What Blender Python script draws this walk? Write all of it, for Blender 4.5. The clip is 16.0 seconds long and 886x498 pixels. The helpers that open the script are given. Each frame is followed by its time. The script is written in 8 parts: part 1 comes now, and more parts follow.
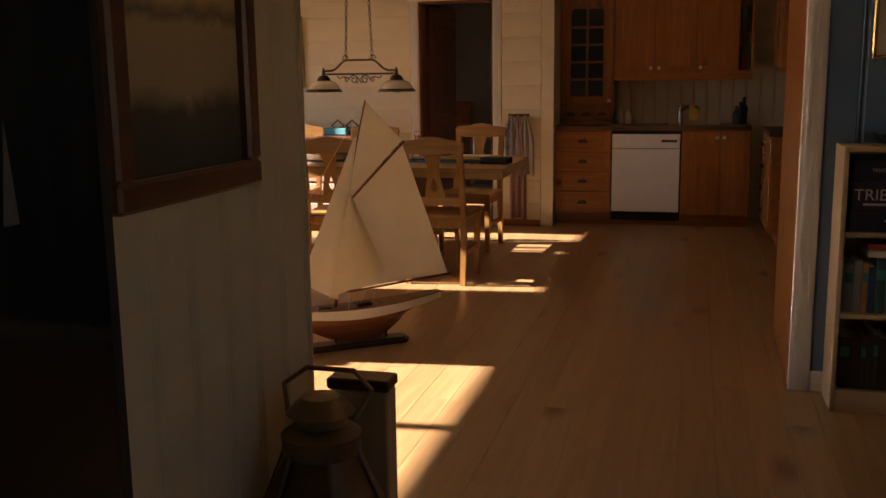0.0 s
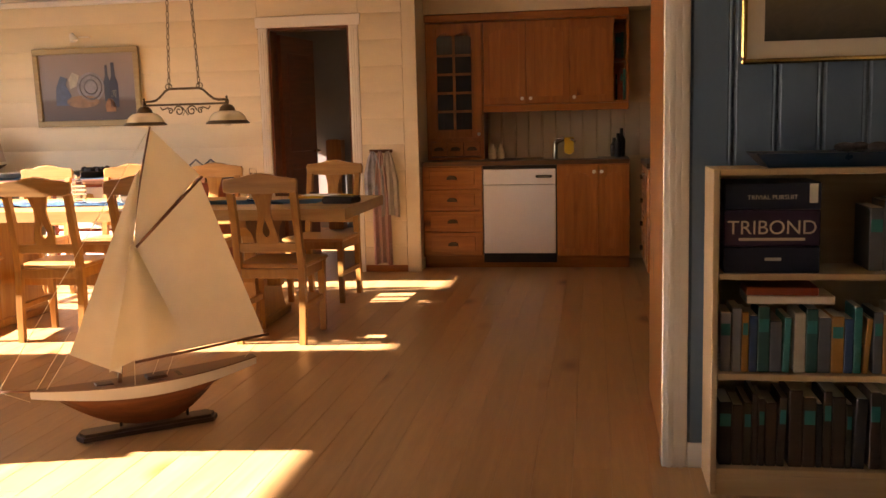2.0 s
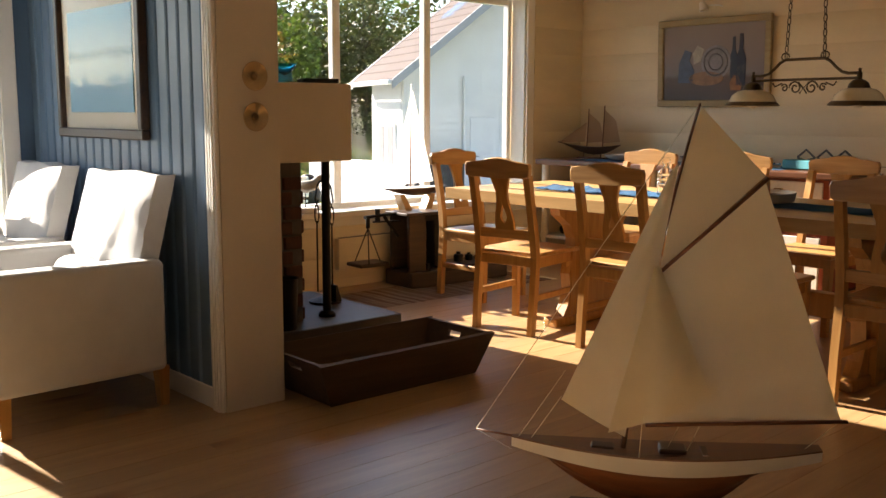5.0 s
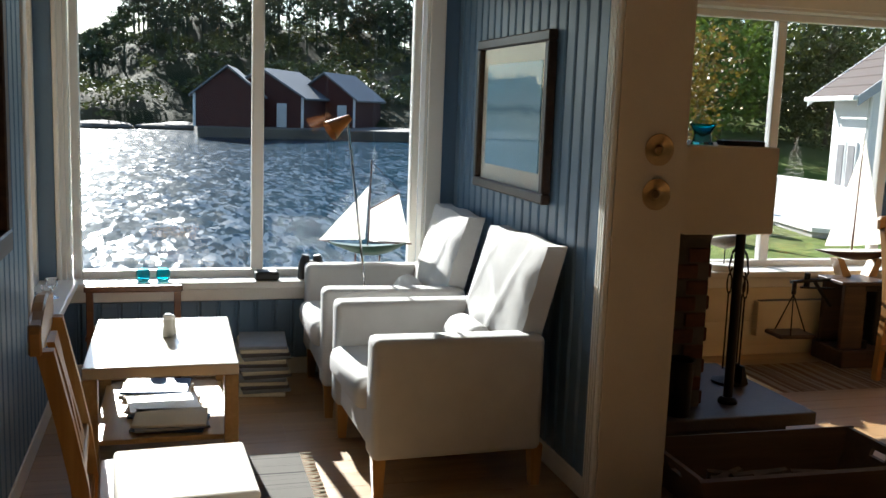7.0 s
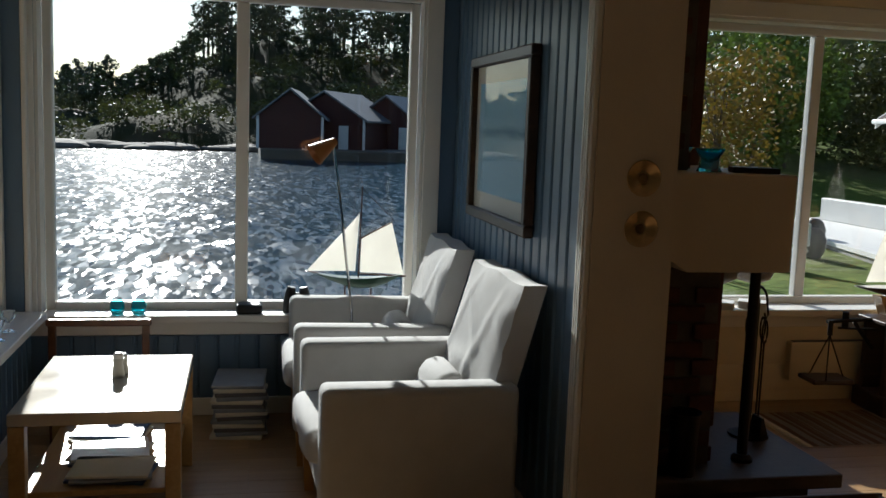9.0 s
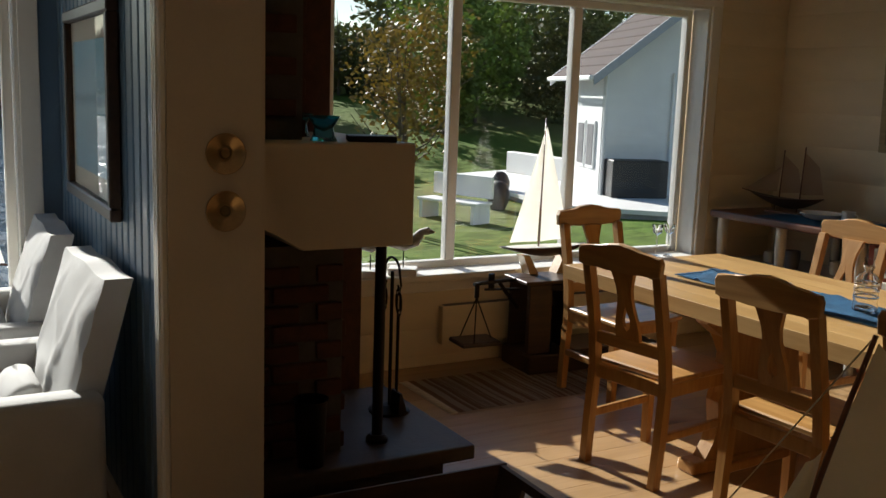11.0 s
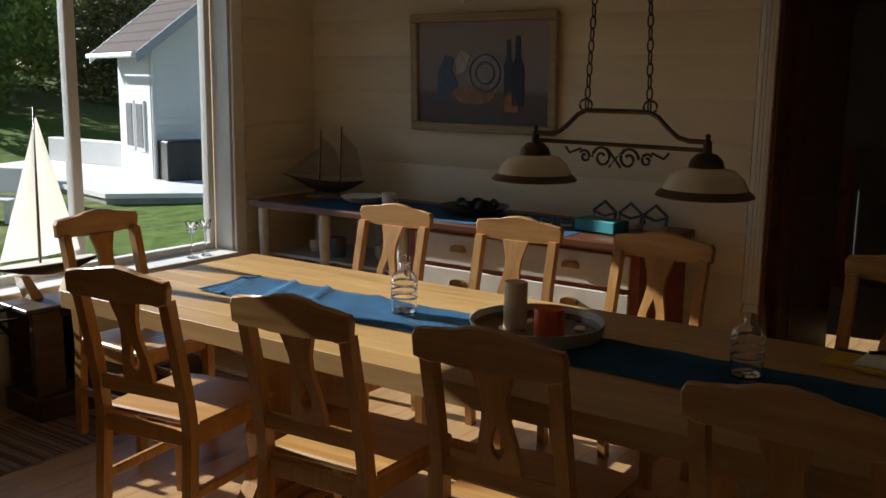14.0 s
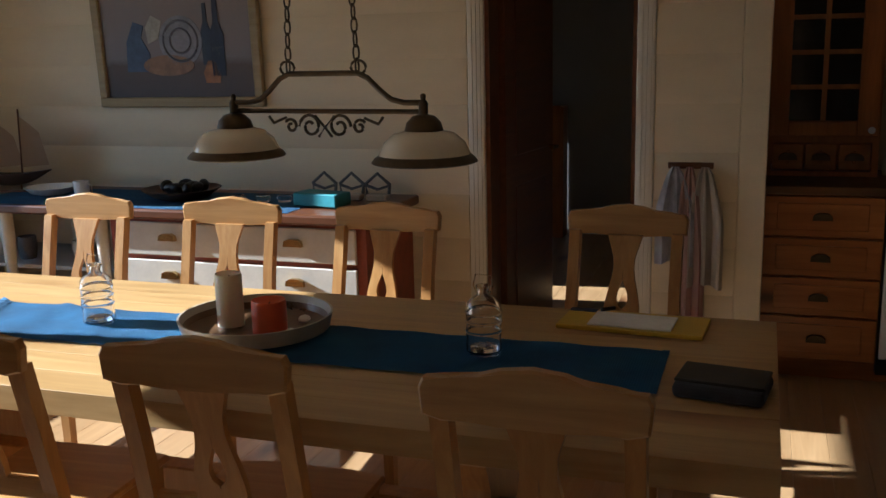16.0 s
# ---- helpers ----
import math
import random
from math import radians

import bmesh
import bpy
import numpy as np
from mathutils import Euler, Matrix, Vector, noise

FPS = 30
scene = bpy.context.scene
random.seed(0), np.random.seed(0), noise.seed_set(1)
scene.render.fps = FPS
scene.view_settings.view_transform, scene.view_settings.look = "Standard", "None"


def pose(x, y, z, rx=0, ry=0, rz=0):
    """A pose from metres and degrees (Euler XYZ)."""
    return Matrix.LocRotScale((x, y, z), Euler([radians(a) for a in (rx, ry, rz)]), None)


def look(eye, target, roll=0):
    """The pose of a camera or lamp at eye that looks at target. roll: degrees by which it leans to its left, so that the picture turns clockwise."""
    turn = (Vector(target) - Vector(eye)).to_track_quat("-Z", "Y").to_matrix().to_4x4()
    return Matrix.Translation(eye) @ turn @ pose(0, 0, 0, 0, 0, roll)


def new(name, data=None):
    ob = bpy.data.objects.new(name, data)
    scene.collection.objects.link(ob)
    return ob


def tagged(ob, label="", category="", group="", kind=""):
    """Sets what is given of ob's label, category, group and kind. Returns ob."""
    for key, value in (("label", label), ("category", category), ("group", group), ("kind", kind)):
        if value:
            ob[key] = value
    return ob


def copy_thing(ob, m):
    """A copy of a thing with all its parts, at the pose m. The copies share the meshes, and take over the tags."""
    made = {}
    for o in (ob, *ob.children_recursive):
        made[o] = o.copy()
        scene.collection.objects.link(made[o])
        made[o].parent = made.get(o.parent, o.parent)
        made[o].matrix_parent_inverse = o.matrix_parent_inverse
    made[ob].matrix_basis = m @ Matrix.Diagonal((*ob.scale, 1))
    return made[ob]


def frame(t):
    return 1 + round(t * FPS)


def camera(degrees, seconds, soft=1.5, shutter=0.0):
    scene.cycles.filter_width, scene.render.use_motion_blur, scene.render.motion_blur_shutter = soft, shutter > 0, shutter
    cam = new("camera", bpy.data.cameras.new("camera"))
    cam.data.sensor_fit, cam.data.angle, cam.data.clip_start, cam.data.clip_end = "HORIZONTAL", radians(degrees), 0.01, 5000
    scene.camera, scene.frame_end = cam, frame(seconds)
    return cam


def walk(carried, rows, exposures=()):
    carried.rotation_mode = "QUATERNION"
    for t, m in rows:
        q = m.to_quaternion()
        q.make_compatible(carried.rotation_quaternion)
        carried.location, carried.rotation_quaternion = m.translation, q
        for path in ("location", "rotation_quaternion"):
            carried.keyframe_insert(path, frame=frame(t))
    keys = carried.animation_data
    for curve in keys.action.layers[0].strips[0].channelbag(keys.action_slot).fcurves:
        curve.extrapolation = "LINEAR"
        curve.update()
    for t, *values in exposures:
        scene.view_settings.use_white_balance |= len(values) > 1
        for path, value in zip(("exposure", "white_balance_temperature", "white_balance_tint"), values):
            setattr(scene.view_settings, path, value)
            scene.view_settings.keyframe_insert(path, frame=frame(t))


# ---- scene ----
cam = camera(50.0, 16.0)
PATH = [
    (0, (0.946, 0.482, 1.334), (0.44, 2.384, 0.982), -0.7),
    (0.5, (1.049, 0.664, 1.295), (0.57, 2.576, 0.953), -1.8),
    (1, (1.079, 0.935, 1.236), (0.649, 2.864, 0.932), -0.2),
    (1.5, (1.192, 1.137, 1.187), (0.877, 3.092, 0.908), -1.3),
    (2, (1.132, 1.336, 1.226), (0.817, 3.293, 0.962), -1.4),
    (2.5, (1.152, 1.564, 1.203), (0.591, 3.467, 0.954), -0.2),
    (3, (1.118, 1.77, 1.177), (0.434, 3.632, 0.921), -1.2),
    (3.5, (1.06, 1.943, 1.186), (0.18, 3.718, 0.917), -1.8),
    (4, (1.031, 2.167, 1.158), (-0.135, 3.761, 0.838), 0.4),
    (4.2, (1.009, 2.246, 1.147), (-0.219, 3.795, 0.844), 0.2),
    (6.3, (0.766, 2.925, 1.43), (-1.042, 3.723, 1.123), 1.2),
    (6.5, (0.758, 2.927, 1.46), (-1.089, 3.637, 1.167), 1.2),
    (7, (0.64, 2.93, 1.477), (-1.262, 3.473, 1.179), 2.1),
    (7.5, (0.506, 2.961, 1.49), (-1.434, 3.347, 1.2), 1.4),
    (8, (0.428, 3.112, 1.475), (-1.547, 3.247, 1.194), 2.6),
    (8.5, (0.399, 3.269, 1.481), (-1.574, 3.422, 1.196), 3.1),
    (9, (0.359, 3.368, 1.49), (-1.582, 3.78, 1.233), 2.1),
    (9.2, (0.327, 3.41, 1.508), (-1.586, 3.933, 1.254), 2.8),
    (11.3, (0.155, 3.89, 1.541), (-1.537, 4.918, 1.254), 1.8),
    (11.5, (0.144, 3.926, 1.545), (-1.524, 4.999, 1.286), 1.7),
    (12, (0.018, 4.054, 1.569), (-1.55, 5.257, 1.261), 0.6),
    (12.5, (-0.019, 4.188, 1.57), (-1.576, 5.413, 1.301), 1.2),
    (13, (-0.035, 4.33, 1.558), (-1.517, 5.645, 1.281), 1.1),
    (13.5, (-0.117, 4.401, 1.558), (-1.407, 5.897, 1.246), 0.8),
    (14, (-0.209, 4.462, 1.563), (-1.339, 6.075, 1.21), 0.8),
    (14.5, (-0.241, 4.528, 1.55), (-1.354, 6.151, 1.195), 0.8),
    (15, (-0.24, 4.698, 1.541), (-1.299, 6.351, 1.159), 0.0),
    (15.5, (-0.258, 4.753, 1.542), (-1.095, 6.522, 1.132), -0.8),
    (16, (-0.312, 4.757, 1.538), (-0.938, 6.61, 1.121), -1.4),
]
EXPOSURES = [(0.0, 2.75, 7300, 28), (0.5, 2.9, 7400, 29), (1.0, 3.18, 7500, 29), (1.5, 3.6, 7600, 29), (2.5, 4.05, 7700, 28), (3.5, 3.67, 7600, 26), (4.2, 3.15, 7300, 21),
             (6.3, 2.15, 6000, 8), (7.5, 1.6, 5850, 7), (9.2, 0.75, 5800, 6), (11.3, 1.15, 6100, 8), (13.0, 1.08, 6100, 8), (14.5, 1.17, 5650, 8), (16.0, 2.1, 5150, 8)]
walk(cam, [(t, look(*p)) for t, *p in PATH], EXPOSURES)

# ---- light: a low western sun and a clear sky ----
SUN_ELEV, SUN_SKEW = radians(24.0), 0.112
world = bpy.data.worlds.new("sky")
scene.world = world
world.use_nodes = True
wn = world.node_tree.nodes
sky = wn.new("ShaderNodeTexSky")
sky.sky_type, sky.sun_disc = "NISHITA", False
sky.sun_elevation, sky.sun_rotation = SUN_ELEV, radians(-96.4)
sky.air_density, sky.dust_density, sky.ozone_density = 1.0, 0.25, 1.2
wn["Background"].inputs["Strength"].default_value = 0.058
world.node_tree.links.new(sky.outputs["Color"], wn["Background"].inputs["Color"])
sun_data = bpy.data.lights.new("sun", "SUN")
sun_data.energy, sun_data.angle, sun_data.color = 5.0, radians(0.55), (1.0, 0.93, 0.82)
sun = new("sun", sun_data)
ray = Vector((1.0, SUN_SKEW, -math.tan(SUN_ELEV)))
sun.matrix_world = Matrix.Translation((-20, 4, 12)) @ ray.to_track_quat("-Z", "Y").to_matrix().to_4x4()


# ---- materials ----
def shader(name):
    m = bpy.data.materials.new(name)
    m.use_nodes = True
    n = m.node_tree.nodes
    return m, n, m.node_tree.links, n["Principled BSDF"]


def coords(n, l, stretch, shift=True):
    tc, mp = n.new("ShaderNodeTexCoord"), n.new("ShaderNodeMapping")
    mp.inputs["Scale"].default_value = stretch
    l.new(tc.outputs["Object"], mp.inputs["Vector"])
    if shift:
        oi, ml = n.new("ShaderNodeObjectInfo"), n.new("ShaderNodeMath")
        ml.operation = "MULTIPLY"
        ml.inputs[1].default_value = 37.0
        l.new(oi.outputs["Random"], ml.inputs[0])
        l.new(ml.outputs[0], mp.inputs["Location"])
    return mp.outputs["Vector"]


def ramp(n, stops):
    r = n.new("ShaderNodeValToRGB")
    e = r.color_ramp.elements
    e[0].position, e[0].color = stops[0][0], (*stops[0][1], 1)
    e[1].position, e[1].color = stops[-1][0], (*stops[-1][1], 1)
    for p, c in stops[1:-1]:
        q = e.new(p)
        q.color = (*c, 1)
    return r


def mixcol(n, l, kind, fac, a, b):
    m = n.new("ShaderNodeMix")
    m.data_type, m.blend_type = "RGBA", kind
    for sock, v in ((m.inputs[0], fac), (m.inputs[6], a), (m.inputs[7], b)):
        if isinstance(v, (int, float)):
            sock.default_value = v
        elif isinstance(v, tuple):
            sock.default_value = (*v, 1)
        else:
            l.new(v, sock)
    return m.outputs[2]


def noise_tex(n, l, vec, scale, detail=4.0, rough=0.55, dist=0.0):
    t = n.new("ShaderNodeTexNoise")
    t.inputs["Scale"].default_value, t.inputs["Detail"].default_value = scale, detail
    t.inputs["Roughness"].default_value, t.inputs["Distortion"].default_value = rough, dist
    l.new(vec, t.inputs["Vector"])
    return t.outputs["Fac"]


def bumped(n, l, b, height, strength, distance=0.004):
    bp = n.new("ShaderNodeBump")
    bp.inputs["Strength"].default_value, bp.inputs["Distance"].default_value = strength, distance
    l.new(height, bp.inputs["Height"])
    l.new(bp.outputs["Normal"], b.inputs["Normal"])


def mat(name, base, rough=0.6, vary=0.12, scale=9.0, fine=120.0, bump=0.15, metal=0.0, stretch=(1, 1, 1), sheen=0.0, sub=0.0, coat=0.0):
    """A surface of one colour with blotches, fine grain and a slightly uneven gloss."""
    m, n, l, b = shader(name)
    v = coords(n, l, stretch)
    big, small = noise_tex(n, l, v, scale), noise_tex(n, l, v, fine, 3.0)
    lo, hi = tuple(c * (1 - vary) for c in base), tuple(min(1, c * (1 + vary)) for c in base)
    r1 = ramp(n, [(0.3, lo), (0.7, hi)])
    l.new(big, r1.inputs[0])
    r2 = ramp(n, [(0.3, (0.82, 0.82, 0.82)), (0.7, (1, 1, 1))])
    l.new(small, r2.inputs[0])
    l.new(mixcol(n, l, "MULTIPLY", min(1.0, vary * 3), r1.outputs[0], r2.outputs[0]), b.inputs["Base Color"])
    rr = n.new("ShaderNodeMapRange")
    rr.inputs["To Min"].default_value, rr.inputs["To Max"].default_value = max(0.02, rough - 0.08), min(1, rough + 0.08)
    l.new(big, rr.inputs["Value"])
    l.new(rr.outputs[0], b.inputs["Roughness"])
    b.inputs["Metallic"].default_value = metal
    b.inputs["Sheen Weight"].default_value = sheen
    b.inputs["Subsurface Weight"].default_value = sub
    b.inputs["Coat Weight"].default_value = coat
    if bump:
        bumped(n, l, b, small, bump)
    return m


def wood(name, dark, light, axis=0, rough=0.45, grain=1.0, knots=0.0, vary=0.25, bump=0.12, coat=0.0):
    """Wood with its grain along one axis, streaks and, where asked, knots."""
    m, n, l, b = shader(name)
    st = [14.0 * grain] * 3
    st[axis] = 1.1 * grain
    v = coords(n, l, tuple(st))
    g = noise_tex(n, l, v, 2.2, 6.0, 0.6, 0.7)
    r = ramp(n, [(0.28, dark), (0.52, tuple((a + c) / 2 for a, c in zip(dark, light))), (0.72, light)])
    l.new(g, r.inputs[0])
    col = r.outputs[0]
    oi = n.new("ShaderNodeObjectInfo")
    r3 = ramp(n, [(0.0, (1 - vary,) * 3), (1.0, (1.0, 1.0, 1.0))])
    l.new(oi.outputs["Random"], r3.inputs[0])
    col = mixcol(n, l, "MULTIPLY", 1.0, col, r3.outputs[0])
    if knots:
        st2 = [5.0] * 3
        st2[axis] = 2.2
        vv = coords(n, l, tuple(st2))
        vo = n.new("ShaderNodeTexVoronoi")
        vo.inputs["Scale"].default_value = knots
        l.new(vv, vo.inputs["Vector"])
        rk = ramp(n, [(0.06, (0.22, 0.12, 0.07)), (0.13, (0.75, 0.6, 0.5)), (0.2, (1, 1, 1))])
        l.new(vo.outputs["Distance"], rk.inputs[0])
        col = mixcol(n, l, "MULTIPLY", 0.9, col, rk.outputs[0])
    l.new(col, b.inputs["Base Color"])
    rr = n.new("ShaderNodeMapRange")
    rr.inputs["To Min"].default_value, rr.inputs["To Max"].default_value = rough - 0.08, rough + 0.12
    l.new(g, rr.inputs["Value"])
    l.new(rr.outputs[0], b.inputs["Roughness"])
    b.inputs["Coat Weight"].default_value = coat
    b.inputs["Coat Roughness"].default_value = 0.3
    bumped(n, l, b, g, bump, 0.002)
    return m


def glass(name, tint=(1, 1, 1), shine=0.9, least=0.035):
    m = bpy.data.materials.new(name)
    m.use_nodes = True
    n, l = m.node_tree.nodes, m.node_tree.links
    n.remove(n["Principled BSDF"])
    tr, gl, mx, fr = n.new("ShaderNodeBsdfTransparent"), n.new("ShaderNodeBsdfGlossy"), n.new("ShaderNodeMixShader"), n.new("ShaderNodeLayerWeight")
    tr.inputs["Color"].default_value = (*tint, 1)
    gl.inputs["Roughness"].default_value = 0.01
    pw, ma = n.new("ShaderNodeMath"), n.new("ShaderNodeMath")
    pw.operation, ma.operation = "POWER", "MULTIPLY_ADD"
    pw.inputs[1].default_value, ma.inputs[1].default_value, ma.inputs[2].default_value = 5.0, shine, least
    l.new(fr.outputs["Facing"], pw.inputs[0])
    l.new(pw.outputs[0], ma.inputs[0])
    l.new(ma.outputs[0], mx.inputs[0])
    l.new(tr.outputs[0], mx.inputs[1])
    l.new(gl.outputs[0], mx.inputs[2])
    l.new(mx.outputs[0], n["Material Output"].inputs["Surface"])
    return m


def clear(name, col=(1, 1, 1), ior=1.45, rough=0.0):
    m, n, l, b = shader(name)
    b.inputs["Base Color"].default_value = (*col, 1)
    b.inputs["Transmission Weight"].default_value = 1.0
    b.inputs["Roughness"].default_value = rough
    b.inputs["IOR"].default_value = ior
    return m


def cloth(name, base, scale=260.0, vary=0.1, bump=0.35):
    m, n, l, b = shader(name)
    v = coords(n, l, (1, 1, 1))
    wv = n.new("ShaderNodeTexWave")
    wv.inputs["Scale"].default_value, wv.inputs["Distortion"].default_value = scale / 6.0, 1.5
    l.new(v, wv.inputs["Vector"])
    big = noise_tex(n, l, v, 7.0)
    r = ramp(n, [(0.3, tuple(c * (1 - vary) for c in base)), (0.7, tuple(min(1, c * (1 + vary)) for c in base))])
    l.new(big, r.inputs[0])
    l.new(r.outputs[0], b.inputs["Base Color"])
    b.inputs["Roughness"].default_value = 0.9
    b.inputs["Sheen Weight"].default_value = 0.04
    mx = mixcol(n, l, "MIX", 0.5, wv.outputs["Color"], big)
    bumped(n, l, b, mx, bump, 0.002)
    return m


def sailcloth(name, base, through_light=0.35):
    """Thin woven cotton: half matt, half translucent, with faint seams of the weave."""
    m = cloth(name, base, 420, 0.06, 0.15)
    n, l = m.node_tree.nodes, m.node_tree.links
    tr, mx = n.new("ShaderNodeBsdfTranslucent"), n.new("ShaderNodeMixShader")
    tr.inputs["Color"].default_value = (*base, 1)
    mx.inputs[0].default_value = through_light
    l.new(n["Principled BSDF"].outputs[0], mx.inputs[1])
    l.new(tr.outputs[0], mx.inputs[2])
    l.new(mx.outputs[0], n["Material Output"].inputs["Surface"])
    return m


M = {}
M["floor"] = wood("pine floor boards", (0.34, 0.20, 0.085), (0.48, 0.305, 0.145), 1, 0.36, 0.8, 0.55, 0.16, 0.04, 0.35)
M["cream"] = mat("cream painted panel", (0.72, 0.62, 0.44), 0.5, 0.05, 2.5, 60, 0.06, stretch=(1, 1, 3))
M["white"] = mat("white gloss paint", (0.78, 0.76, 0.71), 0.35, 0.04, 3, 90, 0.04)
M["pillar"] = mat("warm white wall paint", (0.62, 0.545, 0.44), 0.55, 0.05, 3, 110, 0.08)
M["ceiling"] = mat("white ceiling paint", (0.74, 0.70, 0.62), 0.6, 0.04, 2, 80, 0.05)
M["blue"] = mat("blue painted panel", (0.105, 0.18, 0.275), 0.38, 0.07, 3, 100, 0.06, stretch=(1, 1, 0.4))
M["pine"] = wood("orange lacquered pine", (0.30, 0.10, 0.018), (0.50, 0.20, 0.045), 2, 0.32, 0.7, 0.8, 0.12, 0.06, 0.3)
M["pineh"] = wood("orange lacquered pine rail", (0.30, 0.10, 0.018), (0.50, 0.20, 0.045), 0, 0.32, 0.7, 0.7, 0.12, 0.06, 0.3)
M["chair"] = wood("oiled pine", (0.33, 0.150, 0.036), (0.50, 0.272, 0.078), 2, 0.38, 1.0, 0.0, 0.15)
M["seat"] = wood("oiled pine seat", (0.35, 0.17, 0.045), (0.53, 0.305, 0.10), 0, 0.36, 1.0, 0.5, 0.12, 0.12, 0.45)
M["table"] = wood("waxed pine table", (0.39, 0.225, 0.078), (0.57, 0.37, 0.15), 0, 0.33, 0.8, 0.35, 0.2)
M["dark"] = wood("dark stained wood", (0.028, 0.014, 0.008), (0.075, 0.038, 0.02), 0, 0.4, 1.0)
M["mahog"] = wood("reddish brown varnished wood", (0.10, 0.035, 0.014), (0.20, 0.075, 0.03), 0, 0.3, 1.0)
M["birch"] = wood("pale birch veneer", (0.50, 0.36, 0.20), (0.62, 0.47, 0.28), 2, 0.4, 0.7)
M["iron"] = mat("blackened iron", (0.018, 0.016, 0.015), 0.5, 0.3, 12, 200, 0.3, 0.7)
M["bronze"] = mat("aged bronze", (0.10, 0.075, 0.045), 0.45, 0.3, 14, 150, 0.2, 0.75)
M["brass"] = mat("polished brass", (0.62, 0.42, 0.16), 0.22, 0.15, 10, 120, 0.05, 1.0)
M["oldbrass"] = mat("aged lantern brass", (0.30, 0.20, 0.10), 0.42, 0.3, 8, 70, 0.15, 0.6)
M["chrome"] = mat("chrome", (0.75, 0.75, 0.76), 0.08, 0.03, 5, 60, 0.0, 1.0)
M["glass"] = glass("window glass")
M["sail"] = sailcloth("cream sailcloth", (0.85, 0.78, 0.61))
M["sailw"] = sailcloth("white sailcloth", (0.82, 0.80, 0.74))
M["armchair"] = cloth("pale grey loose cover", (0.52, 0.515, 0.50), 300, 0.06, 0.3)
M["slate"] = mat("grey slate", (0.11, 0.11, 0.12), 0.5, 0.25, 6, 60, 0.4)
M["brick"] = mat("dark red brick", (0.085, 0.032, 0.022), 0.8, 0.3, 20, 120, 0.6)
M["mortar"] = mat("dark mortar", (0.10, 0.09, 0.08), 0.9, 0.2, 20, 150, 0.5)
M["bluecloth"] = cloth("blue woven runner", (0.018, 0.135, 0.30), 300, 0.25, 0.5)
M["lampglass"] = mat("cream opal glass", (0.80, 0.74, 0.60), 0.22, 0.05, 8, 60, 0.02, sub=0.0, coat=0.3)
M["subfloor"] = mat("raw pine sub-floor", (0.16, 0.085, 0.035), 0.8)
M["black"] = mat("matt black", (0.012, 0.012, 0.013), 0.5, 0.2, 9, 90, 0.1)
M["appliance"] = mat("white enamel", (0.80, 0.79, 0.77), 0.22, 0.02, 3, 60, 0.0)


# ---- small mesh kit ----
def hexa(bm, p):
    """Eight corners: four below, counter-clockwise, then four above."""
    v = [bm.verts.new(q) for q in p]
    for f in ((3, 2, 1, 0), (4, 5, 6, 7), (0, 1, 5, 4), (1, 2, 6, 5), (2, 3, 7, 6), (3, 0, 4, 7)):
        bm.faces.new([v[i] for i in f])


def box(bm, x0, y0, z0, x1, y1, z1, bev=0.0, seg=1):
    if not bev:
        hexa(bm, [(x0, y0, z0), (x1, y0, z0), (x1, y1, z0), (x0, y1, z0), (x0, y0, z1), (x1, y0, z1), (x1, y1, z1), (x0, y1, z1)])
        return
    t = bmesh.new()
    hexa(t, [(x0, y0, z0), (x1, y0, z0), (x1, y1, z0), (x0, y1, z0), (x0, y0, z1), (x1, y0, z1), (x1, y1, z1), (x0, y1, z1)])
    bmesh.ops.bevel(t, geom=t.edges[:], offset=bev, segments=seg, affect="EDGES", profile=0.5)
    merge(bm, t)


def merge(bm, t, m=None):
    """Adds the bmesh t to bm and frees it."""
    idx = {}
    for v in t.verts:
        idx[v] = bm.verts.new(m @ v.co if m else v.co)
    for f in t.faces:
        try:
            bm.faces.new([idx[v] for v in f.verts]).smooth = f.smooth
        except ValueError:
            pass
    t.free()


def bx(x0, y0, z0, x1, y1, z1, bev=0.0, seg=1):
    bm = bmesh.new()
    box(bm, x0, y0, z0, x1, y1, z1, bev, seg)
    return bm


def tube(bm, pts, r, seg=8, closed=False, caps=True):
    """A round bar along points; r is one radius or one for each point."""
    pts = [Vector(p) for p in pts]
    rr = [r] * len(pts) if isinstance(r, (int, float)) else r
    rings, up = [], Vector((0, 0, 1))
    for i, p in enumerate(pts):
        a = pts[i - 1] if (i or closed) else p
        c = pts[(i + 1) % len(pts)] if (i < len(pts) - 1 or closed) else p
        d = (c - a).normalized()
        s = d.cross(up if abs(d.dot(up)) < 0.95 else Vector((1, 0, 0))).normalized()
        w = s.cross(d)
        rings.append([bm.verts.new(p + (s * math.cos(k * math.tau / seg) + w * math.sin(k * math.tau / seg)) * rr[i]) for k in range(seg)])
    n = len(rings)
    for i in range(n if closed else n - 1):
        for k in range(seg):
            bm.faces.new((rings[i][k], rings[i][(k + 1) % seg], rings[(i + 1) % n][(k + 1) % seg], rings[(i + 1) % n][k])).smooth = True
    if caps and not closed:
        bm.faces.new(rings[0][::-1]), bm.faces.new(rings[-1])


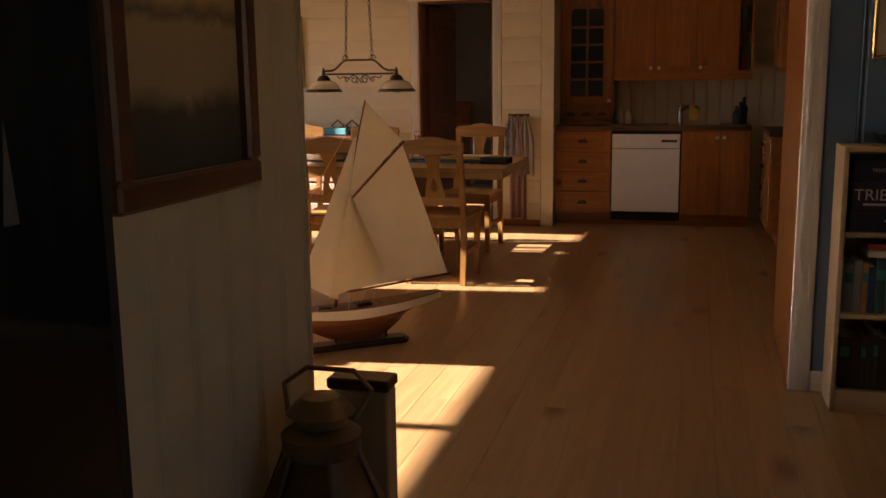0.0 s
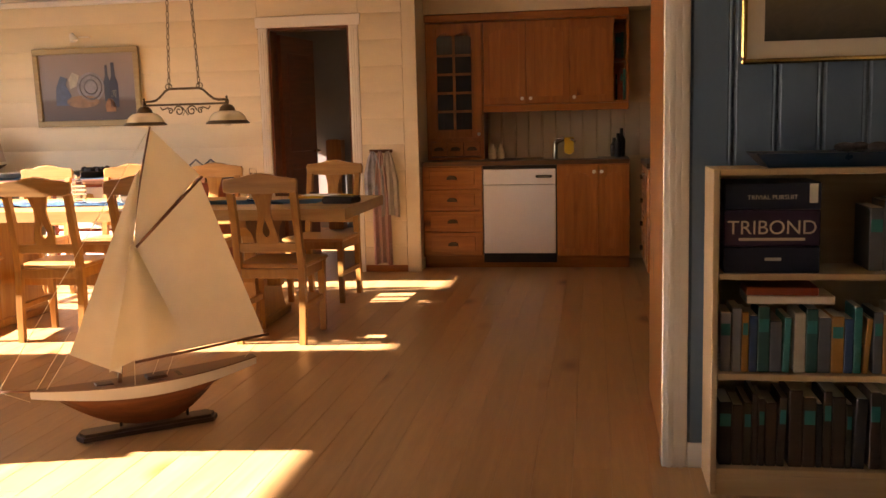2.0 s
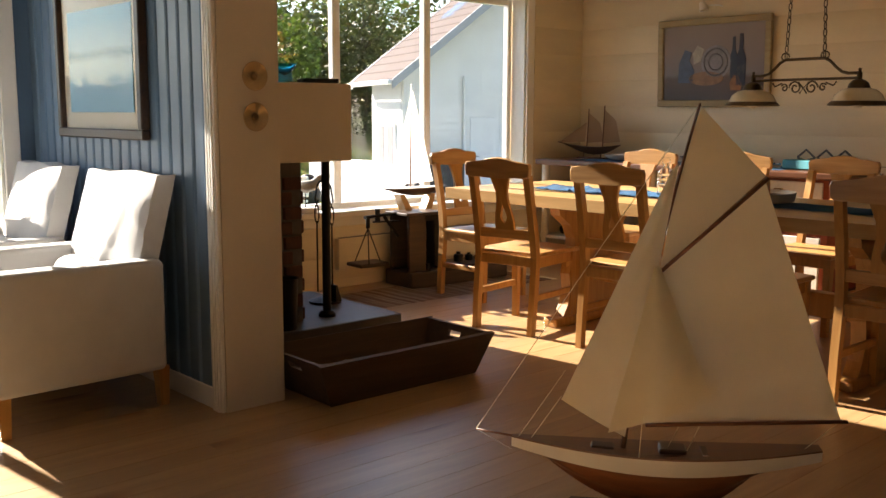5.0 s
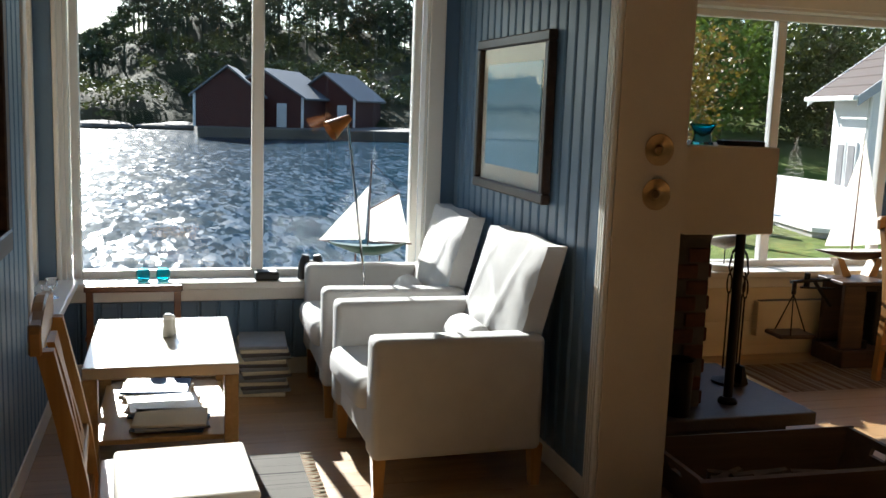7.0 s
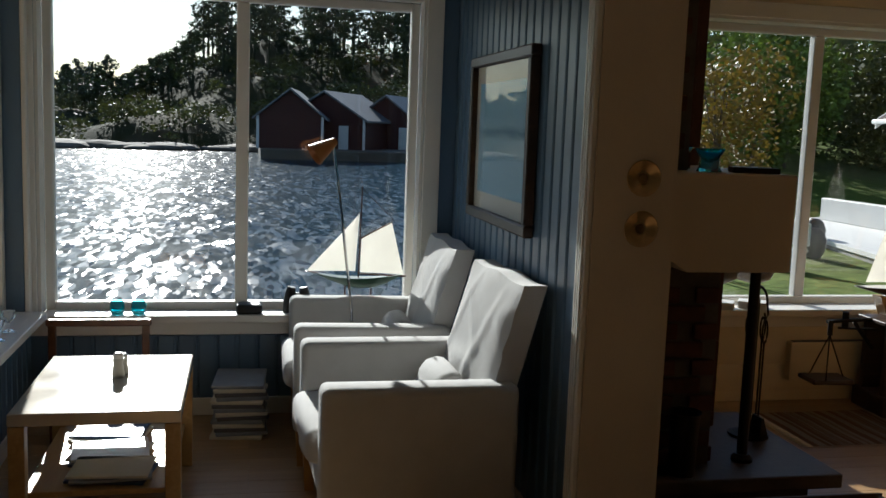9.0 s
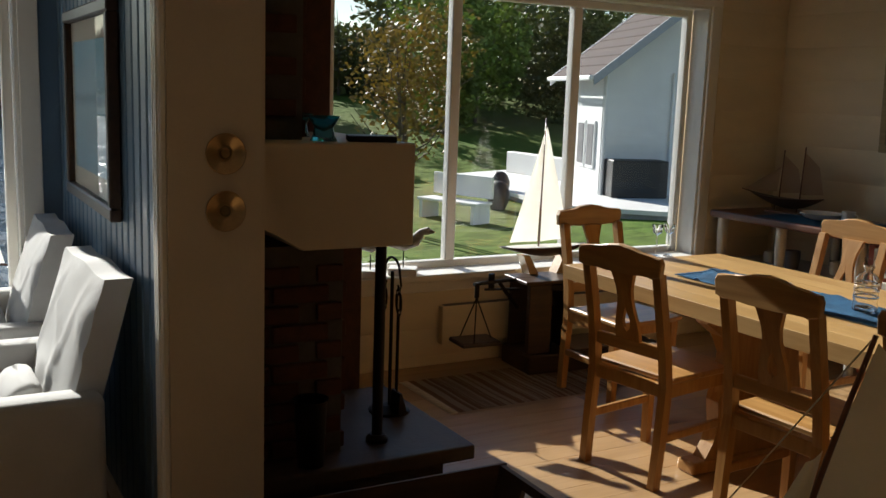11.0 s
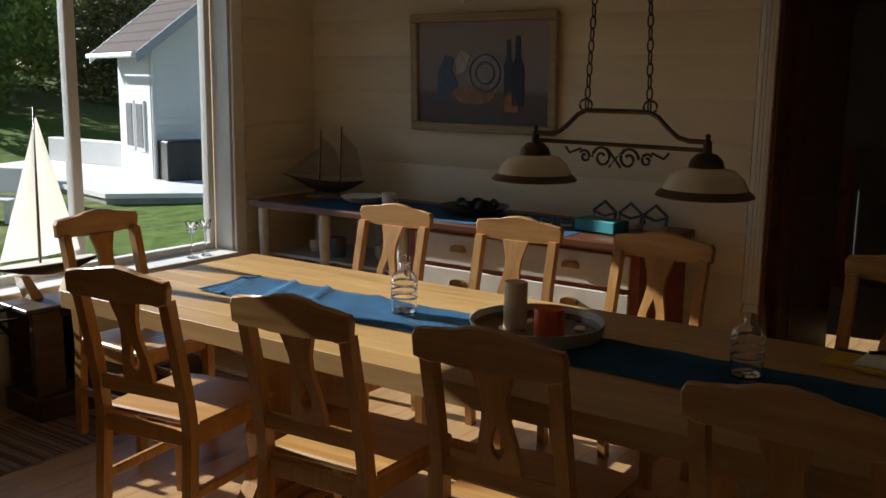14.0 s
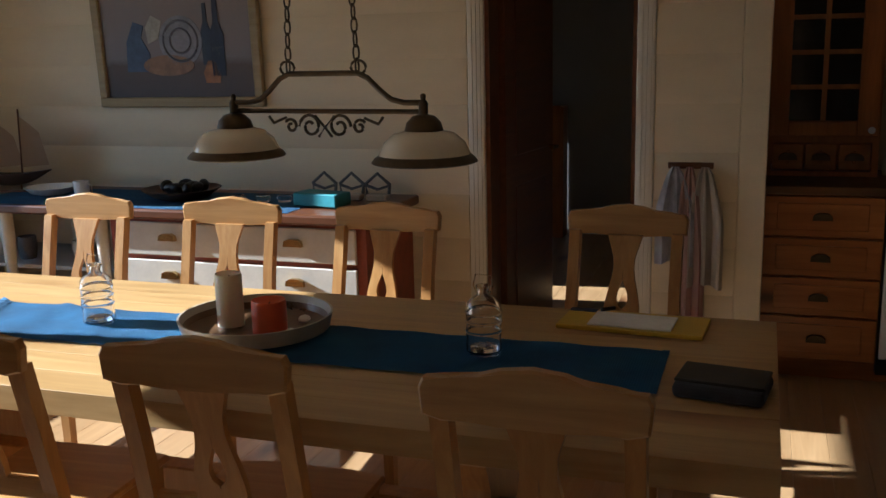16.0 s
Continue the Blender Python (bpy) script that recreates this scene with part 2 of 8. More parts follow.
def lathe(bm, prof, seg=24, at=(0, 0, 0), caps=True):
    """Turns a profile of (radius, height) round the upright through at."""
    rings = []
    for r, z in prof:
        rings.append([bm.verts.new((at[0] + r * math.cos(k * math.tau / seg), at[1] + r * math.sin(k * math.tau / seg), at[2] + z)) for k in range(seg)])
    for a, c in zip(rings, rings[1:]):
        for k in range(seg):
            bm.faces.new((a[k], a[(k + 1) % seg], c[(k + 1) % seg], c[k])).smooth = True
    if caps:
        bm.faces.new(rings[0][::-1]), bm.faces.new(rings[-1])


def prism(bm, pts, off):
    """A flat outline of 3D points thickened by the vector off."""
    off = Vector(off)
    a = [bm.verts.new(p) for p in pts]
    c = [bm.verts.new(Vector(p) + off) for p in pts]
    bm.faces.new(a), bm.faces.new(c[::-1])
    for i in range(len(a)):
        j = (i + 1) % len(a)
        bm.faces.new((a[j], a[i], c[i], c[j]))


def plate(bm, rows, y0, y1, bend=None):
    """Upright fretted board: rows of (z, [(x0, x1), ...]); gaps between the spans are holes."""
    bend = bend or (lambda z: 0.0)
    for (za, sa), (zb, sb) in zip(rows, rows[1:]):
        if len(sa) != len(sb):
            sa = sb if len(sb) < len(sa) else sa
            if len(sa) != len(sb):
                sb = sa
        for (a0, a1), (b0, b1) in zip(sa, sb):
            ba, bb = bend(za), bend(zb)
            hexa(bm, [(a0, y0 + ba, za), (a1, y0 + ba, za), (a1, y1 + ba, za), (a0, y1 + ba, za), (b0, y0 + bb, zb), (b1, y0 + bb, zb), (b1, y1 + bb, zb), (b0, y1 + bb, zb)])


def mesh_of(name, bm, material):
    bmesh.ops.recalc_face_normals(bm, faces=bm.faces[:])
    for e in bm.edges:
        if len(e.link_faces) == 2 and e.calc_face_angle(0) > 0.7:
            e.smooth = False
    me = bpy.data.meshes.new(name)
    bm.to_mesh(me)
    bm.free()
    me.materials.append(material)
    return me


def part(name, bm, material, parent, label=""):
    ob = new(name, mesh_of(name, bm, material))
    ob.parent = parent
    if label:
        ob["label"] = label
    return ob


def thing(name, m, label, category, group="", kind=""):
    ob = new(name)
    ob.empty_display_size = 0.1
    ob.matrix_basis = m
    return tagged(ob, label, category, group, kind)


def solid(name, bm, material, label, category, m=None, group="", kind=""):
    ob = new(name, mesh_of(name, bm, material))
    if m:
        ob.matrix_basis = m
    return tagged(ob, label, category, group, kind)


def piece(name, me, parent, m):
    ob = new(name, me)
    ob.parent = parent
    ob.matrix_basis = m
    return ob


# ---- plan, in metres ----
WX, NY, CEIL = -4.44, 9.03, 2.33          # inner faces of the west and north walls, ceiling
BY, BN, PX = 4.44, 4.70, -2.455           # blue wall: south face, north face, free end
SY, SX = 2.36, 0.13                     # nook's south wall, its free end
RX, RY = 1.375, 4.66                       # right-hand blue wall: corner and south face
KF, KB = 9.20, 9.80                       # kitchen fronts and back wall
T = 0.22


def structure(name, bm, material, label, category="wall"):
    return solid(name, bm, material, label, category, kind="structure")


# floor
fl = structure("floor", bx(WX - 0.1, -2.2, -0.14, 3.3, 12.6, -0.022), M["subfloor"], "sub-floor under pine floor boards", "floor")

# west wall with the two window openings
def wall_with_holes_x(name, x0, x1, ya, yb, za, zb, holes, material, label):
    bm = bmesh.new()
    ys = sorted({ya, yb, *[h[0] for h in holes], *[h[1] for h in holes]})
    for a, c in zip(ys, ys[1:]):
        hit = [h for h in holes if h[0] <= a and h[1] >= c]
        if hit:
            box(bm, x0, a, za, x1, c, hit[0][2]), box(bm, x0, a, hit[0][3], x1, c, zb)
        else:
            box(bm, x0, a, za, x1, c, zb)
    return structure(name, bm, material, label)


W2 = (5.735, 8.326, 0.53, 2.13)             # dining window: y from, to, z from, to
W1 = (2.405, 4.263, 0.515, 2.12)             # nook window
W3 = (-4.36, -3.42, 0.54, 2.12)           # nook's south window: x from, to, z
wall_with_holes_x("wall_west", WX - T, WX, BN, NY + T, 0, CEIL, [W2], M["cream"], "cream panelled wall with a wide window")
wall_with_holes_x("wall_west_nook", WX - T, WX, SY - T, BN, 0, CEIL, [W1], M["blue"], "blue panelled wall with a large window")
# north wall with the doorway
bm = bmesh.new()
box(bm, WX, NY, 0, -1.53, NY + 0.14, CEIL), box(bm, -0.84, NY, 0, -0.30, NY + 0.14, CEIL), box(bm, -1.53, NY, 2.03, -0.84, NY + 0.14, CEIL)
structure("wall_north", bm, M["cream"], "cream horizontal panel wall with a doorway")
structure("wall_blue", bx(WX, BY, 0, PX, BN, CEIL), M["blue"], "blue panelled partition wall")
bm = bmesh.new()
box(bm, WX, SY - 0.14, 0, W3[0], SY, CEIL), box(bm, W3[1], SY - 0.14, 0, SX, SY, CEIL)
box(bm, W3[0], SY - 0.14, 0, W3[1], SY, W3[2]), box(bm, W3[0], SY - 0.14, W3[3], W3[1], SY, CEIL)
structure("wall_south", bm, M["blue"], "dark blue panelled wall with a small window")
structure("wall_hall", bx(SX - 0.12, -2.2, 0, SX, SY - 0.14, CEIL), M["cream"], "cream board wall beside the entrance")
structure("wall_right", bx(RX, RY, 0, 3.3, RY + 0.12, CEIL), M["blue"], "blue panelled wall behind the bookcase")
structure("wall_pine", bx(RX, RY + 0.12, 0, RX + 0.10, 5.62, CEIL), M["pine"], "knotty pine partition beside the kitchen")
structure("wall_kitchen", bx(-0.46, KB, 0, 3.3, KB + 0.12, CEIL), M["cream"], "kitchen back wall")
structure("wall_kitchen_side", bx(-0.46, NY + 0.14, 0, -0.30, KB, CEIL), M["cream"], "side wall of the kitchen recess")
# Unseen opening, added so that sky light reaches the entrance.
wall_with_holes_x("wall_east", 3.3, 3.42, -2.2, KB, 0, CEIL, [(-0.2, 0.6, 1.1, 1.7)], M["cream"], "plain cream wall with an unseen opening added for light")
structure("wall_entrance", bx(SX - 0.12, -2.34, 0, 3.42, -2.2, CEIL), M["cream"], "plain cream wall")
structure("ceiling", bx(WX - T, -2.34, CEIL, 3.42, 12.6, CEIL + 0.1), M["ceiling"], "white painted ceiling", "ceiling")
# hall behind the doorway
bm = bmesh.new()
box(bm, -0.46, KB + 0.12, 0, -0.36, 12.6, CEIL), box(bm, -2.5, 12.4, 0, -0.46, 12.6, CEIL)
M["hall"] = mat("grey blue hall paint", (0.24, 0.25, 0.26), 0.6, 0.06, 3, 90, 0.08)
structure("wall_hall_back", bm, M["hall"], "grey painted hall walls")
# Unseen slots, added and sized so sun patches land in the hall.
wall_with_holes_x("wall_hall_west", -2.6, -2.5, NY + 0.14, 12.4, 0, CEIL, [(10.20, 10.55, 0.28, 0.72), (12.16, 12.36, 0.35, 1.1)], M["hall"], "grey hall wall with unseen slots added to admit sun")

# ---- window joinery ----
def casing_x(bm, x0, x1, y0, y1, z0, z1, w, wl):
    """Four boards round an opening in a wall that runs along y."""
    box(bm, x0, y0 - wl, z1, x1, y1 + w, z1 + w, 0.004)
    box(bm, x0, y0 - wl, z0, x1, y0, z1, 0.004), box(bm, x0, y1, z0, x1, y1 + w, z1, 0.004)


def window_x(name, ya, yb, za, zb, mullions, label, depth, wl=0.085):
    """A white fixed window in a west wall: lining, frame, mullions, panes and sill."""
    w = thing(name, Matrix(), label, "window", kind="structure")
    bm = bmesh.new()
    casing_x(bm, WX + 0.002, WX + 0.022, ya, yb, za - 0.09, zb, 0.085, wl)
    part("casing", bm, M["white"], w)
    bm = bmesh.new()
    xo = WX - depth
    box(bm, xo, ya, za, WX, ya + 0.015, zb), box(bm, xo, yb - 0.015, za, WX, yb, zb), box(bm, xo, ya + 0.015, zb - 0.015, WX, yb - 0.015, zb)
    part("lining", bm, M["white"], w)
    bm = bmesh.new()
    y0, y1, f = ya + 0.015, yb - 0.015, 0.045
    box(bm, xo - 0.06, y0, za, xo, y0 + f, zb - 0.015, 0.006), box(bm, xo - 0.06, y1 - f, za, xo, y1, zb - 0.015, 0.006)
    box(bm, xo - 0.06, y0 + f, za, xo, y1 - f, za + f, 0.006), box(bm, xo - 0.06, y0 + f, zb - 0.015 - f, xo, y1 - f, zb - 0.015, 0.006)
    part("window_frame", bm, M["white"], w)
    for m in mullions:
        part("mullion", bx(xo - 0.06, m - 0.032, za + f, xo - 0.002, m + 0.032, zb - 0.015 - f, 0.006), M["white"], w)
    edges = [y0 + f, *[q for m in mullions for q in (m - 0.032, m + 0.032)], y1 - f]
    for a, c in zip(edges[::2], edges[1::2]):
        p = part("pane", bx(xo - 0.036, a, za + f, xo - 0.030, c, zb - 0.015 - f), M["glass"], w)
        p.visible_shadow = False
    part("window_sill", bx(xo, ya + 0.015, za - 0.03, WX + 0.075, yb - 0.015, za + 0.008, 0.006, 2), M["white"], w)
    part("apron", bx(WX + 0.002, ya - wl, za - 0.10, WX + 0.02, yb + 0.085, za - 0.032, 0.004), M["white"], w)
    return w


window_x("window_1", W1[0], W1[1], W1[2], W1[3], [3.36], "large white-framed window over the water", 0.10, 0.040)
window_x("window_2", W2[0], W2[1], W2[2], W2[3], [6.555, 7.395], "wide white three-light window over the garden", 0.14)
w3 = thing("window_3", Matrix(), "white-framed window in the dark blue wall", "window", kind="structure")
bm = bmesh.new()
x0, x1, z0, z1 = W3
box(bm, x0 - 0.08, SY + 0.002, z1, x1 + 0.08, SY + 0.022, z1 + 0.08, 0.004)
box(bm, x0 - 0.08, SY + 0.002, z0 - 0.1, x0, SY + 0.022, z1, 0.004), box(bm, x1, SY + 0.002, z0 - 0.1, x1 + 0.08, SY + 0.022, z1, 0.004)
part("casing", bm, M["white"], w3)
bm = bmesh.new()
for a, c in ((x0, x0 + 0.05), (x1 - 0.05, x1)):
    box(bm, a, SY - 0.13, z0, c, SY - 0.08, z1, 0.005)
box(bm, x0 + 0.05, SY - 0.13, z0, x1 - 0.05, SY - 0.08, z0 + 0.05, 0.005), box(bm, x0 + 0.05, SY - 0.13, z1 - 0.05, x1 - 0.05, SY - 0.08, z1, 0.005)
part("window_frame", bm, M["white"], w3)
p = part("pane", bx(x0 + 0.05, SY - 0.108, z0 + 0.05, x1 - 0.05, SY - 0.102, z1 - 0.05), M["glass"], w3)
p.visible_shadow = False
part("window_sill", bx(x0, SY - 0.08, z0 - 0.03, x1, SY + 0.10, z0 + 0.008, 0.006, 2), M["white"], w3)

# ---- trims, skirtings, door frame ----
TR = []
def trim(name, bm, material, label, category="trim"):
    TR.append(solid(name, bm, material, label, category, kind="structure"))


bm = bmesh.new()                              # doorway casing, fluted
for a, c in ((-1.61, -1.53), (-0.84, -0.76)):
    box(bm, a, NY - 0.022, 0, c, NY - 0.001, 2.03, 0.004)
    for k in range(3):
        box(bm, a + 0.015 + k * 0.02, NY - 0.028, 0.15, a + 0.025 + k * 0.02, NY - 0.022, 2.0)
box(bm, -1.63, NY - 0.026, 2.03, -0.74, NY - 0.001, 2.12, 0.005)
trim("door_frame", bm, M["white"], "white fluted door casing", "door frame")
bm = bmesh.new()
box(bm, -1.53, NY - 0.001, 0, -1.51, NY + 0.16, 2.03), box(bm, -0.86, NY - 0.001, 0, -0.84, NY + 0.16, 2.03), box(bm, -1.51, NY - 0.001, 2.01, -0.86, NY + 0.16, 2.03)
trim("door_lining", bm, M["mahog"], "dark wood door lining", "door frame")
trim("corner_post", bx(-0.40, NY - 0.02, 0, -0.285, NY - 0.001, CEIL - 0.002, 0.004), M["cream"], "cream corner board beside the kitchen")
bm = bmesh.new()
box(bm, PX - 0.075, BY - 0.02, 0, PX + 0.006, BY - 0.001, CEIL - 0.002, 0.004)
for k in range(3):
    box(bm, PX - 0.06 + k * 0.02, BY - 0.026, 0, PX - 0.05 + k * 0.02, BY - 0.02, CEIL - 0.002)
trim("corner_trim", bm, M["white"], "white fluted corner trim on the blue wall")
trim("pillar_face", bx(PX + 0.001, BY - 0.001, 0, PX + 0.012, BN + 0.001, CEIL - 0.002), M["pillar"], "warm white end face of the partition", "pillar")
trim("chimney_side", bx(WX + 0.5, BN + 0.001, 0, PX + 0.012, BN + 0.012, CEIL - 0.002), M["pillar"], "warm white back of the partition", "wall")
bm = bmesh.new()
box(bm, RX - 0.012, RY - 0.018, 0, RX + 0.075, RY - 0.001, CEIL - 0.002, 0.004)
for k in range(3):
    box(bm, RX + 0.008 + k * 0.02, RY - 0.024, 0, RX + 0.018 + k * 0.02, RY - 0.018, CEIL - 0.002)
trim("opening_trim", bm, M["white"], "white trim on the edge of the pine partition")
trim("opening_end", bx(RX - 0.012, RY - 0.001, 0, RX - 0.001, RY + 0.12, CEIL - 0.002), M["pine"], "pine end of the partition")
for nm, b_ in (("baseboard_blue", (WX, BY - 0.018, 0, PX - 0.076, BY - 0.001, 0.09)), ("baseboard_right", (RX + 0.076, RY - 0.02, 0, 3.3, RY - 0.001, 0.09)),
               ("baseboard_north", (WX, NY - 0.02, 0, -1.61, NY - 0.001, 0.09)), ("baseboard_west", (WX + 0.001, BN + 0.012, 0, WX + 0.02, NY - 0.02, 0.09)),
               ("baseboard_nook", (WX + 0.001, SY, 0, WX + 0.018, BY - 0.018, 0.09)), ("baseboard_south", (WX + 0.018, SY + 0.001, 0, SX, SY + 0.018, 0.09))):
    trim(nm, bx(*b_, 0.004), M["cream"] if "north" in nm or "west" in nm else M["white"], "painted skirting board", "baseboard")
trim("baseboard_post", bx(-0.76, NY - 0.02, 0, -0.40, NY - 0.001, 0.08, 0.004), M["pineh"], "pine skirting board", "baseboard")
bm = bmesh.new()
box(bm, WX + 0.001, NY - 0.05, CEIL - 0.05, -0.30, NY - 0.001, CEIL - 0.001, 0.01), box(bm, WX + 0.001, BN + 0.012, CEIL - 0.05, WX + 0.05, NY - 0.05, CEIL - 0.001, 0.01)
trim("cornice", bm, M["white"], "white ceiling moulding")
trim("hall_corner_trim", bx(SX - 0.13, SY, 0, SX + 0.012, SY + 0.018, CEIL - 0.002, 0.004), M["cream"], "cream corner board at the end of the wall")

# the door into the hall, folded back
d1 = thing("door_1", pose(-1.50, NY + 0.17, 0, 0, 0, 82), "dark wooden door standing open into the hall", "door", kind="structure")
part("leaf", bx(0, -0.02, 0.01, 0.66, 0.02, 1.99, 0.003), M["mahog"], d1)
for z0, z1 in ((0.15, 0.85), (1.0, 1.85)):
    part("panel", bx(0.12, -0.026, z0, 0.54, -0.020, z1, 0.004), M["mahog"], d1)
bm = bmesh.new()
tube(bm, [(0.60, -0.02, 1.0), (0.60, -0.07, 1.0), (0.50, -0.075, 1.0)], 0.009)
part("door_handle", bm, M["brass"], d1, "brass door handle")
hp = thing("wall_picture", pose(-1.0, 12.39, 1.25), "small dark framed picture on the hall wall", "picture")
part("frame", bx(-0.16, -0.03, -0.35, 0.16, 0, 0.35, 0.006), M["dark"], hp)
part("print", bx(-0.11, -0.035, -0.29, 0.11, -0.031, 0.29), M["slate"], hp)
hg = thing("pine_cupboard", pose(-1.86, 12.2, 0), "narrow orange pine cupboard in the hall", "cupboard")
part("body", bx(-0.12, 0, 0, 0.06, 0.18, 1.05, 0.004), M["pine"], hg)
for z in (0.12, 0.45, 0.78):
    part("door", bx(-0.10, -0.014, z, 0.04, -0.001, z + 0.28, 0.003), M["pine"], hg)

# ---- outdoors: ground, water, shore, garden ----
SEA = -1.45
def leafy(name, base, vary):
    """Thin leaves: they scatter light on both sides and let some through."""
    m, n, l, b = shader(name)
    v = coords(n, l, (1, 1, 1))
    r = ramp(n, [(0.3, tuple(c * (1 - vary) for c in base)), (0.7, tuple(c * (1 + vary) for c in base))])
    l.new(noise_tex(n, l, v, 1.3), r.inputs[0])
    l.new(r.outputs[0], b.inputs["Base Color"])
    b.inputs["Roughness"].default_value = 0.6
    tr, mx = n.new("ShaderNodeBsdfTranslucent"), n.new("ShaderNodeMixShader")
    l.new(r.outputs[0], tr.inputs["Color"])
    mx.inputs[0].default_value = 0.16
    l.new(b.outputs[0], mx.inputs[1])
    l.new(tr.outputs[0], mx.inputs[2])
    l.new(mx.outputs[0], n["Material Output"].inputs["Surface"])
    return m


M["grass"] = mat("garden grass", (0.075, 0.13, 0.022), 0.9, 0.4, 0.9, 30, 0.6)
M["rock"] = mat("shore rock", (0.13, 0.11, 0.085), 0.85, 0.35, 0.4, 8, 0.6)
M["leafdark"] = leafy("dark pine foliage", (0.022, 0.036, 0.012), 0.5)
M["leaf"] = leafy("green broadleaf foliage", (0.13, 0.19, 0.026), 0.5)
M["scrub"] = leafy("olive scrub foliage", (0.075, 0.085, 0.018), 0.55)
M["leafgold"] = leafy("turning rowan leaves", (0.20, 0.13, 0.02), 0.45)
M["bark"] = mat("grey brown bark", (0.09, 0.065, 0.045), 0.9, 0.3, 10, 60, 0.6)
M["redwall"] = mat("red painted boards", (0.055, 0.010, 0.007), 0.7, 0.2, 2, 20, 0.2)
M["tile"] = mat("brown roof tiles", (0.042, 0.021, 0.017), 0.9, 0.25, 3, 30, 0.4)
M["greyroof"] = mat("grey sheet roof", (0.15, 0.16, 0.17), 0.55, 0.2, 2, 20, 0.2)
M["housewhite"] = mat("white painted weatherboard", (0.64, 0.65, 0.65), 0.5, 0.05, 2, 30, 0.1)
M["deck"] = mat("white painted terrace", (0.74, 0.73, 0.70), 0.55, 0.06, 2, 30, 0.1)

wm, n, l, b = shader("rippled sea water")
b.inputs["Base Color"].default_value = (0.003, 0.028, 0.052, 1)
b.inputs["Roughness"].default_value = 0.15
b.inputs["IOR"].default_value = 1.33
b.inputs["Specular IOR Level"].default_value = 0.07
slopes = []
for scale, steep in (((0.9, 4.0, 1), (0.25, 0.17, 0)), ((2.2, 9.0, 1), (0.24, 0.17, 0))):
    cell = n.new("ShaderNodeTexVoronoi")          # facets of the ripples, each with its own slope
    cell.inputs["Scale"].default_value = 1.0
    l.new(coords(n, l, scale, False), cell.inputs["Vector"])
    tone, lean_ = n.new("ShaderNodeVectorMath"), n.new("ShaderNodeVectorMath")
    tone.operation, lean_.operation = "SUBTRACT", "MULTIPLY"
    l.new(cell.outputs["Color"], tone.inputs[0])
    tone.inputs[1].default_value = (0.5, 0.5, 0.5)
    l.new(tone.outputs[0], lean_.inputs[0])
    lean_.inputs[1].default_value = steep
    slopes.append(lean_.outputs[0])
both, upright, unit = n.new("ShaderNodeVectorMath"), n.new("ShaderNodeVectorMath"), n.new("ShaderNodeVectorMath")
l.new(slopes[0], both.inputs[0])
l.new(slopes[1], both.inputs[1])
l.new(both.outputs[0], upright.inputs[0])
upright.inputs[1].default_value = (0.0, 0.0, 1.0)
unit.operation = "NORMALIZE"
l.new(upright.outputs[0], unit.inputs[0])
l.new(unit.outputs[0], b.inputs["Normal"])
M["water"] = wm
bm = bmesh.new()
vs = [bm.verts.new(q) for q in ((-900, -700, SEA), (-4.0, -700, SEA), (-4.0, 700, SEA), (-900, 700, SEA))]
bm.faces.new(vs)
structure("water", bm, M["water"], "rippled dark blue sea water", "water")


def land(x, y):
    """Ground height: the garden north of the cove, the far shore beyond the water."""
    near = -0.95 - 0.012 * max(0, -8 - x) + 0.06 * math.sin(x * 0.5) * math.cos(y * 0.4)
    edge = 4.6 + 0.30 * max(0, -x) + 0.4 * math.sin(x * 0.25)
    k = min(1, max(0, (y - edge + 1.2) / 1.6))
    g = -3.0 + (near + 3.0) * k * k * (3 - 2 * k)
    rise = min(3.4, max(0, -x - 26 + 0.1 * (y - 10)) * 0.135) if y > 8 else 0
    g += rise * k
    d = -x - 88 + 0.10 * max(0, -y) + 6 * math.sin(y * 0.06)
    if d > 0:
        low = min(1, max(0, (y - 38) / 10))       # the hill falls away behind the garden
        far = -2.3 + 1.4 * min(1, d / 3) + min(13, 0.23 * d) * (1 - 0.8 * low) * (1 - 0.5 * min(1, max(0, (-2 - y) / 9))) * (0.65 + 0.35 * math.sin(y * 0.045 + 1)) + 1.0 * math.sin(x * 0.21) * math.sin(y * 0.27)
        g = max(g, far)
    return g


bm = bmesh.new()
xs = [-4.3 - 0.9 * i for i in range(30)] + [-31 - 3.2 * i for i in range(70)]
ys = [-120 + 4 * i for i in range(31)] + [1.0 + 1.0 * i for i in range(34)] + [36 + 5 * i for i in range(40)]
grid = [[bm.verts.new((x, y, land(x, y))) for y in ys] for x in xs]
for a, c in zip(grid, grid[1:]):
    for i in range(len(ys) - 1):
        f = bm.faces.new((a[i], a[i + 1], c[i + 1], c[i]))
        f.smooth = True
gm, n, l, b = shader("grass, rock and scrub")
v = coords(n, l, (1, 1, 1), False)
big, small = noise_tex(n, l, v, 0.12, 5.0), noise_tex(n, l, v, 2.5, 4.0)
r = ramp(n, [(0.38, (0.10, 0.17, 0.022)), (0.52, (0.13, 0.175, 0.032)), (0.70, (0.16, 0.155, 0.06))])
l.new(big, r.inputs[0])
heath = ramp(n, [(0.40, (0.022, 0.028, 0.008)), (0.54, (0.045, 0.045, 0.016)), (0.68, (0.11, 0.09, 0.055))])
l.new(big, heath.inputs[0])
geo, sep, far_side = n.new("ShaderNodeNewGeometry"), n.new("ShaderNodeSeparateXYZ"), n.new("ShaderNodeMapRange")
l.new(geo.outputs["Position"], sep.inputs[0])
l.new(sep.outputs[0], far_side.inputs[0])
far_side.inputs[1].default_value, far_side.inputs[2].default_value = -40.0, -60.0
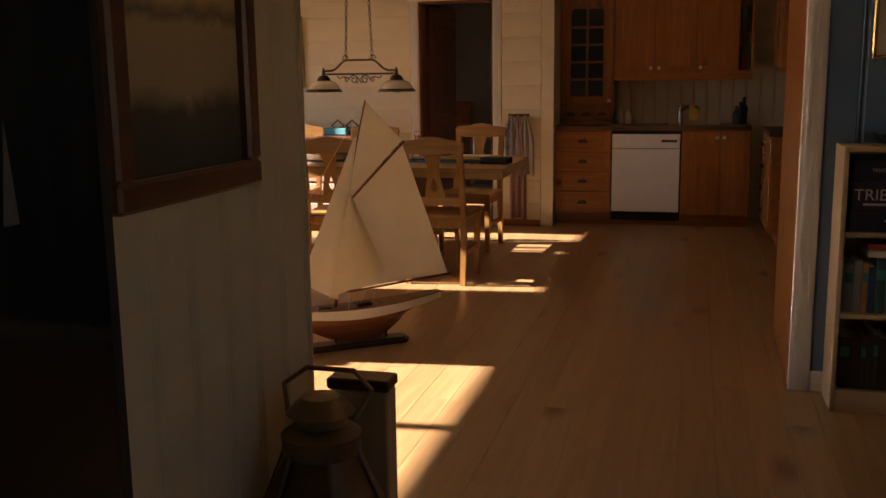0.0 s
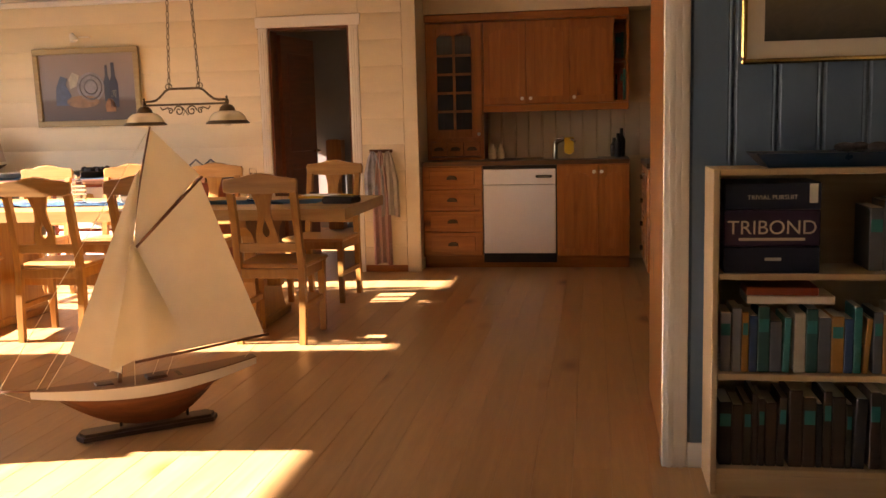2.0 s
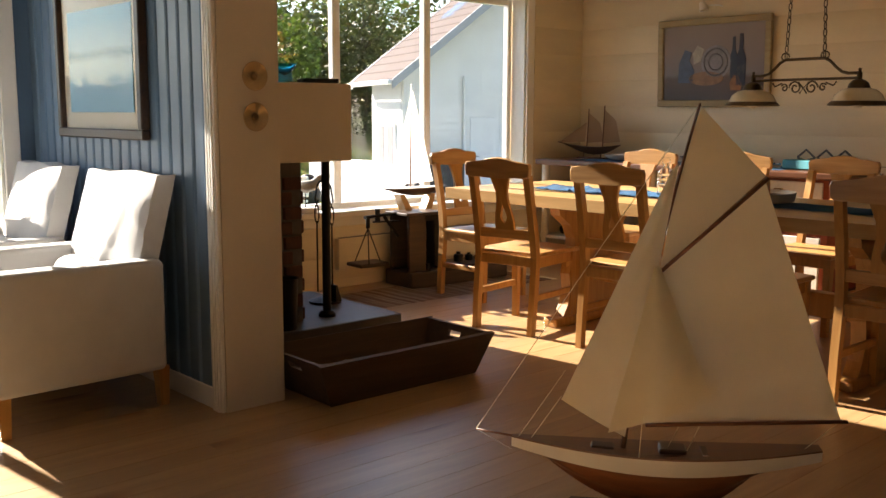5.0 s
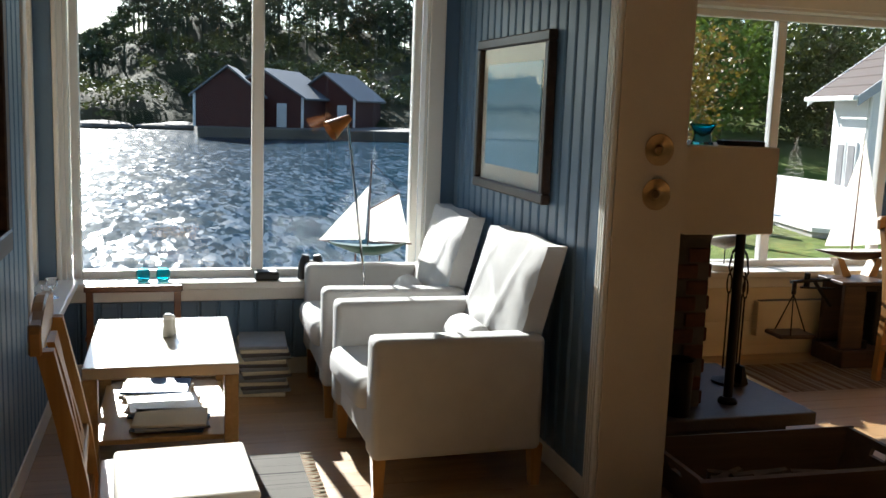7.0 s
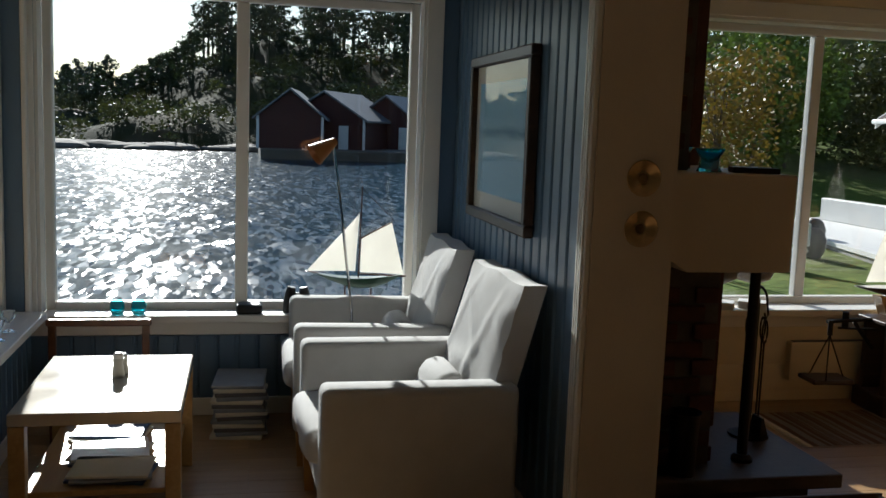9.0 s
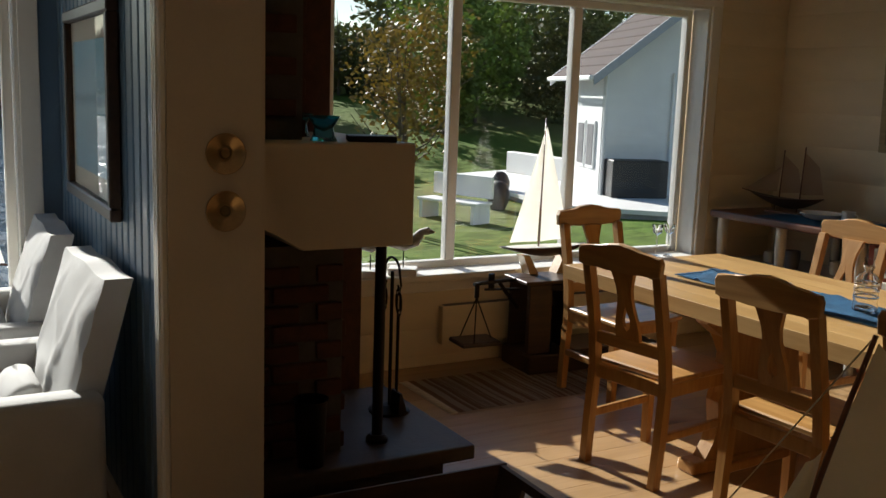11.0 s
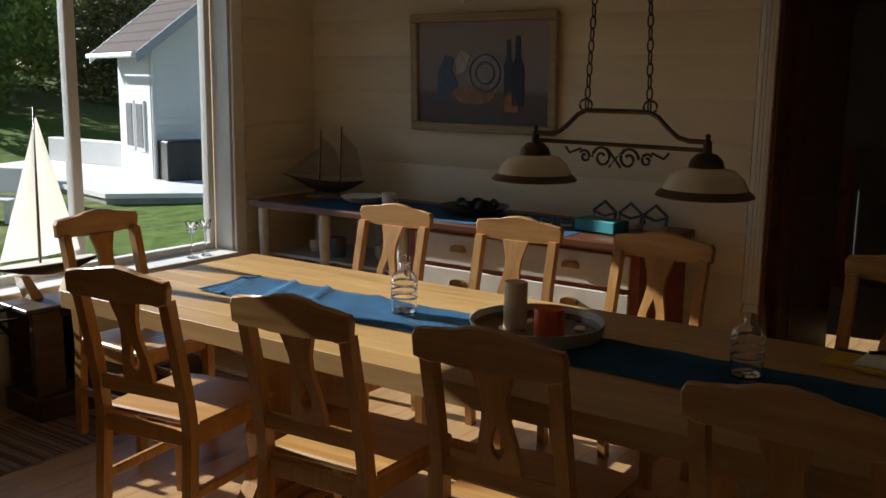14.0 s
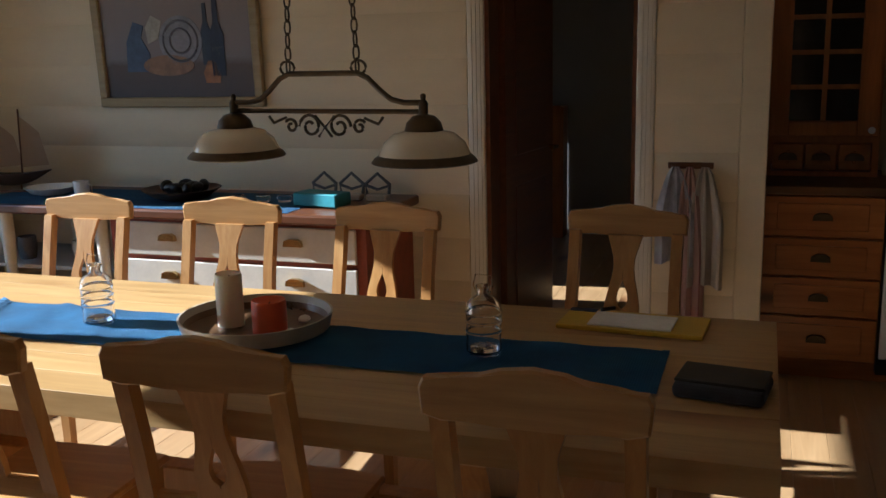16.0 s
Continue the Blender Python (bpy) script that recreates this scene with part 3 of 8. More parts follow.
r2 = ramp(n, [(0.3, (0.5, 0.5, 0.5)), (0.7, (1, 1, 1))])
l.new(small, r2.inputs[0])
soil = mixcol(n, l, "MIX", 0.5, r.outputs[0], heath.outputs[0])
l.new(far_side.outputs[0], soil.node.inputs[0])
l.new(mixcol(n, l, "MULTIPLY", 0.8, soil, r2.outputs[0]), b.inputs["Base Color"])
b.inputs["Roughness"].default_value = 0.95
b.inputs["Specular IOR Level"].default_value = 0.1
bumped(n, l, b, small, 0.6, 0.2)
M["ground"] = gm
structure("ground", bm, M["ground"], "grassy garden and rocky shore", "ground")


def leaves(bm, c, rx, rz, count, size, rng, crown=0.35):
    """Small tilted leaf clumps scattered through a lumpy crown."""
    lobes = [(Vector((rng.uniform(-1, 1), rng.uniform(-1, 1), rng.uniform(-0.9, 1))) * 0.6, rng.uniform(crown, crown + 0.3)) for _ in range(9)]
    for i in range(count):
        o, s = lobes[i % 9]
        d = Vector((rng.gauss(0, 1), rng.gauss(0, 1), rng.gauss(0, 1))).normalized() * s * rng.uniform(0.6, 1.0) + o
        p = Vector(c) + Vector((d.x * rx, d.y * rx, d.z * rz))
        u = Vector((rng.uniform(-1, 1), rng.uniform(-1, 1), rng.uniform(-0.6, 0.6))).normalized() * size * rng.uniform(0.6, 1.3)
        w = u.cross(Vector((rng.uniform(-1, 1), rng.uniform(-1, 1), rng.uniform(-1, 1)))).normalized() * size * rng.uniform(0.4, 0.8)
        vs = [bm.verts.new(q) for q in (p - u, p + w * 0.8, p + u, p - w)]
        bm.faces.new(vs)


def tree(name, x, y, h, r, leaf, count, size, seed, label, trunk_r=0.06, stems=1, low=0.3):
    rng = random.Random(seed)
    z = land(x, y)
    t = thing(name, pose(x, y, z), label, "tree")
    bm = bmesh.new()
    for s in range(stems):
        q = rng.uniform(-0.25, 0.25) * (stems > 1)
        pts = [Vector((q, -q, -0.1)), Vector((q * 1.2 + 0.02 * h, -q, h * 0.3)), Vector((q * 1.8 - 0.02 * h, -q * 1.2, h * 0.6)), Vector((q * 2, -q * 2, h * 0.9))]
        tube(bm, pts, [trunk_r, trunk_r * 0.75, trunk_r * 0.5, trunk_r * 0.2], 7)
        for k in range(6):
            a, zz = rng.uniform(0, 6.28), h * rng.uniform(0.3, 0.75)
            d = Vector((math.cos(a), math.sin(a), 0.6))
            p0 = Vector((q * 1.5, -q, zz))
            tube(bm, [p0, p0 + d * r * 0.45, p0 + d * r * 0.8 + Vector((0, 0, 0.08 * h))], [trunk_r * 0.4, trunk_r * 0.25, trunk_r * 0.1], 5)
    part("trunk", bm, M["bark"], t)
    bm = bmesh.new()
    leaves(bm, (0, 0, h * (low + 1) / 2), r, h * (1 - low) / 2 * 1.15, count, size, rng)
    part("crown", bm, leaf, t)
    return t


tree("rowan_tree", -15.2, 11.6, 3.8, 1.2, M["leafgold"], 3000, 0.06, 3, "young rowan tree with yellowing leaves on the lawn", 0.05, 3, 0.35)
for i, (x, y, h, r) in enumerate(((-36, 25.6, 7.6, 3.1), (-33, 22.4, 5.4, 2.4), (-46, 37.5, 9.5, 4.6), (-36, 31, 7.0, 3.0), (-39, 17.2, 3.0, 2.2), (-44, 22.5, 3.6, 2.6), (-33, 15.2, 2.6, 1.7))):
    tree("broadleaf_tree", x, y, h, r, M["leaf" if i < 3 else "scrub"], 6500, 0.15 if i < 3 else 0.10, 20 + i, "dense green garden tree behind the lawn", 0.10, 1, -0.08)

# woods on the far shore and on the hill behind the garden
bm = bmesh.new()
rng = random.Random(8)
for i in range(400):
    y = rng.uniform(-55, 60)
    x = -rng.uniform(114, 165)
    h = rng.uniform(4.5, 10.0) * (0.6 if y > 42 else 0.5 if y < -4 else 1.0)
    z = land(x, y)
    tube(bm, [(x, y, z - 0.3), (x, y, z + h)], [0.14, 0.04], 4, caps=False)
    for k in range(5):
        leaves(bm, (x + rng.uniform(-0.8, 0.8), y + rng.uniform(-1, 1), z + h * (0.52 + 0.12 * k)), 1.3 + 0.35 * k - 0.13 * k * k, 0.55, 70, 0.24, rng)
solid("pine_wood", bm, M["leafdark"], "dark pine wood on the far shore", "woods", kind="stuff")
bm = bmesh.new()
for i in range(430):
    y, x = rng.uniform(-55, 60), -rng.uniform(91, 150)
    leaves(bm, (x, y, land(x, y) + 0.8), rng.uniform(1.2, 2.8), rng.uniform(0.5, 1.6), 130, 0.22, rng)
for i in range(130):
    a, d = radians(rng.uniform(18.5, 44)), rng.uniform(46, 95)
    x, y = 0.1 - d * math.cos(a), 4.2 + d * math.sin(a)
    hh = rng.uniform(1.6, 3.6) if a < radians(25.5) else rng.uniform(4, 8)
    leaves(bm, (x, y, land(x, y) + hh * 0.5), rng.uniform(2.0, 3.6), hh * 0.6, 300, 0.26, rng)
solid("scrub_wood", bm, M["scrub"], "mixed green scrub and trees on the hill", "woods", kind="stuff")
bm = bmesh.new()
for i in range(120):
    x, y = -rng.uniform(5.4, 12), rng.uniform(6.0, 12)
    leaves(bm, (x, y, land(x, y) + 0.05), 0.35, 0.16, 26, 0.06, rng)
solid("garden_plants", bm, M["leaf"], "low garden plants along the lawn", "plants", kind="stuff")
bm = bmesh.new()
for i in range(60):
    y = rng.uniform(-40, 50)
    x = -88 - 6 * math.sin(y * 0.06) * 1.0 - 0.10 * max(0, -y) + rng.uniform(-2.5, 1)
    bmesh.ops.create_icosphere(bm, subdivisions=2, radius=1.0, matrix=Matrix.LocRotScale((x, y, SEA + 0.15), Euler((0, 0, rng.random())), (rng.uniform(1, 3), rng.uniform(2, 5), rng.uniform(0.25, 0.6))))
solid("shore_rocks", bm, M["rock"], "rounded grey rocks along the far shore", "rocks", kind="stuff")


def boathouse(x, y, rz, length, width, wall, label):
    h = thing("boathouse", pose(x, y, SEA + 0.75, 0, 0, rz) @ Matrix.Scale(1.0, 4), label, "boathouse", "boathouses on the far quay")
    part("wall", bx(-length / 2, -width / 2, 0, length / 2, width / 2, 2.5), wall, h)
    bm = bmesh.new()
    prism(bm, [(-length / 2, -width / 2, 2.5), (-length / 2, width / 2, 2.5), (-length / 2, 0, 4.4)], (length, 0, 0))
    part("gable", bm, wall, h)
    for s in (-1, 1):
        bm = bmesh.new()
        prism(bm, [(-length / 2 - 0.4, s * (width / 2 + 0.4), 2.2), (length / 2 + 0.4, s * (width / 2 + 0.4), 2.2), (length / 2 + 0.4, 0, 4.5), (-length / 2 - 0.4, 0, 4.5)], (0, 0, 0.16))
        part("roof", bm, M["greyroof"], h)
    if width > 5:
        part("door", bx(length / 2, 1.2, 0, length / 2 + 0.06, 2.0, 1.9), M["housewhite"], h)
    for s in (-1, 1):
        part("corner_board", bx(length / 2, s * width / 2 - 0.1, 0, length / 2 + 0.08, s * width / 2 + 0.1, 2.5), M["housewhite"], h)
    return h


boathouse(-78, 7.4, -8, 8.5, 4.9, M["redwall"], "red boathouse with a grey roof on the quay")
boathouse(-81, 11.6, -24, 9.5, 6.6, M["redwall"], "red boathouse with white corner boards on the quay")
boathouse(-85, 17.2, -28, 8.0, 5.4, M["redwall"], "red boathouse with a grey roof and pale door on the quay")
solid("quay", bx(-100, 4.6, SEA - 0.6, -72.5, 34, SEA + 0.78, 0.1), M["rock"], "stone quay before the boathouses", "quay")

# the white house across the garden: its gable turned to the window, its long side to the sun
hm = Matrix.Translation((-18.75, 18.9, -1.0)) @ Matrix.Rotation(math.atan2(0.94, 0.35), 4, "Z")
hs = thing("white_house", hm, "white wooden house with a brown tiled roof", "house")
EAVE, RIDGE, HALF, DEEP = 3.4, 6.7, 4.2, 2.5
part("wall", bx(0, 0, 0, 2 * HALF, DEEP, EAVE), M["housewhite"], hs)
part("rear_wall", bx(2.4, DEEP, 0, 2 * HALF, 8.5, EAVE), M["housewhite"], hs)
bm = bmesh.new()
prism(bm, [(0, 0, EAVE), (2 * HALF, 0, EAVE), (HALF, 0, RIDGE - 0.1)], (0, DEEP, 0))
part("gable", bm, M["housewhite"], hs)
pitch = (RIDGE - EAVE) / HALF
roof = part("roof", bx(HALF - 0.1, -0.9, RIDGE - 0.02, HALF + 0.1, DEEP + 0.5, RIDGE + 0.07, 0.02), M["tile"], hs, "ridge of the tiled roof")
for k in range(15):                            # lapped tile courses up the slope
    a, c = -0.5 + k * 0.315, -0.5 + (k + 1) * 0.315 + 0.05
    for flip in (False, True):
        fx = (lambda q: 2 * HALF - q) if flip else (lambda q: q)
        bm = bmesh.new()
        prism(bm, [(fx(a), -0.9, EAVE + a * pitch + 0.05), (fx(a), DEEP + 0.5, EAVE + a * pitch + 0.05), (fx(c), DEEP + 0.5, EAVE + c * pitch + 0.01), (fx(c), -0.9, EAVE + c * pitch + 0.01)], (0, 0, 0.04))
        part("tile_course", bm, M["tile"], roof)
# Near bargeboards are greyed: the shade on them is put into the colour.
M["bargeshade"] = mat("shade grey bargeboard", (0.30, 0.32, 0.35), 0.5, 0.08)
for y in (-0.95, DEEP + 0.48):
    for flip in (False, True):
        fx = (lambda q: 2 * HALF - q) if flip else (lambda q: q)
        bm = bmesh.new()
        prism(bm, [(fx(-0.55), y, EAVE - 0.58), (fx(HALF), y, RIDGE - 0.13), (fx(HALF), y, RIDGE + 0.1), (fx(-0.55), y, EAVE - 0.34)], (0, 0.06, 0))
        part("bargeboard", bm, M["bargeshade"] if y < 0 else M["housewhite"], hs)
part("gutter", bx(-0.66, -0.9, EAVE - 0.46, -0.53, DEEP + 0.5, EAVE - 0.34, 0.03, 2), M["housewhite"], hs)
bm = bmesh.new()
prism(bm, [(1.7, 0.7, EAVE + 1.7 * pitch + 0.1), (1.7, 1.5, EAVE + 1.7 * pitch + 0.1), (2.6, 1.5, EAVE + 2.6 * pitch + 0.1), (2.6, 0.7, EAVE + 2.6 * pitch + 0.1)], (0, 0, 0.06))
part("skylight", bm, M["glass"], hs)
bm = bmesh.new()
prism(bm, [(2.4, DEEP + 0.4, EAVE - 0.1), (2.4, 8.8, EAVE - 0.1), (HALF + 1.2, 8.8, EAVE + 1.4), (HALF + 1.2, DEEP + 0.4, EAVE + 1.4)], (0, 0, 0.12))
prism(bm, [(2 * HALF, DEEP + 0.4, EAVE - 0.1), (2 * HALF, 8.8, EAVE - 0.1), (HALF + 1.2, 8.8, EAVE + 1.4), (HALF + 1.2, DEEP + 0.4, EAVE + 1.4)], (0, 0, 0.12))
part("rear_roof", bm, M["tile"], hs)
for y in (0.35, 1.15):
    w = part("window", bx(-0.06, y, 0.75, 0.02, y + 0.62, 1.95), M["housewhite"], hs)
    part("pane", bx(-0.075, y + 0.07, 0.83, -0.061, y + 0.55, 1.87), M["slate"], w)
w = part("window", bx(2.9, -0.05, 1.35, 3.5, 0.02, 2.5), M["housewhite"], hs)
for k in range(2):
    part("pane", bx(2.98, -0.065, 1.43 + k * 0.53, 3.42, -0.051, 1.9 + k * 0.53), M["slate"], w)
d = part("door", bx(2.0, -0.05, 0.1, 2.75, 0.02, 2.1, 0.01), M["housewhite"], hs)
bm = bmesh.new()
tube(bm, [(2.12, -0.05, 1.05), (2.12, -0.1, 1.05), (2.24, -0.1, 1.05)], 0.012, 6)
part("door_handle", bm, M["iron"], d)
part("bin_cover", bx(0.12, -0.75, 0.12, 1.55, -0.06, 1.05, 0.03), M["black"], hs, "black cover box against the gable")
for x in (0.0, 1.75):
    bm = bmesh.new()
    tube(bm, [(x + 0.06, -0.08, 0.1), (x + 0.06, -0.08, EAVE - 0.2)], 0.045, 10)
    part("downpipe", bm, M["housewhite"], hs)
for k in range(15):
    part("weatherboard", bx(0.0, -0.028, 0.05 + k * 0.19, 2 * HALF, -0.006, 0.05 + k * 0.19 + 0.175), M["housewhite"], hs)
te = thing("terrace", pose(0, 0, -0.97), "white painted wooden terrace before the house", "terrace")
rim = [(-17.1, 16.4), (-13.2, 20.4), (-17.0, 26.0), (-27.5, 25.0), (-24.6, 17.9)]
bm = bmesh.new()
prism(bm, [(x, y, 0.0) for x, y in rim], (0, 0, 0.1))
part("platform", bm, M["deck"], te)
bm = bmesh.new()
prism(bm, [(-20 + (x + 20) * 0.985, 20 + (y - 20) * 0.985, -1.0) for x, y in rim], (0, 0, 1.0))
part("skirt", bm, mat("grey deck skirting", (0.30, 0.29, 0.27), 0.7, 0.2), te)
part("parapet", bx(-25.0, 20.2, 0.1, -21.6, 20.5, 0.75, 0.02), M["deck"], te)
gt = thing("garden_bench", pose(-16.9, 13.7, land(-16.9, 13.7), 0, 0, 20), "white garden bench on the lawn", "bench")
part("seat", bx(-0.8, -0.3, 0.38, 0.8, 0.25, 0.44, 0.01), M["deck"], gt)
part("backrest", bx(-0.8, 0.22, 0.5, 0.8, 0.28, 0.95, 0.01), M["deck"], gt)
for sx in (-0.7, 0.7):
    part("leg", bx(sx - 0.04, -0.28, 0, sx + 0.04, 0.25, 0.38), M["deck"], gt)
for i, (dx, dy) in enumerate(((-20.2, 16.9), (-18.2, 15.6))):
    z = land(dx, dy)
    bm = bmesh.new()
    lathe(bm, [(0.16, 0), (0.24, 0.18), (0.27, 0.4), (0.2, 0.58), (0.1, 0.66)], 14)
    solid("garden_urn", bm, M["black"], "black ceramic urn standing on the lawn", "urn", pose(dx, dy, z), "garden urns")
jt = thing("wooden_jetty", pose(-27.5, 13.6, land(-27.5, 13.6) + 0.35, 0, 0, 18), "pale weathered wooden jetty beyond the lawn", "jetty")
M["jetty"] = mat("silvered deck boards", (0.52, 0.50, 0.46), 0.8, 0.2, 3, 40, 0.3)
for k in range(16):
    part("plank", bx(-4.0, -1.2 + 0.155 * k, 0, 4.0, -1.2 + 0.155 * k + 0.14, 0.04), M["jetty"], jt)
part("fascia", bx(-4.0, -1.3, -0.75, 4.0, -1.21, 0.03, 0.01), M["jetty"], jt)
for x in (-2.6, -0.2, 2.0):
    bm = bx(-0.9, -0.4, 0, 0.9, 0.4, 0.55, 0.03)
    solid("storage_chest", bm, M["greyroof"], "grey storage chest standing on the jetty", "chest", jt.matrix_basis @ pose(x, 0.8, 0.041), "chests on the jetty")

# ---- dining room ----
def dining_chair(m, label):
    """A pine chair: front towards +y, seat 0.45 high, vase splat with a pierced drop."""
    c = thing("dining_chair", m, label, "chair", "chairs round the dining table")
    lean = lambda z: -0.10 * max(0, (z - 0.45) / 0.5) ** 1.2
    for s in (-1, 1):
        bm = bmesh.new()
        zs = [0, 0.2, 0.42, 0.55, 0.7, 0.88]
        for za, zb in zip(zs, zs[1:]):
            f = lambda z: (s * (0.185 + 0.004 * math.sin(z * 6)), lean(z) - 0.03 * max(0, 0.42 - z) / 0.42, 0.019 if z > 0.4 else 0.017 + 0.006 * z)
            (xa, ya, ra), (xb, yb, rb) = f(za), f(zb)
            hexa(bm, [(xa - ra, ya - 0.02, za), (xa + ra, ya - 0.02, za), (xa + ra, ya + 0.02, za), (xa - ra, ya + 0.02, za),
                      (xb - rb, yb - 0.02, zb), (xb + rb, yb - 0.02, zb), (xb + rb, yb + 0.02, zb), (xb - rb, yb + 0.02, zb)])
        bmesh.ops.remove_doubles(bm, verts=bm.verts[:], dist=0.0005)
        bmesh.ops.delete(bm, geom=[f for f in bm.faces if all(len(e.link_faces) > 2 for e in f.edges)], context="FACES_ONLY")
        part("back_post", bm, M["chair"], c)
        bm = bmesh.new()
        hexa(bm, [(s * 0.19 - 0.016, 0.355, 0), (s * 0.19 + 0.016, 0.355, 0), (s * 0.19 + 0.016, 0.387, 0), (s * 0.19 - 0.016, 0.387, 0),
                  (s * 0.19 - 0.021, 0.35, 0.43), (s * 0.19 + 0.021, 0.35, 0.43), (s * 0.19 + 0.021, 0.392, 0.43), (s * 0.19 - 0.021, 0.392, 0.43)])
        part("front_leg", bm, M["chair"], c)
        part("side_stretcher", bx(s * 0.19 - 0.011, 0.0, 0.19, s * 0.19 + 0.011, 0.36, 0.225, 0.004), M["chair"], c)
        part("side_rail", bx(s * 0.19 - 0.011, 0.02, 0.375, s * 0.19 + 0.011, 0.352, 0.43), M["chair"], c)
    part("front_rail", bx(-0.17, 0.36, 0.375, 0.17, 0.382, 0.43, 0.003), M["chair"], c)
    part("back_rail", bx(-0.168, -0.014, 0.375, 0.168, 0.010, 0.43, 0.003), M["chair"], c)
    bm = bmesh.new()
    prism(bm, [(-0.205, 0.022, 0.431), (0.205, 0.022, 0.431), (0.222, 0.41, 0.431), (0.12, 0.425, 0.431), (-0.12, 0.425, 0.431), (-0.222, 0.41, 0.431)], (0, 0, 0.024))
    bmesh.ops.bevel(bm, geom=[e for e in bm.edges if abs(e.verts[0].co.z - e.verts[1].co.z) < 0.001], offset=0.006, segments=1, affect="EDGES")
    part("seat", bm, M["seat"], c)
    bm = bmesh.new()
    top = [(-0.215, 0.925), (-0.205, 0.945), (-0.15, 0.945), (-0.10, 0.955), (-0.06, 0.968), (0, 0.975), (0.06, 0.968), (0.10, 0.955), (0.15, 0.945), (0.205, 0.945), (0.215, 0.925)]
    low = [(0.21, 0.872), (0.17, 0.862), (0.12, 0.872), (0.06, 0.862), (-0.06, 0.862), (-0.12, 0.872), (-0.17, 0.862), (-0.21, 0.872)]
    prism(bm, [(x, -0.118, z) for x, z in top + low], (0, 0.030, 0))
    bmesh.ops.bevel(bm, geom=[e for e in bm.edges if abs(e.verts[0].co.y - e.verts[1].co.y) < 0.001], offset=0.005, segments=1, affect="EDGES")
    part("crest_rail", bm, M["seat"], c)
    bm = bmesh.new()
    prof = [(0.575, 0.062, 0), (0.60, 0.062, 0), (0.612, 0.062, 0.001), (0.625, 0.060, 0.016), (0.645, 0.057, 0.021), (0.665, 0.053, 0.018), (0.69, 0.047, 0.009), (0.71, 0.042, 0.001), (0.75, 0.036, 0), (0.79, 0.038, 0), (0.83, 0.050, 0), (0.868, 0.062, 0)]
    plate(bm, [(z, [(-w, -h), (h, w)] if h else [(-w, 0), (0, w)]) for z, w, h in prof], -0.008, 0.010, lambda z: lean(z))
    bmesh.ops.remove_doubles(bm, verts=bm.verts[:], dist=0.0003)
    part("splat", bm, M["chair"], c)
    bm = bmesh.new()
    box(bm, -0.17, lean(0.55) - 0.010, 0.525, 0.17, lean(0.55) + 0.012, 0.578, 0.004)
    part("lower_rail", bm, M["seat"], c)
    return c


first = dining_chair(pose(-2.73, 6.36, 0, 0, 0, 9), "sunlit pine dining chair with pierced splat")
shade = "pine dining chair with pierced splat"
for x, y, rz in ((-2.02, 6.41, 4), (-1.40, 6.45, 3), (-0.68, 6.43, 0)):
    tagged(copy_thing(first, pose(x, y, 0, 0, 0, rz)), shade + " tucked at the table")
for x, y, rz in ((-2.98, 7.92, 180), (-2.30, 7.93, 182), (-1.64, 7.93, 178), (-0.76, 8.02, 176)):
    tagged(copy_thing(first, pose(x, y, 0, 0, 0, rz)), shade + " beside the sideboard")
tagged(copy_thing(first, pose(-3.76, 7.0, 0, 0, 0, -88)), shade + " by the window")

TX0, TX1, TY0, TY1 = -3.385, -0.25, 6.49, 7.48
dt = thing("dining_table", pose(0, 0, 0), "long solid pine trestle dining table", "table")
top = part("tabletop", bx(TX0 + 0.01, TY0 + 0.01, 0.700, TX1 - 0.01, TY1 - 0.01, 0.7455), M["table"], dt)
me = mesh_of("plank", bx(TX0, -0.06175, 0.696, TX1, 0.06175, 0.7600, 0.0008), M["table"])
for k in range(8):
    piece("plank", me, top, pose(0, TY0 + 0.0619 + k * 0.12375, 0))
for x in (-2.62, -0.92):
    bm = bmesh.new()
    prof = [(0.055, 0.30), (0.12, 0.26), (0.2, 0.235), (0.3, 0.25), (0.4, 0.225), (0.5, 0.21), (0.58, 0.25), (0.64, 0.34), (0.70, 0.36)]
    for (za, wa), (zb, wb) in zip(prof, prof[1:]):
        hexa(bm, [(x - 0.035, 6.975 - wa, za), (x + 0.035, 6.975 - wa, za), (x + 0.035, 6.975 + wa, za), (x - 0.035, 6.975 + wa, za),
                  (x - 0.035, 6.975 - wb, zb), (x + 0.035, 6.975 - wb, zb), (x + 0.035, 6.975 + wb, zb), (x - 0.035, 6.975 + wb, zb)])
    bmesh.ops.remove_doubles(bm, verts=bm.verts[:], dist=0.0003)
    part("trestle", bm, M["chair"], dt)
    part("foot", bx(x - 0.05, 6.60, 0, x + 0.05, 7.35, 0.055, 0.012, 2), M["chair"], dt)
part("stretcher", bx(-2.75, 6.94, 0.24, -0.80, 7.01, 0.36, 0.005), M["chair"], dt)

# runner: a cloth with shallow folds
def drape(x0, x1, y0, y1, z, nx, ny, wave, thick=0.003):
    bm = bmesh.new()
    g = [[bm.verts.new((x0 + (x1 - x0) * i / nx, y0 + (y1 - y0) * j / ny, z + wave(x0 + (x1 - x0) * i / nx, y0 + (y1 - y0) * j / ny))) for j in range(ny + 1)] for i in range(nx + 1)]
    for a, c in zip(g, g[1:]):
        for j in range(ny):
            bm.faces.new((a[j], c[j], c[j + 1], a[j + 1])).smooth = True
    bmesh.ops.solidify(bm, geom=bm.faces[:], thickness=thick)
    return bm


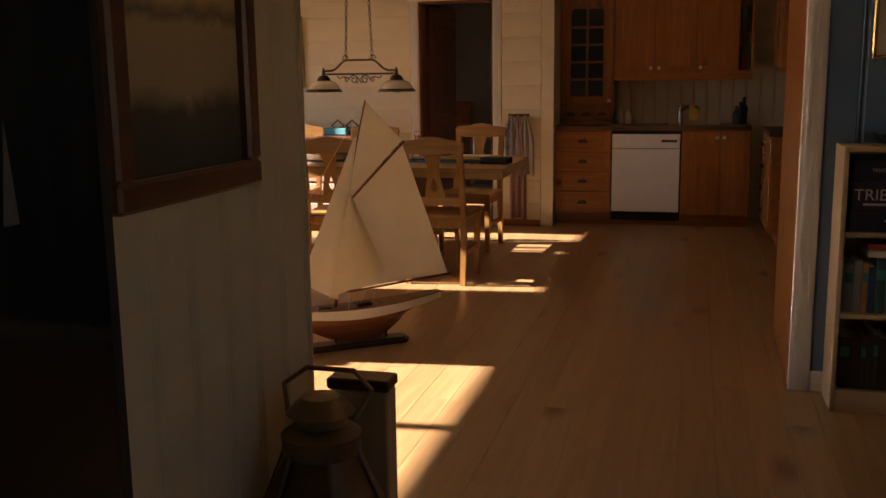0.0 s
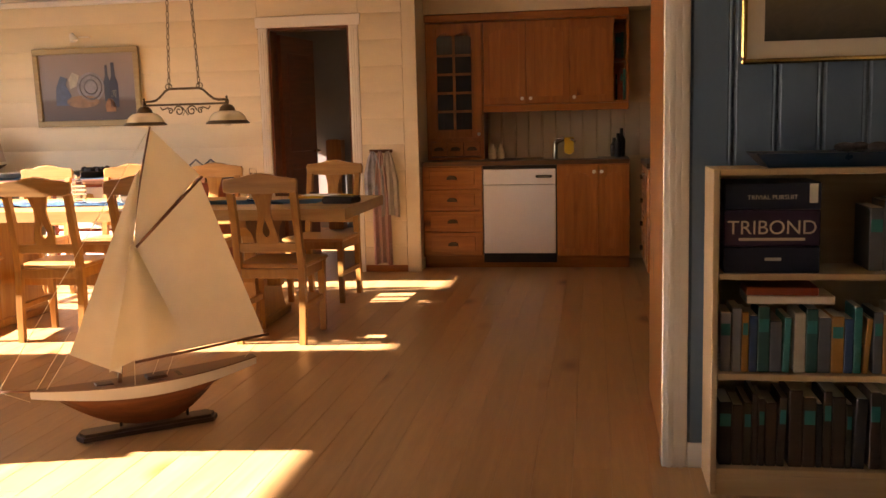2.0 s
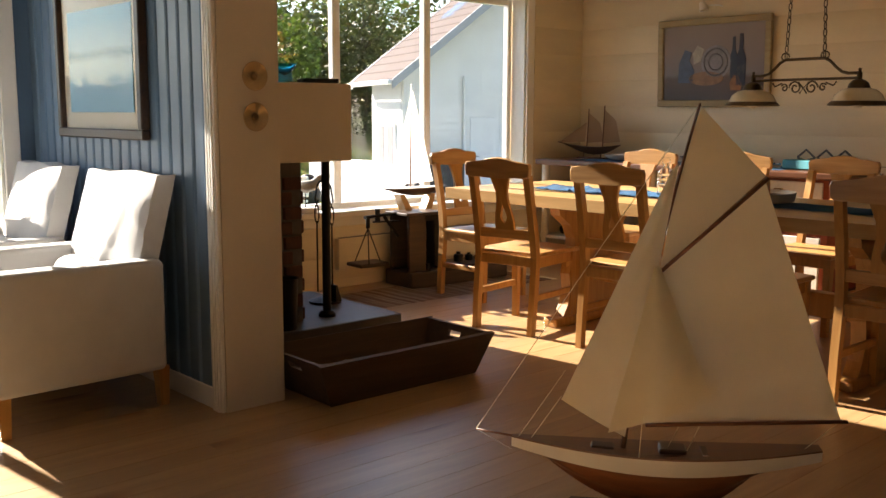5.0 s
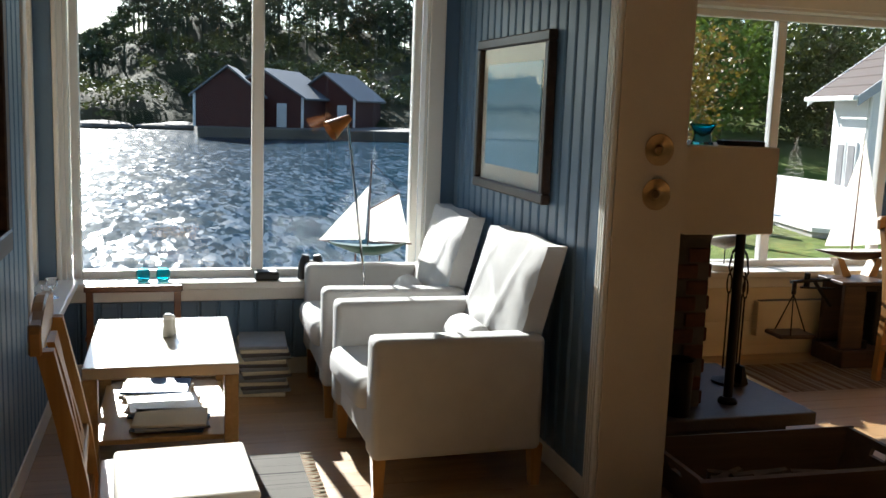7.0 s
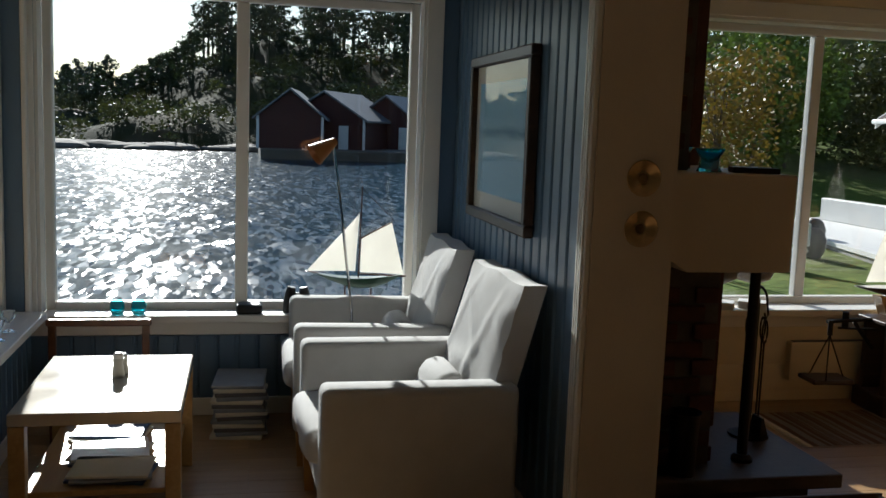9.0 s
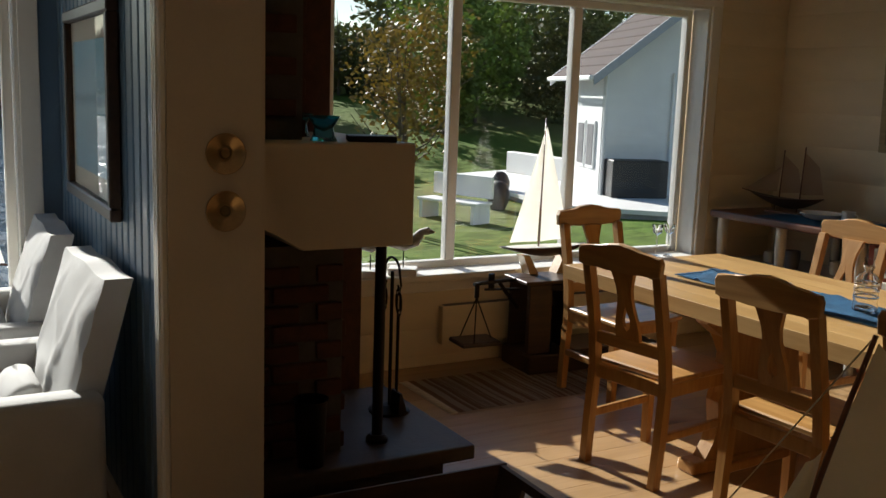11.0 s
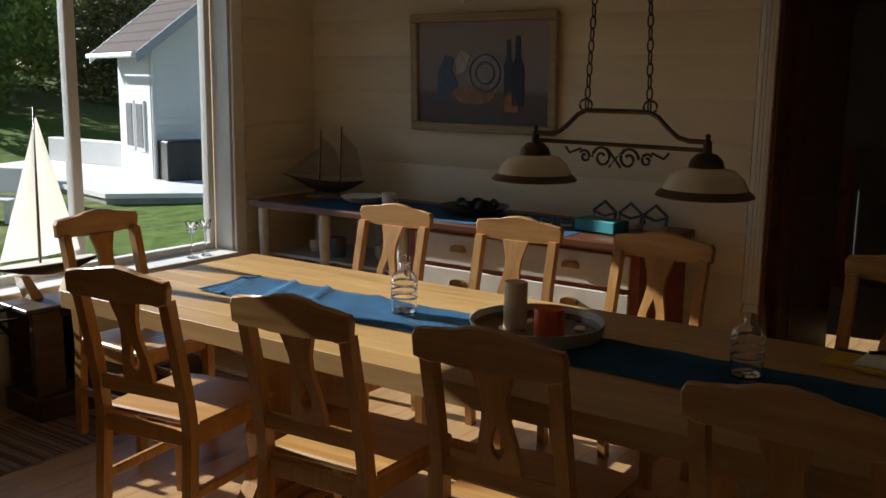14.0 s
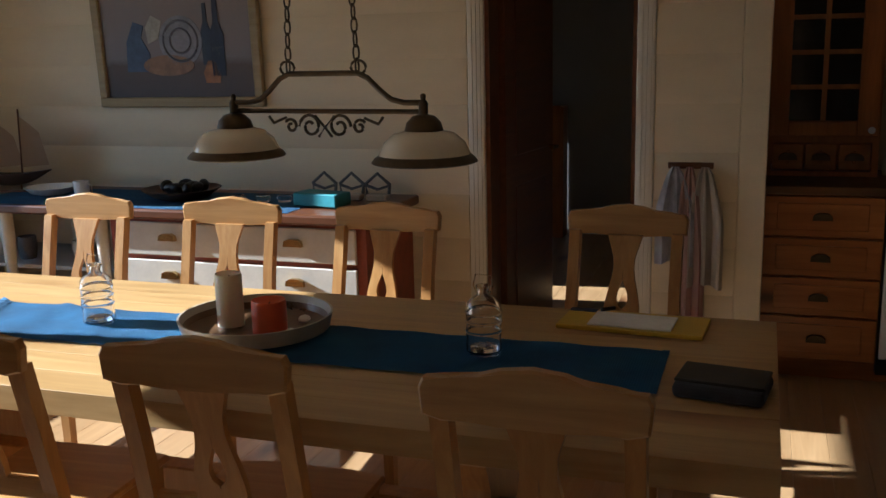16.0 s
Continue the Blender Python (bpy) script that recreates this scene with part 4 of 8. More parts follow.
fold = lambda x, y: 0.004 + 0.012 * max(0, math.sin((x + 0.6 * y) * 23 + 2 * math.sin(x * 7))) ** 8 * max(0, min(1, -1.6 - x)) + 0.0015 * math.sin(x * 31 + y * 9)
rn = thing("table_runner", pose(0, 0, 0), "creased blue woven runner along the table", "table runner")
part("cloth", drape(-2.99, -0.51, 6.81, 7.13, 0.761, 200, 10, fold), M["bluecloth"], rn)
for x in (-2.99, -0.528):
    part("hem", drape(x, x + 0.018, 6.81, 7.13, 0.7635, 2, 10, fold), M["bluecloth"], rn)


def bottle(x, y):
    b_ = thing("glass_bottle", pose(x, y, 0.766), "clear embossed swing-top glass bottle on the runner", "bottle", "bottles on the table")
    bm = bmesh.new()
    out = [(0.040, 0), (0.046, 0.006), (0.046, 0.03), (0.044, 0.04), (0.046, 0.05), (0.046, 0.118), (0.043, 0.132), (0.030, 0.145), (0.018, 0.152), (0.015, 0.158), (0.015, 0.168), (0.019, 0.172), (0.019, 0.178)]
    inn = [(r - 0.004, z + 0.005 if i < 2 else z) for i, (r, z) in enumerate(out)]
    lathe(bm, out + inn[::-1], 28, caps=False)
    for z in (0.06, 0.085, 0.11):
        lathe(bm, [(0.0455, z - 0.004), (0.048, z), (0.0455, z + 0.004)], 28, caps=False)
    o = part("body", bm, M["clear"], b_)
    bm = bmesh.new()
    tube(bm, [(0.018, 0, 0.16), (0.026, 0, 0.178), (0.020, 0, 0.205), (-0.020, 0, 0.205), (-0.026, 0, 0.178), (-0.018, 0, 0.16)], 0.0022, 6)
    part("wire_bail", bm, M["clear"], b_)
    bm = bmesh.new()
    lathe(bm, [(0.036, 0.006), (0.036, 0.018), (0.02, 0.022)], 20)
    part("bottom_lens", bm, M["clear"], b_)
    return b_


M["clear"] = clear("clear bottle glass")
bottle(-2.14, 6.99)
bottle(-0.965, 7.00)
ty = thing("tray", pose(-1.64, 7.03, 0.768), "round white-rimmed tray holding candles", "tray")
bm = bmesh.new()
lathe(bm, [(0.18, 0), (0.205, 0.006), (0.216, 0.05), (0.210, 0.05), (0.198, 0.008), (0.0, 0.008)], 40)
part("dish", bm, mat("white glazed tray", (0.50, 0.45, 0.36), 0.35, 0.1, 8, 60, 0.1), ty)
bm = bmesh.new()
lathe(bm, [(0.202, 0.03), (0.196, 0.0115), (0.0, 0.0115)], 40, caps=False)
part("inlay", bm, mat("brown glazed inside", (0.17, 0.095, 0.045), 0.3, 0.25, 9, 60, 0.1), ty, "brown glazed inside of the tray")
for dx, dy, r, h, col, nm in ((-0.075, -0.01, 0.038, 0.15, (0.72, 0.66, 0.52), "white pillar candle on the tray"), (0.065, -0.04, 0.048, 0.09, (0.62, 0.10, 0.02), "orange pillar candle on the tray")):
    cd = thing("candle", pose(-1.64 + dx, 7.03 + dy, 0.781), nm, "candle")
    bm = bmesh.new()
    lathe(bm, [(r, 0), (r, h - 0.008), (r * 0.95, h), (r * 0.8, h - 0.004), (r * 0.4, h - 0.016), (0.001, h - 0.018)], 26)
    part("wax", bm, mat("candle wax " + nm[:5], col, 0.45, 0.06, 8, 60, 0.05, sub=0.15), cd)
    bm = bmesh.new()
    tube(bm, [(0, 0, h - 0.018), (0.003, 0, h - 0.006)], 0.0015, 5)
    part("wick", bm, M["black"], cd)
for dx, dy, s in ((0.0, 0.10, 0.02), (0.12, 0.06, 0.018), (0.14, -0.06, 0.016), (-0.02, 0.13, 0.014)):
    bm = bmesh.new()
    bmesh.ops.create_icosphere(bm, subdivisions=2, radius=s, matrix=Matrix.Diagonal((1.4, 1, 0.6, 1)))
    solid("shell", bm, M["white"], "small pale sea shell on the tray", "shell", pose(-1.64 + dx, 7.03 + dy, 0.781 + s * 0.6, 0, 0, dx * 900), "shells on the tray")
bk = thing("notebook", pose(-0.63, 7.35, 0.7605, 0, 0, -4), "yellow book with an open white notepad on top", "book")
part("cover", bx(-0.20, -0.09, 0, 0.20, 0.09, 0.012, 0.002), mat("yellow card cover", (0.62, 0.40, 0.02), 0.4, 0.06), bk)
part("cover_band", bx(-0.198, 0.055, 0.0122, -0.12, 0.088, 0.0135), mat("dark blue print", (0.02, 0.03, 0.10), 0.5), bk)
part("notepad", bx(-0.115, -0.075, 0.0122, 0.115, 0.055, 0.018, 0.002), mat("white paper", (0.8, 0.79, 0.75), 0.8), bk)
bm = bmesh.new()
tube(bm, [(-0.10, 0.04, 0.026), (-0.07, 0.075, 0.024)], 0.006, 8)
part("pen", bm, M["black"], bk)
gl = thing("folded_gloves", pose(-0.37, 6.87, 0.7605, 0, 0, -8), "folded dark patterned cloth case on the table", "case")
bm = bx(-0.10, -0.075, 0, 0.10, 0.075, 0.035, 0.014, 3)
part("case", bm, cloth("dark patterned cloth", (0.03, 0.03, 0.035), 600, 0.6, 0.6), gl)
part("flap", bx(-0.098, -0.06, 0.035, 0.098, 0.07, 0.042, 0.003), M["black"], gl)

# hanging lamp with two bells
LX, LY, LZ = -1.41, 7.056, 1.386
lp = thing("pendant_lamp", pose(LX, LY, LZ, 0, 0, -6), "bronze two-armed hanging lamp with cream glass bells", "lamp")
bm = bmesh.new()
curve = [(-0.29, 0.0), (-0.235, 0.0), (-0.20, 0.008), (-0.17, 0.03), (-0.135, 0.062), (-0.105, 0.075), (0.105, 0.075), (0.135, 0.062), (0.17, 0.03), (0.20, 0.008), (0.235, 0.0), (0.29, 0.0)]
tube(bm, [(x, 0, z + 0.015) for x, z in curve], 0.0075, 8)
tube(bm, [(-0.29, 0, -0.008), (0.29, 0, -0.008)], 0.0065, 8)
part("frame", bm, M["bronze"], lp)
for s in (-1, 1):
    bm = bmesh.new()
    for cx, r0, turns, ph in ((0.045, 0.034, 1.4, 0.0), (0.105, 0.020, 1.2, 0.6)):
        pts = []
        for k in range(26):
            a = k / 25 * turns * math.tau + ph
            r = r0 * (1 - 0.72 * k / 25)
            pts.append((s * (cx + r * math.cos(a)), 0, -0.022 - 0.022 + r * math.sin(a) - 0.004))
        tube(bm, pts, 0.0042, 6)
    tube(bm, [(s * 0.02, 0, -0.075), (s * 0.0, 0, -0.05), (s * 0.03, 0, -0.02)], 0.004, 6)
    tube(bm, [(s * 0.12, 0, -0.025), (s * 0.16, 0, -0.04), (s * 0.175, 0, -0.022)], 0.004, 6)
    part("scrollwork", bm, M["bronze"], lp)
    bm = bmesh.new()
    lathe(bm, [(0.004, 0.038), (0.008, 0.032), (0.006, 0.024), (0.012, 0.014), (0.012, -0.014), (0.028, -0.018), (0.044, -0.034), (0.05, -0.054), (0.045, -0.058)], 22, (s * 0.29, 0, 0))
    part("gallery", bm, M["bronze"], lp)
    bm = bmesh.new()
    lathe(bm, [(0.045, -0.054), (0.078, -0.062), (0.104, -0.084), (0.117, -0.114), (0.113, -0.114), (0.100, -0.086), (0.076, -0.066), (0.045, -0.058)], 30, (s * 0.29, 0, 0), False)
    sh = part("shade", bm, M["lampglass"], lp, "cream glass bell shade")
    bm = bmesh.new()
    lathe(bm, [(0.113, -0.111), (0.128, -0.122), (0.136, -0.133), (0.131, -0.136), (0.117, -0.122), (0.109, -0.117)], 30, (s * 0.29, 0, 0), False)
    part("rim", bm, M["bronze"], sh)
    bm = bmesh.new()
    lathe(bm, [(0.014, -0.058), (0.016, -0.085), (0.028, -0.112), (0.026, -0.134), (0.012, -0.146)], 16, (s * 0.29, 0, 0))
    part("bulb", bm, M["lampglass"], lp)
    ch = None
    zt, k = CEIL - LZ - 0.02, 0
    za = 0.09
    bm = bmesh.new()
    while za < zt:                                # links, each turned a quarter from the last
        x = s * (0.105 - 0.035 * (za - 0.09) / (zt - 0.09))
        pts = []
        for q in range(10):
            a = q / 10 * math.tau
            u, w = 0.0085 * math.cos(a), 0.021 * math.sin(a)
            pts.append((x + (u if k % 2 else 0), 0 if k % 2 else u, za + 0.018 + w))
        tube(bm, pts, 0.0026, 5, closed=True)
        za += 0.034
        k += 1
    part("chain", bm, M["bronze"], lp)
    bm = bmesh.new()
    tube(bm, [(s * 0.108 + 0.022 * math.cos(a), 0, 0.105 + 0.018 * math.sin(a)) for a in [k / 12 * math.tau for k in range(12)]], 0.0035, 6, closed=True)
    part("ring", bm, M["bronze"], lp)
bm = bmesh.new()
lathe(bm, [(0.075, CEIL - LZ - 0.03), (0.075, CEIL - LZ - 0.012), (0.06, CEIL - LZ)], 24)
part("ceiling_rose", bm, M["bronze"], lp)

# painting with its picture light
def framed(name, m, w, h, fw, fmat, mount, art, label, category="painting", depth=0.035):
    f = thing(name, m, label, category)
    bm = bmesh.new()
    for a in ((-w / 2, -depth, -h / 2, w / 2, 0, -h / 2 + fw), (-w / 2, -depth, h / 2 - fw, w / 2, 0, h / 2), (-w / 2, -depth, -h / 2 + fw, -w / 2 + fw, 0, h / 2 - fw), (w / 2 - fw, -depth, -h / 2 + fw, w / 2, 0, h / 2 - fw)):
        box(bm, *a, 0.006)
    part("frame", bm, fmat, f)
    iw, ih = w / 2 - fw, h / 2 - fw
    if mount:
        part("mount", bx(-iw, -0.012, -ih, iw, -0.004, ih), M["paper"], f)
        iw, ih = iw - mount, ih - mount
    part("canvas", bx(-iw, -0.017, -ih, iw, -0.0125, ih), art, f)
    return f, iw, ih


M["paper"] = mat("ivory mount board", (0.70, 0.66, 0.55), 0.8, 0.04)
M["goldframe"] = wood("pale gilt frame", (0.34, 0.25, 0.12), (0.48, 0.38, 0.20), 0, 0.45)


def paint(name, stops, scale=3.0, dist=1.5, axis=2):
    """Brushed bands of colour, from the bottom of a picture to its top."""
    m, n, l, b = shader(name)
    tc, sp = n.new("ShaderNodeTexCoord"), n.new("ShaderNodeSeparateXYZ")
    l.new(tc.outputs["Generated"], sp.inputs[0])
    nz = noise_tex(n, l, tc.outputs["Generated"], scale, 5.0, 0.6, dist)
    ad = n.new("ShaderNodeMath")
    ad.operation = "MULTIPLY_ADD"
    ad.inputs[1].default_value = 0.16
    l.new(nz, ad.inputs[0])
    l.new(sp.outputs[axis], ad.inputs[2])
    r = ramp(n, [(p + 0.08, c) for p, c in stops])
    l.new(ad.outputs[0], r.inputs[0])
    l.new(r.outputs[0], b.inputs["Base Color"])
    b.inputs["Roughness"].default_value = 0.5
    bumped(n, l, b, nz, 0.2)
    return m


art = paint("grey still life ground", [(0.0, (0.06, 0.045, 0.05)), (0.28, (0.10, 0.07, 0.06)), (0.34, (0.20, 0.17, 0.18)), (1.0, (0.25, 0.20, 0.19))])
pt, iw, ih = framed("painting", pose(-3.135, NY - 0.03, 1.597, 2, 0, 0), 0.965, 0.66, 0.05, M["goldframe"], 0, art, "oil still life of bottles in a pale gilt frame")
def blot(name, cx, cz, pts, col, parent=pt):
    bm = bmesh.new()
    prism(bm, [(cx + x, -0.0215, cz + z) for x, z in pts], (0, 0.003, 0))
    part(name, bm, mat(name + " paint", col, 0.5, 0.2, 20, 80, 0.2), parent)


disc = lambda r, n_=24, q=1.0: [(r * math.cos(k * math.tau / n_), q * r * math.sin(k * math.tau / n_)) for k in range(n_)]
vase = [(-0.045, -0.14), (0.045, -0.14), (0.05, 0.02), (0.02, 0.07), (0.017, 0.16), (-0.017, 0.16), (-0.02, 0.07), (-0.05, 0.02)]
blot("painted_bottle", 0.24, 0.0, [(x * 0.8, z * 1.25) for x, z in vase], (0.015, 0.02, 0.05))
blot("painted_bottle", 0.18, 0.02, [(x * 0.6, z) for x, z in vase], (0.02, 0.03, 0.06))
blot("painted_jug", -0.23, -0.03, [(-0.07, -0.12), (0.06, -0.12), (0.075, -0.03), (0.03, 0.05), (0.05, 0.11), (-0.01, 0.13), (-0.06, 0.03)], (0.06, 0.09, 0.17))
blot("painted_plate", 0.03, 0.0, disc(0.125), (0.22, 0.22, 0.26))
bm = bmesh.new()
for rr_ in (0.10, 0.06):
    tube(bm, [(0.03 + rr_ * math.cos(a), -0.0222, rr_ * math.sin(a)) for a in [k / 24 * math.tau for k in range(24)]], 0.007, 4, closed=True)
part("painted_ring", bm, mat("painted blue ring", (0.17, 0.17, 0.21), 0.5), pt)
blot("painted_pear", 0.20, -0.16, [(-0.04, -0.05), (0.04, -0.05), (0.05, 0.0), (0.015, 0.06), (-0.02, 0.06), (-0.05, 0.0)], (0.32, 0.14, 0.06))
blot("painted_bread", -0.05, -0.12, disc(0.15, 20, 0.35), (0.25, 0.14, 0.08))
blot("painted_label", 0.24, -0.06, [(-0.03, -0.04), (0.03, -0.04), (0.03, 0.03), (-0.03, 0.03)], (0.45, 0.40, 0.30))
blot("painted_vessel", -0.13, 0.05, [(-0.03, -0.06), (0.03, -0.04), (0.06, 0.05), (0.0, 0.08), (-0.04, 0.02)], (0.42, 0.38, 0.33))
pl = thing("picture_light", pose(-3.16, NY, 2.005), "small white adjustable spot over the painting", "lamp")
bm = bmesh.new()
tube(bm, [(0.08, -0.002, 0.0), (0.06, -0.05, 0.01), (-0.02, -0.06, 0.012)], 0.007, 6)
part("arm", bm, M["white"], pl)
bm = bmesh.new()
tube(bm, [(-0.085, -0.06, 0.04), (-0.07, -0.06, 0.01), (-0.06, -0.06, -0.02)], [0.018, 0.028, 0.034], 14)
part("spot", bm, M["white"], pl)
bm = bmesh.new()
tube(bm, [(-0.05 + 0.03, 0.0, 0), (0.05 + 0.03, -0.001, 0)], 0.02, 10)
part("wall_plate", bm, M["white"], pl)
bm = bmesh.new()
pts = [(-3.15, NY - 0.006, 1.24), (-3.16, NY - 0.006, 1.17), (-3.24, NY - 0.006, 1.0), (-3.27, NY - 0.006, 0.88)]
tube(bm, pts, 0.0035, 5)
solid("lamp_cable", bm, M["white"], "thin pale cable hanging below the painting", "cable")

# sideboard
SX0, SX1, SB0, SB1, SZ = -4.36, -1.90, 8.40, 9.005, 0.845
sb = thing("sideboard", pose(0, 0, 0), "long white sideboard with red edges and a dark wooden top", "sideboard")
top = part("top", bx(SX0, SB0 - 0.03, SZ - 0.045, SX1 + 0.04, SB1, SZ, 0.01, 2), M["mahog"], sb, "worn red-brown wooden top")
M["redpaint"] = mat("faded red paint", (0.30, 0.07, 0.035), 0.6, 0.25)
M["sbwhite"] = mat("worn white paint", (0.60, 0.56, 0.48), 0.5, 0.12, 5, 60, 0.15)
part("carcase", bx(-3.20, SB0 + 0.03, 0.06, SX1, SB1 - 0.002, SZ - 0.046), M["redpaint"], sb)
part("plinth", bx(-3.20, SB0 + 0.06, 0, SX1 - 0.02, SB1 - 0.01, 0.058), M["dark"], sb)
for x in (SX0 + 0.06, -3.82, -3.26):
    for y in (SB0 + 0.04, SB1 - 0.06):
        bm = bmesh.new()
        lathe(bm, [(0.024, 0), (0.03, 0.1), (0.02, 0.14), (0.034, 0.2), (0.026, 0.5), (0.034, 0.68), (0.034, SZ - 0.046)], 10, (x, y, 0))
        part("post", bm, M["sbwhite"], sb)
part("lower_shelf", bx(SX0 + 0.02, SB0 + 0.02, 0.20, -3.205, SB1 - 0.02, 0.225, 0.003), M["sbwhite"], sb)
part("middle_shelf", bx(SX0 + 0.02, SB0 + 0.10, 0.50, -3.205, SB1 - 0.02, 0.52, 0.003), M["sbwhite"], sb)
for i, (a, c) in enumerate(((-3.17, -2.58), (-2.54, -1.93))):
    for j in range(4):
        z0 = 0.09 + j * 0.178
        d = part("drawer", bx(a + 0.012, SB0 + 0.012, z0, c - 0.012, SB0 + 0.029, z0 + 0.155, 0.004), M["sbwhite"], sb)
        bm = bmesh.new()
        xm, zm = (a + c) / 2, z0 + 0.085
        prism(bm, [(xm - 0.045, SB0 + 0.011, zm - 0.012), (xm + 0.045, SB0 + 0.011, zm - 0.012), (xm + 0.04, SB0 + 0.011, zm + 0.012), (xm + 0.02, SB0 + 0.011, zm + 0.022), (xm - 0.02, SB0 + 0.011, zm + 0.022), (xm - 0.04, SB0 + 0.011, zm + 0.012)], (0, -0.022, 0))
        part("cup_handle", bm, M["brass"], d, "brass cup handle")
solid("sideboard_cloth", drape(SX0 + 0.35, -2.25, SB0 - 0.015, SB1 - 0.12, SZ + 0.001, 40, 8, lambda x, y: 0.002 + 0.001 * math.sin(9 * x)), M["bluecloth"], "long blue cloth on the sideboard", "cloth")
rng = random.Random(4)
for i in range(9):                                # crockery and tins on the open shelves
    x, z, r = -4.22 + 0.115 * i, (0.226, 0.521)[i % 2], rng.uniform(0.035, 0.05)
    bm = bmesh.new()
    h = rng.uniform(0.06, 0.13)
    lathe(bm, [(r * 0.8, 0), (r, h * 0.5), (r * 0.95, h), (r * 0.8, h), (r * 0.75, 0.01), (0.001, 0.008)], 16)
    solid("bowl", bm, M["lampglass"] if i % 3 else M["slate"], "stacked bowl on the open sideboard shelf", "bowl", pose(x, 8.62 + 0.06 * (i % 3), z), "bowls on the sideboard shelf")
for i in range(5):
    bm = bmesh.new()
    tube(bm, [(0, 0, 0), (0, 0.2, 0), (0, 0.25, 0), (0, 0.31, 0)], [0.037, 0.037, 0.015, 0.014], 12)
    solid("wine_bottle", bm, mat("dark green bottle glass", (0.01, 0.02, 0.012), 0.1), "dark wine bottle lying under the sideboard", "bottle", pose(-4.2 + 0.1 * i, 8.55, 0.264), "bottles under the sideboard")
dish = thing("wooden_bowl", pose(-2.95, 8.66, SZ + 0.006), "dark wooden bowl of cones on the sideboard", "bowl")
bm = bmesh.new()
lathe(bm, [(0.09, 0), (0.13, 0.012), (0.19, 0.05), (0.185, 0.053), (0.12, 0.02), (0.001, 0.012)], 28)
part("bowl", bm, M["dark"], dish)
for i in range(11):
    bm = bmesh.new()
    bmesh.ops.create_icosphere(bm, subdivisions=2, radius=0.03, matrix=Matrix.LocRotScale((rng.uniform(-0.11, 0.11), rng.uniform(-0.09, 0.09), 0.05 + rng.uniform(0, 0.02)), Euler((rng.random() * 3, 0, rng.random() * 3)), (1.3, 1, 0.8)))
    part("cone", bm, M["black"], dish)
for i, x in enumerate((-2.62, -2.50, -2.40)):
    bm = bmesh.new()
    lathe(bm, [(0.03, 0), (0.035, 0.02), (0.03, 0.03), (0.02, 0.025), (0.001, 0.02)], 16)
    solid("tealight_holder", bm, M["clear"], "clear glass tealight holder on the blue cloth", "candle holder", pose(x, 8.62 + 0.02 * i, SZ + 0.006), "tealights on the sideboard")
for i, x in enumerate((-2.26, -2.12, -1.99)):
    h = thing("boat_ornament", pose(x, 8.80, SZ + 0.001), "small dark ornament with a peaked hoop on a white foot", "ornament", "peaked ornaments on the sideboard")
    part("foot", bx(-0.05, -0.03, 0, 0.05, 0.03, 0.03, 0.006), M["sbwhite"], h)
    bm = bmesh.new()
    tube(bm, [(-0.055, 0, 0.03), (-0.06, 0, 0.075), (0, 0, 0.125), (0.06, 0, 0.075), (0.055, 0, 0.03)], 0.008, 6)
    part("hoop", bm, M["slate"], h)
    bm = bmesh.new()
    tube(bm, [(-0.06, 0, 0.07), (0, 0, 0.05), (0.06, 0, 0.07)], 0.007, 6)
    part("bar", bm, M["slate"], h)
bm = bx(-0.12, -0.06, 0, 0.12, 0.06, 0.06, 0.006)
solid("teal_box", bm, mat("teal card box", (0.02, 0.20, 0.24), 0.5), "teal cardboard box on the sideboard", "box", pose(-2.18, 8.60, SZ + 0.006, 0, 0, -12))
cup = thing("white_mug", pose(-3.50, 8.62, SZ + 0.006), "white mug on the sideboard", "mug")
bm = bmesh.new()
lathe(bm, [(0.035, 0), (0.04, 0.08), (0.036, 0.08), (0.032, 0.006), (0.001, 0.006)], 18)
part("cup", bm, M["appliance"], cup)
bm = bmesh.new()
tube(bm, [(0.038, 0, 0.065), (0.06, 0, 0.06), (0.06, 0, 0.025), (0.037, 0, 0.02)], 0.005, 6)
part("handle", bm, M["appliance"], cup)
bm = bmesh.new()
lathe(bm, [(0.06, 0), (0.10, 0.012), (0.13, 0.04), (0.125, 0.042), (0.09, 0.016), (0.001, 0.01)], 24)
solid("plate_dish", bm, M["appliance"], "white dish beside the mug", "dish", pose(-3.72, 8.66, SZ + 0.006))


# ---- model boats ----
def hull(bm, length, beam, depth, sheer=0.12, keel=0.5, n=18, m_=8, z0=0.0):
    """A slim hull: bow at -x, deck edge at z0, fair keel below."""
    rings = []
    for i in range(n + 1):
        u = i / n
        x = (u - 0.5) * length
        w = beam / 2 * max(0.02, math.sin(math.pi * (0.04 + 0.92 * u) ** 0.85)) ** 0.75
        zd = z0 + sheer * depth * ((2 * u - 1) ** 2)
        d = depth * (0.12 + 0.88 * max(0, math.sin(math.pi * min(1, max(0, (u * 1.02)) ** 1.25))) ** 0.9)
        ring = []
        for j in range(2 * m_ + 1):
            a = (j / m_ - 1)
            ww = w * (abs(a) ** keel) * (1 if a >= 0 else -1)
            ring.append(bm.verts.new((x, ww, zd - d * (1 - abs(a) ** 1.6))))
        rings.append(ring)
    for a, c in zip(rings, rings[1:]):
        for j in range(2 * m_):
            bm.faces.new((a[j], a[j + 1], c[j + 1], c[j])).smooth = True
        bm.faces.new((a[0], c[0], c[-1], a[-1]))
    bm.faces.new(rings[0]), bm.faces.new(rings[-1][::-1])


